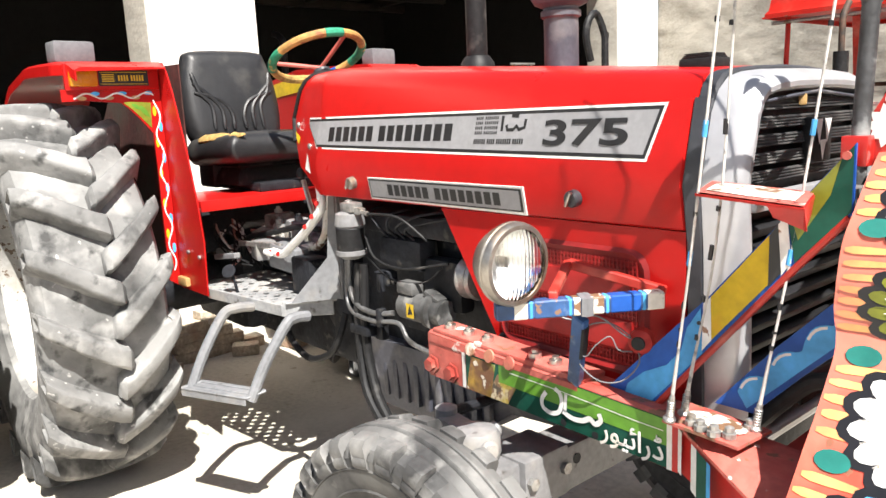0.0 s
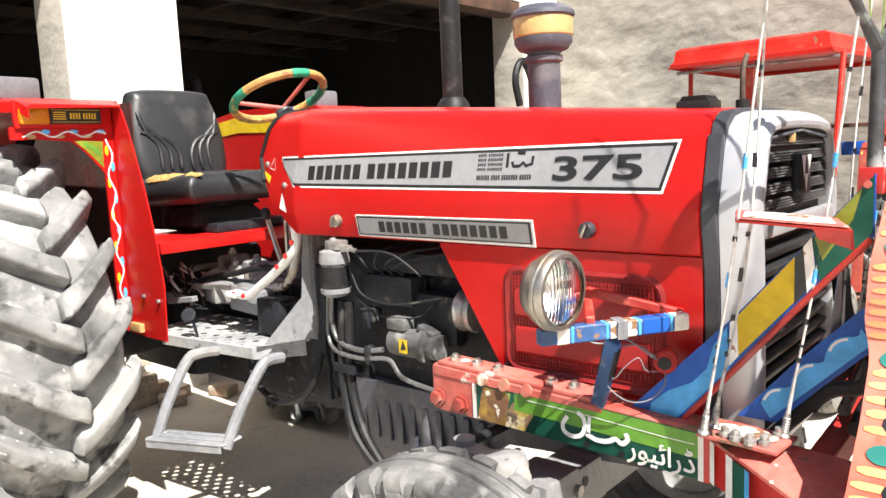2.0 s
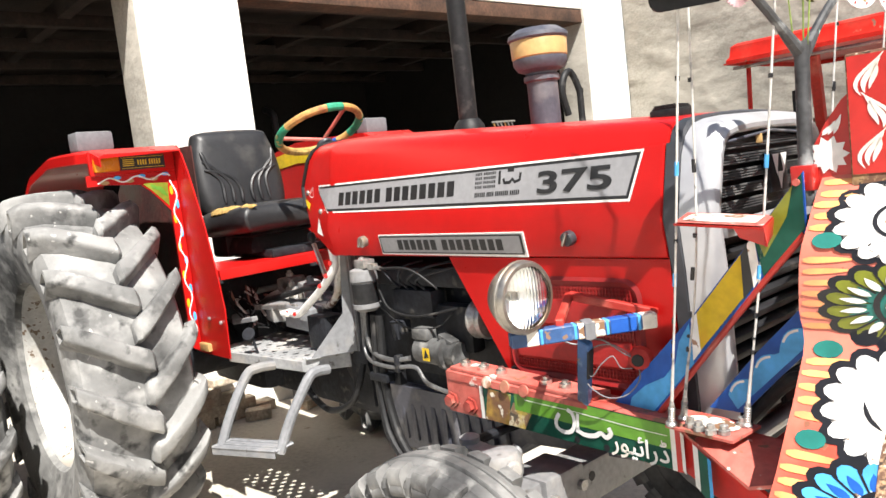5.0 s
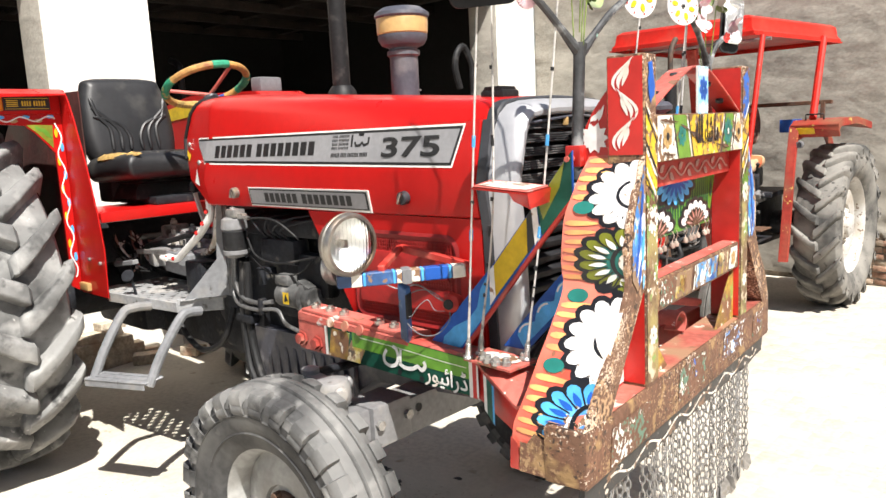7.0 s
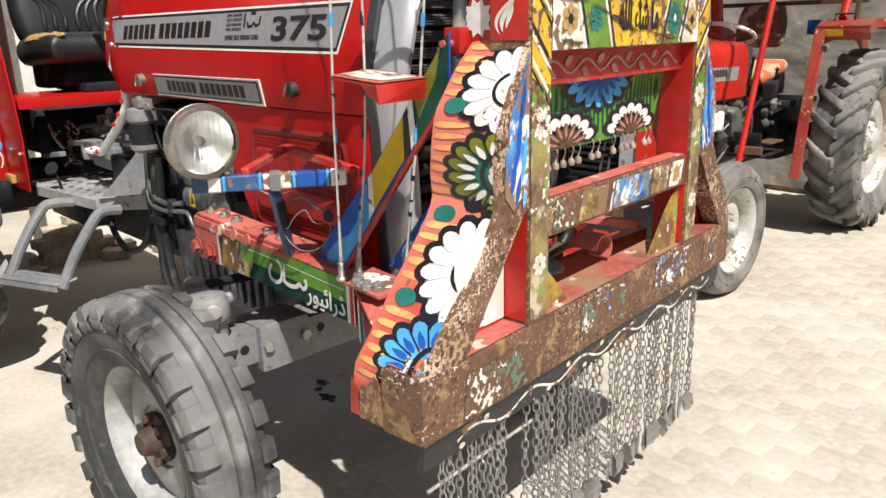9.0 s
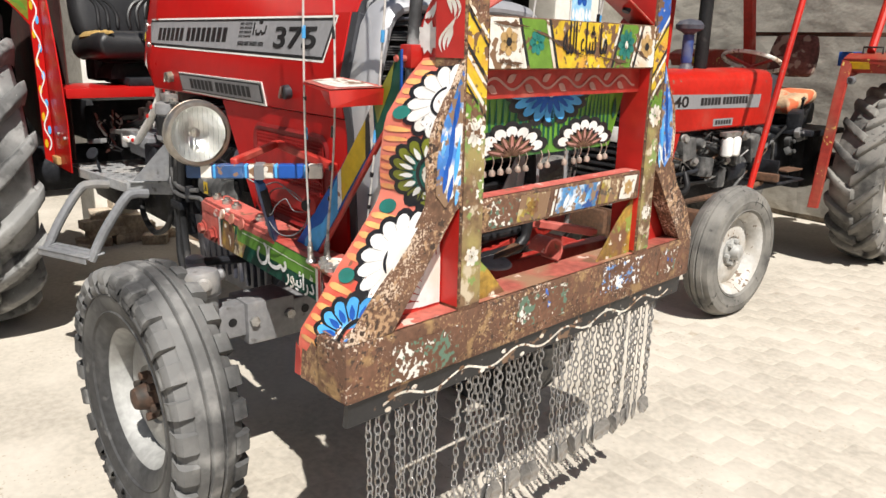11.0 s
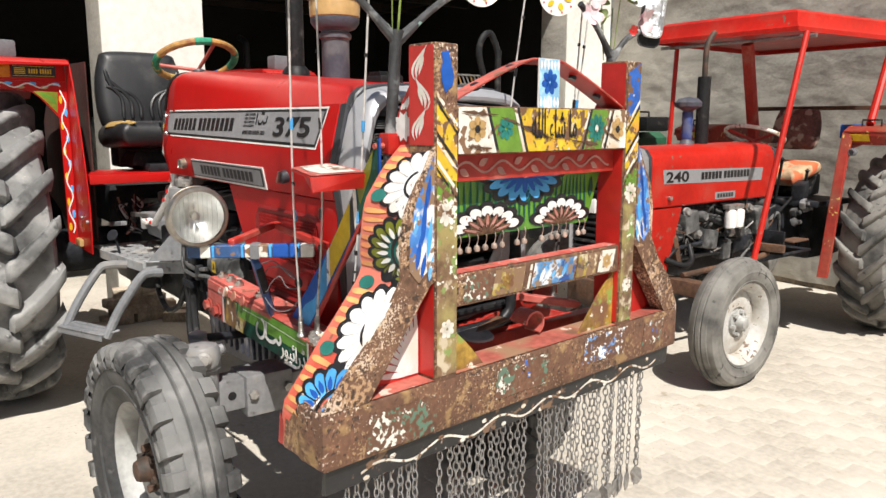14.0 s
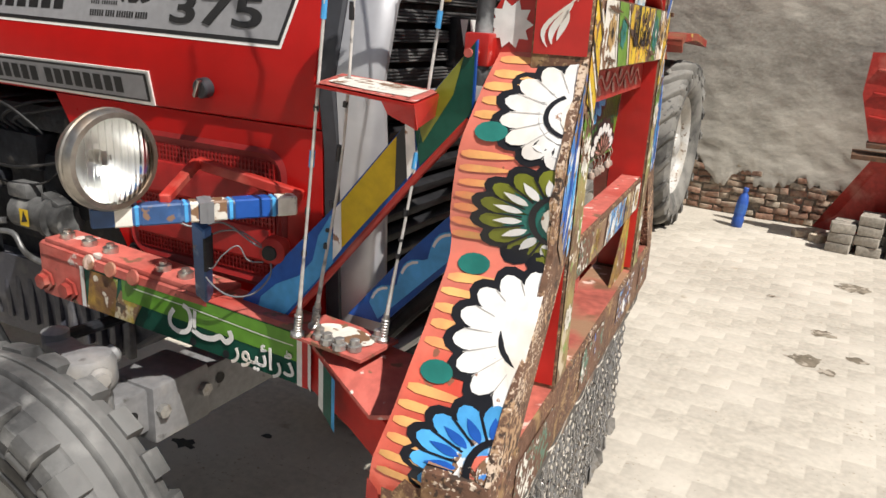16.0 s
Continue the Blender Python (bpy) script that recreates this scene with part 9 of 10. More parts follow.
for k in range(34):
    bm = B()
    a = Vector((random.uniform(-0.1, 0.95), 0.205, random.uniform(0.65, 0.95)))
    tube(bm, [a, a + Vector((random.uniform(-0.2, 0.2), 0.04, random.uniform(-0.1, 0.1))), a + Vector((random.uniform(-0.35, 0.35), 0.02, random.uniform(-0.2, 0.1)))], random.choice((0.004, 0.006, 0.009, 0.012)), 8, 5)
    part("pipe", bm, random.choice(("steel", "hose", "engine", "hose", "pump_grey", "rust_plain")), T2)
for nm_, c_, s_, r_ in (("weight_bracket", (1.32, 0.17, 0.46), (0.16, 0.02, 0.2), (0, 0, 0)), ("weight_bracket", (1.32, -0.17, 0.46), (0.16, 0.02, 0.2), (0, 0, 0)), ("front_plate", (1.41, 0.0, 0.46), (0.02, 0.44, 0.18), (0, 0, 0)), ("step_bracket", (0.2, 0.4, 0.66), (0.05, 0.16, 0.05), (0, 0, 10)), ("step_plate", (0.02, 0.45, 0.7), (0.2, 0.1, 0.012), (0, 0, 0))):
    bm = B()
    box(bm, c_, s_, r_, 0.008)
    part(nm_, bm, "rust_plain", T2)
for k in range(10):
    bm = B()
    a = Vector((0.14 + 0.075 * k, 0.2, 0.7 + 0.03 * (k % 3)))
    lathe(bm, [(0, 0.03), (0.012, 0.03), (0.013, 0.02), (0.022, 0.018), (0.022, 0.0)], a, (0, 1, 0.15), 8)
    part("flange_bolt", bm, "bolt_steel" if k % 3 == 0 else "pump_grey", T2)
bm = B()
tube(bm, [(1.0, 0.3, 0.56), (0.3, 0.36, 0.6), (0.05, 0.36, 0.66)], 0.018, 10, 4)
part("drag_link", bm, "rust_plain", T2)
bm = B()
box(bm, (0.0, 0.36, 0.62), (0.36, 0.22, 0.015), bevel=0.004)
box(bm, (0.12, 0.34, 0.69), (0.02, 0.2, 0.14), bevel=0.004)
part("footplate", bm, "engine", T2)
bm = B()
box(bm, (1.01, 0, 0.5), (0.1, 1.0, 0.09), bevel=0.01)
box(bm, (1.2, 0, 0.47), (0.5, 0.26, 0.14), bevel=0.02)
part("axle_beam", bm, "rust_plain", T2, "rusty front axle and weight frame")
XF[0] = M240
for sgn in (-1, 1):
    front_wheel(T2, Vector((1.01, sgn * 0.665, 0.36)), sgn, 0.365, 0.165, 0.21, "rubber_far", "wheel_white", "wheel_grey", 0, False)
    rc = Vector((-0.98, sgn * 0.68, 0.62))
    tractor_tyre(T2, "rear_tyre", rc, 0.625, 0.32, 0.36, 20, "rubber_far", "dusty rear tyre with chevron lugs", 0.15, 0.035)
    disc_rim(T2, "rear_wheel_disc", rc, sgn, 0.36, 0.32, "wheel_white", "wheel_white", "white rear wheel disc", 8, 0.05)
    # fender
    yi, yo = sgn * 0.5, sgn * 0.82
    bm = B()
    ou = [(-0.233, 0.43), (-0.26, 0.56), (-0.3, 0.8), (-0.36, 1.15), (-0.42, 1.4), (-0.5, 1.43), (-0.9, 1.44), (-1.35, 1.38), (-1.5, 1.2)]
    ed = [(-0.38, 0.43), (-0.4, 0.56), (-0.42, 0.7), (-0.42, 0.95), (-0.47, 1.15), (-0.58, 1.28), (-0.9, 1.33), (-1.25, 1.28), (-1.42, 1.1)]
    nn_ = 20
    loft(bm, [[Vector((along(ou, i / nn_)[0], yi, along(ou, i / nn_)[1])), Vector((along(ed, i / nn_)[0], yi, along(ed, i / nn_)[1])), Vector((along(ed, i / nn_)[0], yi - sgn * 0.006, along(ed, i / nn_)[1])), Vector((along(ou, i / nn_)[0], yi - sgn * 0.006, along(ou, i / nn_)[1]))] for i in range(nn_ + 1)])
    f2 = part("fender", bm, "fender_old", T2, "weathered red rear fender")
    bm = B()
    face = [(-0.235, 0.43), (-0.262, 0.56), (-0.3, 0.8), (-0.36, 1.15), (-0.415, 1.385)]
    loft(bm, [[Vector((x, yi, z)), Vector((x - 0.01, yi + sgn * 0.05, z)), Vector((x - 0.03, yi + sgn * 0.055, z)), Vector((x - 0.008, yi, z))] for x, z in face])
    part("fender_front", bm, "fender_old", f2)
    bm = B()
    tp = [(-0.42, 1.4), (-0.5, 1.43), (-0.9, 1.44), (-1.3, 1.39)]
    loft(bm, [[Vector((along(tp, i / 10)[0], yi, along(tp, i / 10)[1])), Vector((along(tp, i / 10)[0], yo, along(tp, i / 10)[1])), Vector((along(tp, i / 10)[0], yo, along(tp, i / 10)[1] - 0.05)), Vector((along(tp, i / 10)[0], yo - sgn * 0.006, along(tp, i / 10)[1] - 0.05)), Vector((along(tp, i / 10)[0], yi, along(tp, i / 10)[1] - 0.008))] for i in range(11)])
    box(bm, (-0.445, (yi + yo) / 2, 1.355), (0.016, abs(yo - yi), 0.1), (0, 28, 0), 0.005)
    part("flange", bm, "fender_old", f2)
    bm = B()
    box(bm, (-0.433, yi + sgn * 0.1, 1.355), (0.006, 0.12, 0.05), (0, 28, 0), 0.002)
    part("sticker", bm, "sticker", f2, "yellow sticker")
    bm = B()
    tube(bm, [(-0.5, yi + sgn * 0.08, 1.43), (-0.5, yi + sgn * 0.08, 1.47), (-0.5, yi + sgn * 0.2, 1.47), (-0.5, yi + sgn * 0.2, 1.43)], 0.006, 8)
    part("grab_handle", bm, "hose", f2)
    bm = B()
    lathe(bm, [(0.026, 0), (0.026, 0.03), (0.018, 0.034), (0.018, 0.02), (0, 0.02)], (-0.43, yi + sgn * 0.07, 1.26), (1, 0, 0), 14)
    part("side_lamp", bm, "plastic_grey", f2)
# seat, steering wheel
bm = B()
cushion(bm, frame_at((-0.88, -0.06, 1.4), (0, 1, 0), (-0.22, 0, 1)), [(a * 0.76, b * 0.64) for a, b in o_back], 0.1)
part("seat_back", bm, "cloth", T2, "seat back in patterned cloth")
bm = B()
cushion(bm, frame_at((-0.64, 0.02, 1.09), (0, 1, 0), (-1, 0.1, 0.3)), [(a * 0.66, b * 0.75) for a, b in o_c], 0.1)
part("seat_cushion", bm, "quilt", T2, "quilted orange seat cushion, rucked up")
bm = B()
box(bm, (-0.75, 0, 1.0), (0.3, 0.3, 0.16), bevel=0.03)
box(bm, (-0.6, 0.0, 0.9), (0.5, 0.8, 0.04), bevel=0.01)
part("seat_base", bm, "engine", T2)
bm = B()
plate(bm, [(-0.3, -0.46, 0.45), (-0.34, -0.46, 1.0), (-0.5, -0.46, 1.12), (-1.5, -0.46, 1.12), (-1.5, -0.46, 0.45)], (0, 1, 0), 0.008)
part("splash_plate", bm, "red_brown_dark", T2, "dark red-brown inner splash plate")
bm = B()
box(bm, (-0.42, 0.24, 0.98), (0.16, 0.08, 0.12), (0, 10, 14), 0.012)
part("lever_box", bm, "engine", T2)
for k, (x, y, z) in enumerate(((-0.36, 0.3, 0.9), (-0.3, 0.27, 0.84), (-0.44, 0.28, 0.86), (-0.26, 0.3, 0.78))):
    bm = B()
    box(bm, (x, y, z), (0.07, 0.04, 0.05), (10 * k, 25 - 12 * k, 15), 0.01)
    lathe(bm, [(0.014, 0), (0.014, 0.03), (0, 0.032)], (x, y + 0.02, z), (0.2, 1, 0.2), 8)
    part("linkage_block", bm, "pump_grey" if k % 2 else "casting", T2)
c2, n2_ = Vector((-0.3, -0.06, 1.36)), Vector((-0.35, 0, 0.94)).normalized()
bm = B()
ax_ = n2_.orthogonal().normalized()
ay_ = n2_.cross(ax_)
loft(bm, [[c2 + (ax_ * math.cos(a) + ay_ * math.sin(a)) * (0.2 + 0.014 * math.cos(b)) + n2_ * 0.014 * math.sin(b) for b in (2 * math.pi * j / 8 for j in range(8))] for a in (2 * math.pi * k / 36 for k in range(37))], cap=False)
s2w = part("steering_wheel", bm, "cream", T2, "steering wheel with peeling white wrap")
bm = B()
for k in range(3):
    a = radians(30 + 120 * k)
    tube(bm, [c2 - n2_ * 0.04, c2 + (ax_ * math.cos(a) + ay_ * math.sin(a)) * 0.19], 0.011, 8)
tube(bm, [c2 - n2_ * 0.04, c2 - n2_ * 0.4], 0.03, 10)
part("spoke", bm, "red_dull", s2w)
bm = B()
box(bm, (-0.08, 0, 1.18), (0.1, 0.46, 0.22), (0, -10, 0), 0.03)
part("dashboard", bm, "charcoal", T2)
# levers
for a, b in (((-0.35, 0.1, 0.9), (-0.3, 0.16, 1.2)), ((-0.5, 0.22, 0.9), (-0.46, 0.26, 1.12)), ((-0.2, 0.18, 0.8), (-0.42, 0.24, 1.0))):
    bm = B()
    tube(bm, [a, b], 0.01, 8)
    lathe(bm, [(0, -0.018), (0.018, 0), (0, 0.018)], b, seg=10)
    part("lever", bm, "hose", T2)
# canopy
bm = B()
loft(bm, [[Vector((x, y, z)) for x, y in ((0.2 - s, -0.6 + s), (0.2 - s, 0.47 - s), (-1.2 + s, 0.62 - s), (-1.2 + s, -0.6 + s))] for z, s in ((2.01, 0.0), (2.0, 0.0), (2.0, 0.012), (2.03, 0.012), (2.05, 0.03), (2.12, 0.04), (2.14, 0.07))], cap=False)
fan(bm, [(0.13, -0.53, 2.14), (0.13, 0.4, 2.14), (-1.13, 0.55, 2.14), (-1.13, -0.53, 2.14)])
fan(bm, [(0.17, -0.57, 2.03), (0.17, 0.44, 2.03), (-1.17, 0.59, 2.03), (-1.17, -0.57, 2.03)])
part("canopy", bm, "orange_red", T2, "red fibreglass sun canopy")
for a, b, r, m in (((0.67, 0.55, 0.64), (0.2, 0.52, 1.99), 0.018, "orange_red"), ((0.1, -0.49, 1.25), (0.06, -0.49, 2.01), 0.016, "orange_red"), ((-0.52, 0.62, 1.44), (-0.86, 0.58, 2.03), 0.026, "orange_red")):
    bm = B()
    tube(bm, [a, b], r, 10)
    part("canopy_post", bm, m, T2)
bm = B()
beam(bm, (-0.84, -0.36, 1.2), (-0.455, -0.255, 2.02), 0.06, 0.07, up=(0, 1, 0))
part("canopy_post", bm, "red_dull", T2, "dark red channel post")
bm = B()
tube(bm, [(0.16, -0.55, 1.97), (0.16, 0.56, 1.97)], 0.012, 8)
part("canopy_rail", bm, "steel", T2)
bm = B()
beam(bm, (-1.0, -0.5, 1.56), (-1.05, 0.6, 1.56), 0.04, 0.03)
beam(bm, (-1.0, 0.55, 1.56), (-0.98, 0.55, 1.42), 0.03, 0.03, up=(1, 0, 0))
part("back_rail", bm, "rust_plain", T2)
bm = B()
box(bm, (-0.86, 0.36, 1.39), (0.04, 0.16, 0.1), bevel=0.01)
part("blue_flap", bm, "p_blue", T2)
XF[0] = Matrix.Identity(4)

# ---- flower bushes on the guard ----
def bush(px, py, zb, branches, seed, pink):
    random.seed(seed)
    bm = B()
    tube(bm, [(px, py - 0.012, zb), (px, py + 0.01, zb + 0.28), (px, py + 0.014, zb + 0.315)], [0.014, 0.014, 0.017], 12)
    st = part("stem", bm, "bark", TR, "taped black pole of an artificial flower bush")
    top = Vector((px, py + 0.014, zb + 0.31))
    for k, (d, ln) in enumerate(branches):
        bm = B()
        d = Vector(d).normalized()
        tube(bm, [top - Vector((0, 0, 0.02)), top + d * ln * 0.5 + Vector((0, 0, 0.005)), top + d * ln], [0.014, 0.012, 0.009], 10, 4)
        part("branch", bm, "bark", st)
    bm = B()
    for k in range(4):
        a, z = random.uniform(0, 6.28), zb + random.uniform(0.33, 0.4)
        tube(bm, [(px + 0.015 * math.cos(a), py + 0.015 * math.sin(a), z - 0.05), (px + 0.03 * math.cos(a), py + 0.03 * math.sin(a), z + 0.1)], 0.0016, 5)
    tagged(part("stalk_tuft", bm, "leaf", st), kind="stuff")
    for k in range(12):
        c = top + Vector((random.uniform(-0.02, 0.05), random.uniform(0.0, 0.11) if not pink else random.uniform(-0.05, 0.05), random.uniform(0.09, 0.23)))
        u = Vector((random.uniform(-1, 1), random.uniform(-1, 1), random.uniform(-0.6, 0.8))).normalized()
        v = u.orthogonal().normalized()
        v = (v * math.cos(k) + u.cross(v) * math.sin(k)).normalized()
        bm = B()
        ln, w = random.uniform(0.04, 0.06), random.uniform(0.034, 0.05)
        nn = u.cross(v)
        pts = [c + u * ln * t + v * w * math.sin(math.pi * t ** 0.8) * s / 2 + nn * 0.008 * math.sin(math.pi * t) for s in (1, -1) for t in ([i / 6 for i in range(7)] if s > 0 else [i / 6 for i in range(5, 0, -1)])]
        fan(bm, pts)
        part("leaf", bm, "leaf", st, recalc=False)
    return st, top


def disc(st, c, n, r, seed):
    """A hanging painted disc with spokes and dots, or a shiny reflector."""
    c, n = Vector(c), Vector(n).normalized()
    bm = B()
    lathe(bm, [(0, 0.002), (r, 0.002), (r, -0.002), (0, -0.002)], c, n, 28)
    d = part("painted_disc", bm, "p_white", st, "white disc with yellow and red dots")
    u = n.orthogonal().normalized()
    v = n.cross(u)
    mp = lambda a, b, h: c + u * a + v * b + n * h
    painted("dab", [ellipse(r * 0.55 * math.cos(k * 1.05), r * 0.55 * math.sin(k * 1.05), r * 0.2, r * 0.13, k * 60) for k in range(6)], mp, 0.004, "p_yellow", d)
    painted("dot", [ellipse(r * 0.85 * math.cos(k * 0.7), r * 0.85 * math.sin(k * 0.7), r * 0.05, r * 0.05) for k in range(9)], mp, 0.004, "p_red", d)
    bm = B()
    lathe(bm, [(0, 0.008), (r * 0.1, 0.006), (r * 0.12, 0.002)], c, n, 12)
    part("knob", bm, "grille", d)


b1, t1 = bush(-0.12, -0.385, 1.345, (((-0.25, -0.74, 0.62), 0.29), ((0.05, 0.86, 0.51), 0.28)), 4, False)
bm = B()
box(bm, (-0.122, -0.392, 1.4), (0.042, 0.036, 0.05), bevel=0.004)
cl = part("pole_clamp", bm, "p_red", TR, "red pole clamp with a bolt")
bm = B()
tube(bm, [(-0.122, -0.437, 1.395), (-0.122, -0.402, 1.395)], 0.007, 8)
part("clamp_bolt", bm, "pink", cl)
disc(b1, (-0.09, -0.141, 1.783), (1, -0.4, 0.05), 0.054, 1)
b2, t2_ = bush(-0.165, 0.426, 1.35, (((0.05, -0.78, 0.62), 0.2), ((0.0, 0.8, 0.45), 0.14)), 7, True)
disc(b2, (-0.11, 0.146, 1.785), (1, -0.5, 0.1), 0.052, 2)
# large artificial blossoms
random.seed(17)
for c, r, m in (((-0.12, 0.298, 1.752), 0.03, "petal"), ((-0.12, 0.31, 1.8), 0.026, "petal"), ((-0.115, 0.523, 1.752), 0.034, "petal"), ((-0.125, 0.457, 1.832), 0.034, "p_white"), ((-0.145, 0.52, 1.822), 0.03, "p_white"), ((-0.14, -0.48, 1.797), 0.018, "p_red"), ((-0.11, -0.305, 1.797), 0.014, "p_red"), ((-0.125, 0.487, 1.723), 0.014, "p_red")):
    c = Vector(c)
    n = Vector((1, random.uniform(-0.8, 0.3), random.uniform(-0.3, 0.5))).normalized()
    u = n.orthogonal().normalized()
    v = n.cross(u)
    for j in range(5):
        bm = B()
        a = radians(72 * j + random.uniform(-12, 12))
        d = u * math.cos(a) + v * math.sin(a)
        e = n.cross(d)
        lift = random.uniform(0.1, 0.5)
        fan(bm, [c + d * r * 0.62 + d * r * 0.6 * math.cos(q) + e * r * 0.5 * math.sin(q) + n * r * lift * (math.cos(q) + 0.3 * math.sin(2 * q)) for q in (2 * math.pi * i / 12 for i in range(12))])
        part("petal", bm, m, b1 if c.y < 0 else b2, recalc=False)
# folded paper rosette
bm = B()
c, n = Vector((-0.19, -0.479, 1.767)), Vector((1, -0.4, 0)).normalized()
u = n.orthogonal().normalized()
v = n.cross(u)
fan(bm, [c + (u * math.cos(q) + v * math.sin(q)) * (0.032 if i % 2 else 0.028) + n * (0.004 if i % 2 else -0.004) for i, q in enumerate(2 * math.pi * k / 48 for k in range(48))])
part("paper_rosette", bm, "petal", b1, "folded pale paper rosette", recalc=False)
# shiny tray reflectors
for c, nrm, w, h, st, tilt in (((-0.165, 0.63, 1.785), (1, -0.6, 0.1), 0.034, 0.075, b2, -8), ((-0.22, -0.594, 1.814), (1, -0.5, -0.1), 0.075, 0.05, b1, 6)):
    c, n = Vector(c), Vector(nrm).normalized()
    u = Vector((-n.y, n.x, 0)).normalized()
    v = n.cross(u)
    u, v = u * math.cos(radians(tilt)) + v * math.sin(radians(tilt)), v * math.cos(radians(tilt)) - u * math.sin(radians(tilt))
    bm = B()
    rr = lambda s, d: [c + u * (x * s) + v * (z * s) + n * d for x, z in round_rect(-w, w, -h, h, 0.02, 4)]
    loft(bm, [rr(1.0, 0.012), rr(0.95, 0.014), rr(0.88, 0.004), rr(0.8, 0.002), rr(0.72, 0.008), rr(0.6, 0.002)], cap=False)
    fan(bm, rr(0.6, 0.002))
    tr = part("tray_reflector", bm, "mirror_dull", st, "shiny embossed tin reflector")
    bm = B()
    plate(bm, [p - v * 0.02 for p in rr(1.08, -0.006)], n, 0.006)
    part("backing", bm, "hose", tr, "black backing plate")
    bm = B()
    lathe(bm, [(0.005, 0.0), (0.004, 0.012), (0, 0.014)], c, n, 8)
    part("knob", bm, "steel", tr)

# ---- things round the yard ----
# blue bottle by the wall
bt = thing("bottle", (-0.245, 4.66, 0), "blue plastic bottle standing by the wall", "bottle")
bm = B()
m = pose(-0.245, 4.66, 0, -4, 5, 0) @ Matrix.Diagonal((0.78, 0.78, 1.02, 1))
lathe(bm, [(0, 0), (0.05, 0), (0.055, 0.01), (0.055, 0.07), (0.05, 0.085), (0.055, 0.1), (0.054, 0.2), (0.04, 0.25), (0.022, 0.27), (0.022, 0.285)], (0, 0, 0), seg=20)
bm.transform(m)
part("body", bm, "bottle", bt)
bm = B()
lathe(bm, [(0.026, 0.28), (0.026, 0.305), (0.02, 0.31), (0, 0.31)], (0, 0, 0), seg=16)
bm.transform(m)
part("cap", bm, "bottle", bt)
bm = B()
lathe(bm, [(0.0562, 0.11), (0.0562, 0.185)], (0, 0, 0), seg=20)
bm.transform(m)
part("label_band", bm, "bottle_band", bt)


def brick_at(parent, c, rot, mat, me={}, size=(0.225, 0.11, 0.07)):
    if (mat, size) not in me:
        bm = B()
        box(bm, (0, 0, 0), size, bevel=0.008)
        ob = part("brick", bm, mat)
        me[mat, size] = ob.data
        scene.collection.objects.unlink(ob)
        bpy.data.objects.remove(ob)
    ob = new("brick", me[mat, size])
    hang(ob, parent)
    ob.matrix_basis = pose(*c, *rot)
    return ob


random.seed(31)
for gx, gy, nz in ((0.52, 4.41, 3), (0.69, 4.43, 4), (0.86, 4.45, 5), (1.03, 4.47, 6)):
    st = thing("brick_stack", (gx, gy, 0), "low stack of dusty grey bricks by the implement", "bricks", "brick stacks")
    for z in range(nz):
        for y in range(2):
            brick_at(st, (gx - 0.02 + random.uniform(-0.02, 0.02), gy + y * 0.118, 0.036 + z * 0.072), (0, 0, random.uniform(-11, 11)), "brick_grey", size=(0.155, 0.11, 0.068))
for x, y, r, sc in ((0.22, 4.68, 25, 0.5), (0.34, 4.6, 65, 0.5), (0.32, 4.74, 10, 0.6), (0.46, 4.72, 40, 0.6)):
    t_ = thing("loose_brick", (x, y, 0), "broken grey brick lying by the wall", "brick", "loose bricks")
    ob = brick_at(t_, (x, y, 0.03), (4, 0, r), "brick_pale")
    ob.scale = (sc, 0.85, 0.85)
# rubble behind the step
for k, (x, y, z, r, sx_, sz_) in enumerate(((-4.24, -0.06, 0.035, 84, 1.0, 1.0), (-4.25, 0.18, 0.035, 96, 1.0, 1.0), (-4.24, 0.4, 0.035, 88, 0.9, 1.0), (-4.24, 0.02, 0.1, 92, 1.1, 0.9), (-4.25, 0.25, 0.1, 85, 1.0, 0.9), (-4.24, -0.01, 0.163, 98, 1.15, 0.9), (-4.25, 0.2, 0.163, 86, 0.8, 0.9),
                                           (-4.25, 0.03, 0.226, 80, 0.9, 0.9), (-4.25, 0.16, 0.285, 95, 0.8, 0.8), (-4.1, 0.32, 0.035, 60, 0.75, 1.0), (-4.12, -0.2, 0.03, 40, 0.8, 0.6), (-4.0, 0.62, 0.035, 15, 0.7, 0.9))):
    t_ = thing("loose_brick", (x, y, 0), "broken pale brick heaped at the pillar foot", "brick", "rubble")
    ob = brick_at(t_, (x, y, z), (0, 0, r), "brick_pale")
    ob.scale = (sx_, 1.0, sz_)

# red steel implement by the wall
im = thing("farm_implement", (1.0, 4.6, 0), "faded red steel implement with slotted hopper panel", "implement")
bm = B()
plate(bm, [(0.44, 4.57, 1.38), (1.6, 4.5, 1.42), (1.6, 4.5, 0.76), (0.53, 4.56, 0.78), (0.43, 4.57, 1.1)], (0, -1, 0.1), 0.04)
part("hopper_panel", bm, "red_dull", im, "faded red slotted panel")
for k in range(3):
    for j in range(3):
        bm = B()
        box(bm, (0.57 + j * 0.3, 4.555 - j * 0.02, 1.26 - k * 0.16), (0.15, 0.03, 0.02), (0, 6, -4), 0.008)
        part("slot", bm, "red_dull", im)
bm = B()
plate(bm, [(0.44, 4.45, 0.69), (1.6, 4.4, 0.69), (1.6, 4.75, 0.69), (0.44, 4.8, 0.69)], (0, 0, 1), 0.03)
part("ledge", bm, "rust_plain", im, "rusty ledge")
bm = B()
plate(bm, [(0.52, 4.5, 0.77), (1.6, 4.44, 0.77), (1.6, 4.7, 0.77), (0.52, 4.72, 0.77)], (0, 0, 1), 0.03)
part("ledge", bm, "rust_plain", im)
bm = B()
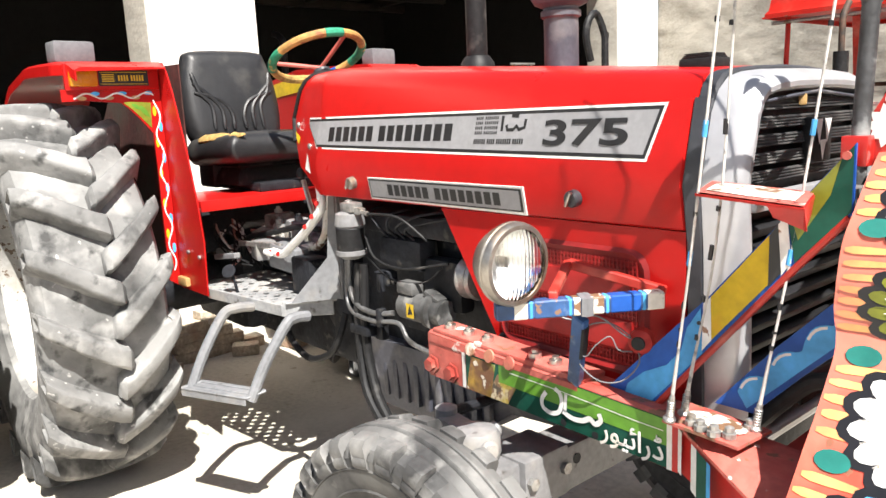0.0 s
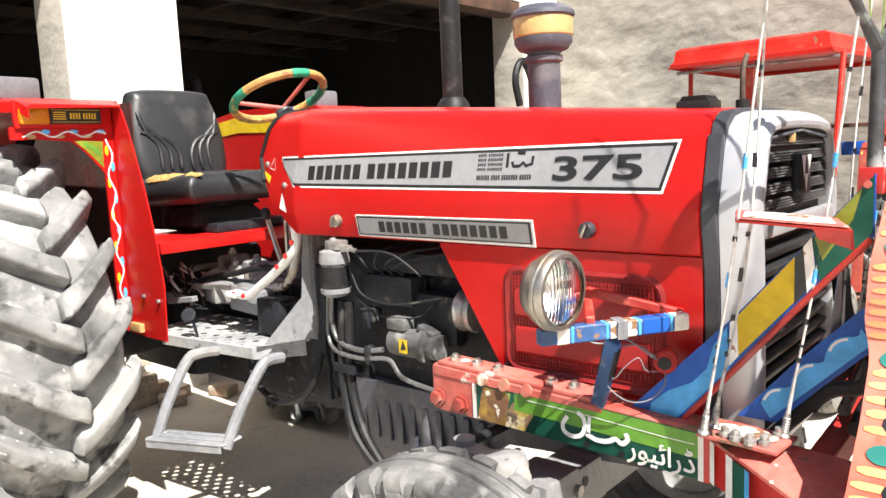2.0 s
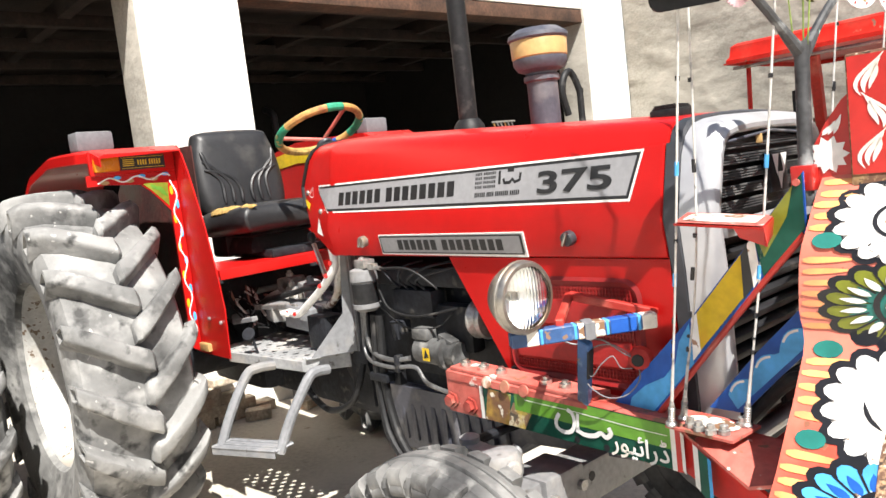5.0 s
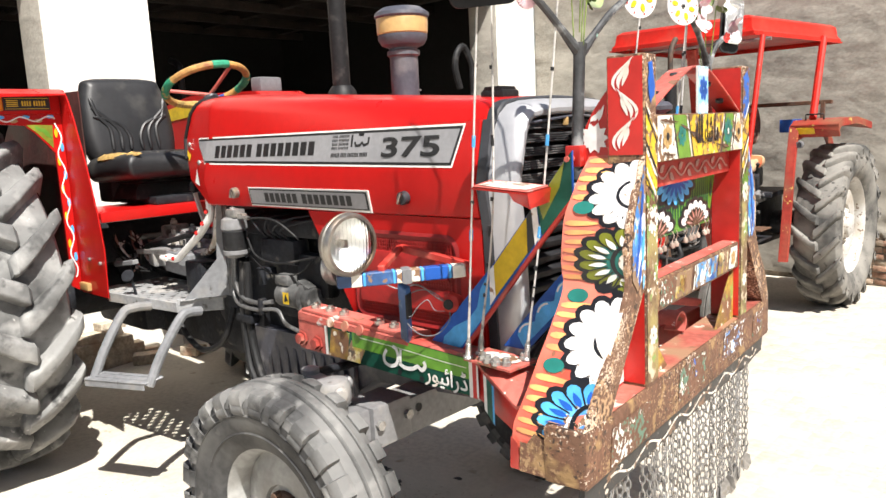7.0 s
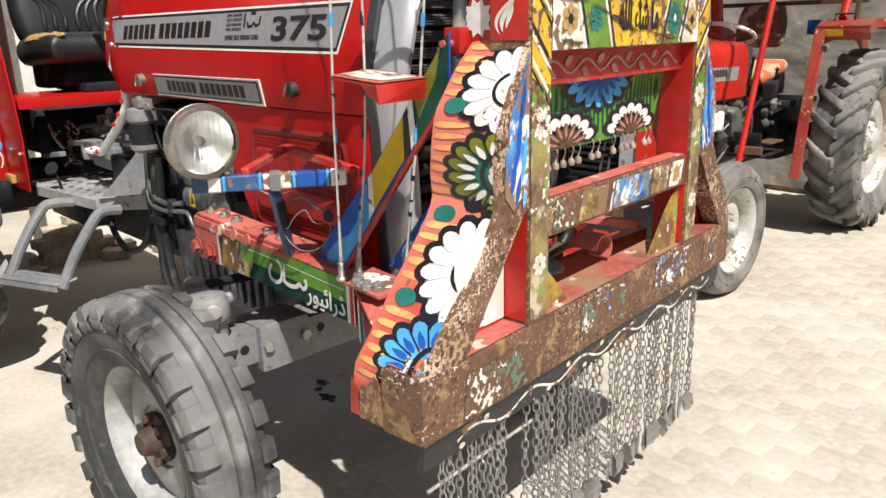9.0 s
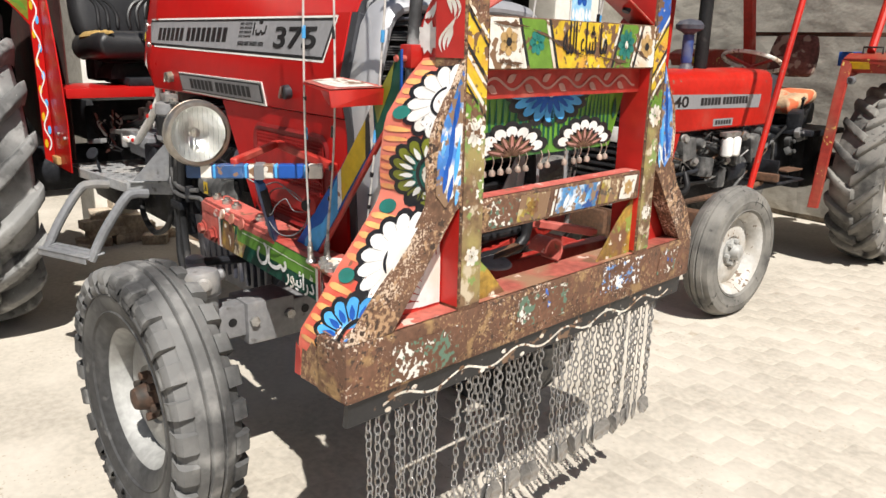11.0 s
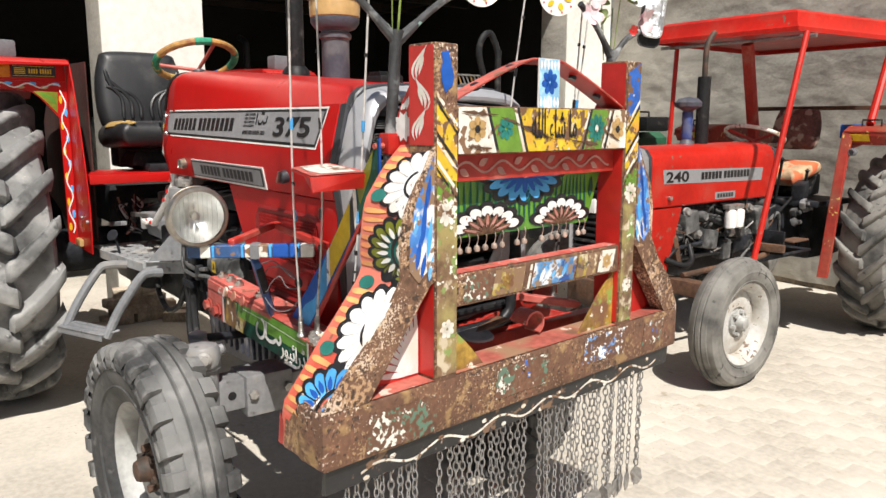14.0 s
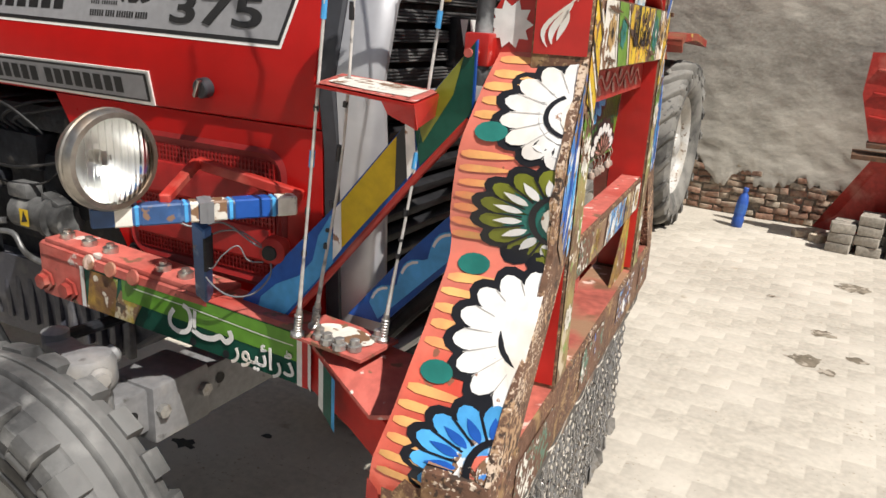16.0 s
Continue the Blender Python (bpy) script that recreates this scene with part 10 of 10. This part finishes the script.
plate(bm, [(0.58, 4.62, 0.66), (0.28, 4.88, 0.05), (0.7, 4.7, 0.05), (1.0, 4.6, 0.66)], (-0.4, -1, 0), 0.03)
part("chute", bm, "red_dull", im, "sloping dull red chute")
for x in (0.95, 1.5):
    bm = B()
    beam(bm, (x, 4.66, 0.66), (x, 4.66, 0.0), 0.06, 0.06, up=(1, 0, 0))
    part("leg", bm, "red_dull", im)

# neighbour's wheel at the far side
nb = thing("tractor", (-3.55, -2.3, 0), "part of another parked tractor, its rear wheel showing", "tractor", "parked tractors")
XF[0] = Matrix.Translation((0, 0, 0))
tractor_tyre(nb, "rear_tyre", Vector((-3.55, -1.53, 0.72)), 0.74, 0.42, 0.38, 18, "rubber", "dusty rear tyre", 0.2)
disc_rim(nb, "rear_wheel_disc", Vector((-3.55, -1.53, 0.72)), -1, 0.38, 0.42, "wheel_white", "wheel_white", "white wheel disc", 8, -0.02)
bm = B()
tube(bm, [(-3.55, -1.6, 0.72), (-3.55, -2.9, 0.72)], 0.1, 14)
part("axle", bm, "engine", nb)
tractor_tyre(nb, "rear_tyre", Vector((-3.55, -3.0, 0.72)), 0.74, 0.42, 0.38, 18, "rubber", "dusty rear tyre", 0.2)
bm = B()
box(bm, (-3.7, -2.35, 0.85), (1.6, 0.4, 0.4), bevel=0.05)
part("transmission", bm, "engine", nb)

# tractor parked in the shed behind the driver's seat
XF[0] = pose(-5.2, 1.5, 0, 0, 0, 8)
t3 = thing("tractor", (0, 0, 0), "red tractor with yellow stripe parked in the dark shed", "tractor", "parked tractors")
bm = B()
loft(bm, [[Vector((x, y, z)) for y, z in ((-0.3, 1.1), (-0.32, 1.3), (-0.3, 1.52), (-0.22, 1.57), (0.22, 1.57), (0.3, 1.52), (0.32, 1.3), (0.3, 1.1))] for x in (-1.0, 0.55)])
h3 = part("bonnet", bm, "red_dull", t3, "red bonnet in shade")
painted("stripe", [[(-0.28, 1.42), (0.28, 1.42), (0.28, 1.52), (-0.28, 1.52)]], lambda a, b, h: Vector((0.55 + h, a, b)), 0.004, "p_yellow", h3)
painted("stripe", [[(-0.28, 1.53), (0.28, 1.53), (0.24, 1.565), (-0.24, 1.565)]], lambda a, b, h: Vector((0.55 + h, a, b)), 0.004, "p_blue", h3)
bm = B()
box(bm, (-0.3, 0, 0.85), (1.6, 0.4, 0.5), bevel=0.04)
part("engine_block", bm, "engine", t3)
for x, y, r in ((0.3, -0.65, 0.4), (0.3, 0.65, 0.4), (-1.6, -0.8, 0.75), (-1.6, 0.8, 0.75)):
    bm = B()
    tyre_body(bm, (x, y, r), (0, 1, 0), r, 0.22 if r < 0.5 else 0.44, r * 0.52, 36)
    part("tyre", bm, "rubber_far", t3)
bm = B()
tube(bm, [(-0.3, 0.1, 1.5), (-0.3, 0.1, 2.1), (-0.33, 0.1, 2.2), (-0.42, 0.1, 2.24)], 0.03, 12, 4)
part("exhaust_pipe", bm, "hose", t3)

# green tractor standing in front of the far pillar
XF[0] = pose(-3.0, 3.75, 0, 0, 0, -90)
t4 = thing("tractor", (0, 0, 0), "dark green tractor with grey seat, partly hidden", "tractor", "parked tractors")
bm = B()
loft(bm, [[Vector((x, y, z)) for y, z in ((-0.28, 0.9), (-0.29, 1.1), (-0.27, 1.32), (-0.2, 1.37), (0.2, 1.37), (0.27, 1.32), (0.29, 1.1), (0.28, 0.9))] for x in (-0.5, 0.75)])
part("bonnet", bm, "green_paint", t4, "dark green bonnet")
bm = B()
cushion(bm, frame_at((0.28, 0.3, 1.46), (-0.3, 1, 0), (-0.5, 0, 1)), [(a * 0.75, b * 0.5) for a, b in o_back], 0.05)
part("grey_cover", bm, "plastic_grey", t4, "grey plastic cover")
bm = B()
box(bm, (-0.15, 0.3, 1.44), (0.32, 0.3, 0.12), bevel=0.03)
tube(bm, [(-0.05, 0.3, 1.5), (-0.05, 0.3, 1.54), (-0.2, 0.3, 1.54), (-0.2, 0.3, 1.5)], 0.008, 8)
part("tool_case", bm, "hose", t4, "black case with handle")
bm = B()
tube(bm, [(0.6 + 0.09 * math.cos(a), 0.36 + 0.1 * math.sin(a), 1.4 + 0.03 * math.cos(a)) for a in (2 * math.pi * k / 20 for k in range(21))], 0.011, 8, cap=False)
part("steering_wheel", bm, "hose", t4)
bm = B()
box(bm, (-0.1, 0, 0.7), (1.7, 0.36, 0.45), bevel=0.05)
part("engine_block", bm, "engine", t4)
for x, y, r in ((0.6, -0.6, 0.36), (0.6, 0.6, 0.36), (-1.1, -0.7, 0.62), (-1.1, 0.7, 0.62)):
    bm = B()
    tyre_body(bm, (x, y, r), (0, 1, 0), r, 0.18 if r < 0.5 else 0.34, r * 0.52, 36)
    part("tyre", bm, "rubber_far", t4)
XF[0] = Matrix.Identity(4)
# slatted cot stood on trestles just inside the shed
cot = thing("cot", (-4.75, 3.55, 0), "grey wooden cot with slatted headboard raised on trestles", "cot")
for dx in (-0.25, 0.25):
    for dy in (-0.6, 0.3):
        bm = B()
        beam(bm, (-4.75 + dx, 3.4 + dy, 0.0), (-4.75 + dx * 0.8, 3.4 + dy, 1.66), 0.05, 0.05, up=(1, 0, 0))
        part("leg", bm, "wood", cot)
bm = B()
box(bm, (-4.75, 3.25, 1.68), (0.5, 1.2, 0.05), bevel=0.01)
part("bed_frame", bm, "wood", cot)
bm = B()
loft(bm, [[Vector((-4.75 + x, 2.72 + 0.13 * k, 1.705 + z * (0.9 + 0.25 * math.sin(2.1 * k)))) for x, z in ((-0.2, 0.0), (-0.18, 0.08), (-0.05, 0.12), (0.1, 0.11), (0.2, 0.07), (0.22, 0.0))] for k in range(7)])
part("blanket", bm, "plastic_grey", cot, "crumpled grey blanket")
for k in range(6):
    bm = B()
    beam(bm, (-4.5, 3.4 + 0.05 * k, 1.7), (-4.5, 3.3 + 0.05 * k, 1.92), 0.014, 0.014, up=(1, 0, 0))
    part("slat", bm, "steel" if k % 3 else "tape_tan", cot)
for z in (1.72, 1.82, 1.91):
    bm = B()
    beam(bm, (-4.49, 3.36 - (z - 1.72) * 0.45, z), (-4.49, 3.68 - (z - 1.72) * 0.45, z), 0.014, 0.016)
    part("cross_rail", bm, "steel", cot)
# hooked pipe standing behind the bonnet, and the small box on it
hk = thing("hook_pipe", (-2.5, 1.95, 0), "bent black pipe of a machine behind the tractor", "pipe")
bm = B()
tube(bm, [(-2.5, 2.06, 0.0), (-2.5, 2.05, 1.75), (-2.5, 2.05, 1.9), (-2.52, 2.0, 2.03), (-2.52, 1.93, 2.0), (-2.52, 1.9, 1.9), (-2.52, 1.94, 1.76)], 0.022, 10, 5)
part("pipe", bm, "hose", hk)
bm = B()
box(bm, (-0.56, -0.12, 1.572), (0.085, 0.08, 0.03), bevel=0.006)
vent = part("hood_vent", bm, "hose", TR, "black louvred box on the bonnet")
for k in range(4):
    bm = B()
    box(bm, (-0.56, -0.12, 1.586 + 0.0035 * k), (0.075 - 0.006 * k, 0.075, 0.003), bevel=0.001)
    part("louvre", bm, "grille", vent)

# ---- ground stains, wall bricks, pavers ----
random.seed(41)
for x, y, r in ((0.61, 3.53, 0.12), (0.47, 2.6, 0.07), (0.43, 2.19, 0.09), (0.64, 2.33, 0.05), (0.18, 3.06, 0.03), (0.52, 2.1, 0.05)):
    bm = B()
    pts = [(x + r * random.uniform(0.5, 1.2) * math.cos(a), y + 0.8 * r * random.uniform(0.5, 1.2) * math.sin(a), 0.0022) for a in (2 * math.pi * k / 16 for k in range(16))]
    fan(bm, pts)
    part("stain", bm, "stain", ground, recalc=False)

for x, y, r in ((-1.53, 0.18, 0.035), (-1.4, 0.11, 0.045), (-1.49, 0.13, 0.025), (-1.2, 0.3, 0.02)):
    bm = B()
    fan(bm, [(x + r * random.uniform(0.5, 1.3) * math.cos(a), y + 0.7 * r * random.uniform(0.4, 1.2) * math.sin(a), 0.0024) for a in (2 * math.pi * k / 14 for k in range(14))])
    part("oil_spot", bm, "oil", ground, recalc=False)

for j in range(8):
    z = 0.03 + j * 0.056
    x = -1.35 + random.uniform(0, 0.1)
    while x < 1.5:
        w = random.uniform(0.07, 0.19)
        s_ = (x + w / 2 - WA.x) / WU.x
        if z - 0.03 < plaster_foot(x + w / 2) + 0.05 and random.random() > 0.06:
            p = WA + WU * s_ + Vector((0, 0, z + random.uniform(-0.005, 0.005))) + WN * random.uniform(-0.082, -0.05)
            ob = brick_at(wall, p, (random.uniform(-8, 8), random.uniform(-6, 6), math.degrees(math.atan2(WU.y, WU.x)) + random.uniform(-9, 9)), random.choice(("brick", "brick", "brick", "brick_pale")))
            ob.scale = ((w - 0.012) / 0.225, 1, random.uniform(0.55, 0.72))
        x += w

pav = B()
box(pav, (0, 0, 0), (0.216, 0.106, 0.012), bevel=0.003)
one = part("paver", pav, "paver")
pme = one.data
bpy.data.objects.remove(one)
cells = []
for j in range(46):
    for i in range(17):
        cells.append((-0.95 + (i + 0.5 * (j % 2)) * 0.221, -0.4 + j * 0.111))
near = sorted(cells, key=lambda c: (c[0] - 0.9) ** 2 + (c[1] - 1.6) ** 2)[:290]
rest = []
for x, y in cells:
    m = pose(x, y, -0.0052, 0, 0, random.uniform(-0.4, 0.4))
    if (x, y) in near:
        ob = new("paver", pme)
        hang(ob, ground)
        ob.matrix_basis = m
    else:
        rest.append(m)
bm = B()
for m in rest:
    t = B()
    t.from_mesh(pme)
    t.transform(m)
    merge(bm, t)
tagged(part("paving", bm, "paver", ground, "far rows of dusty brick pavers", recalc=False), kind="stuff")
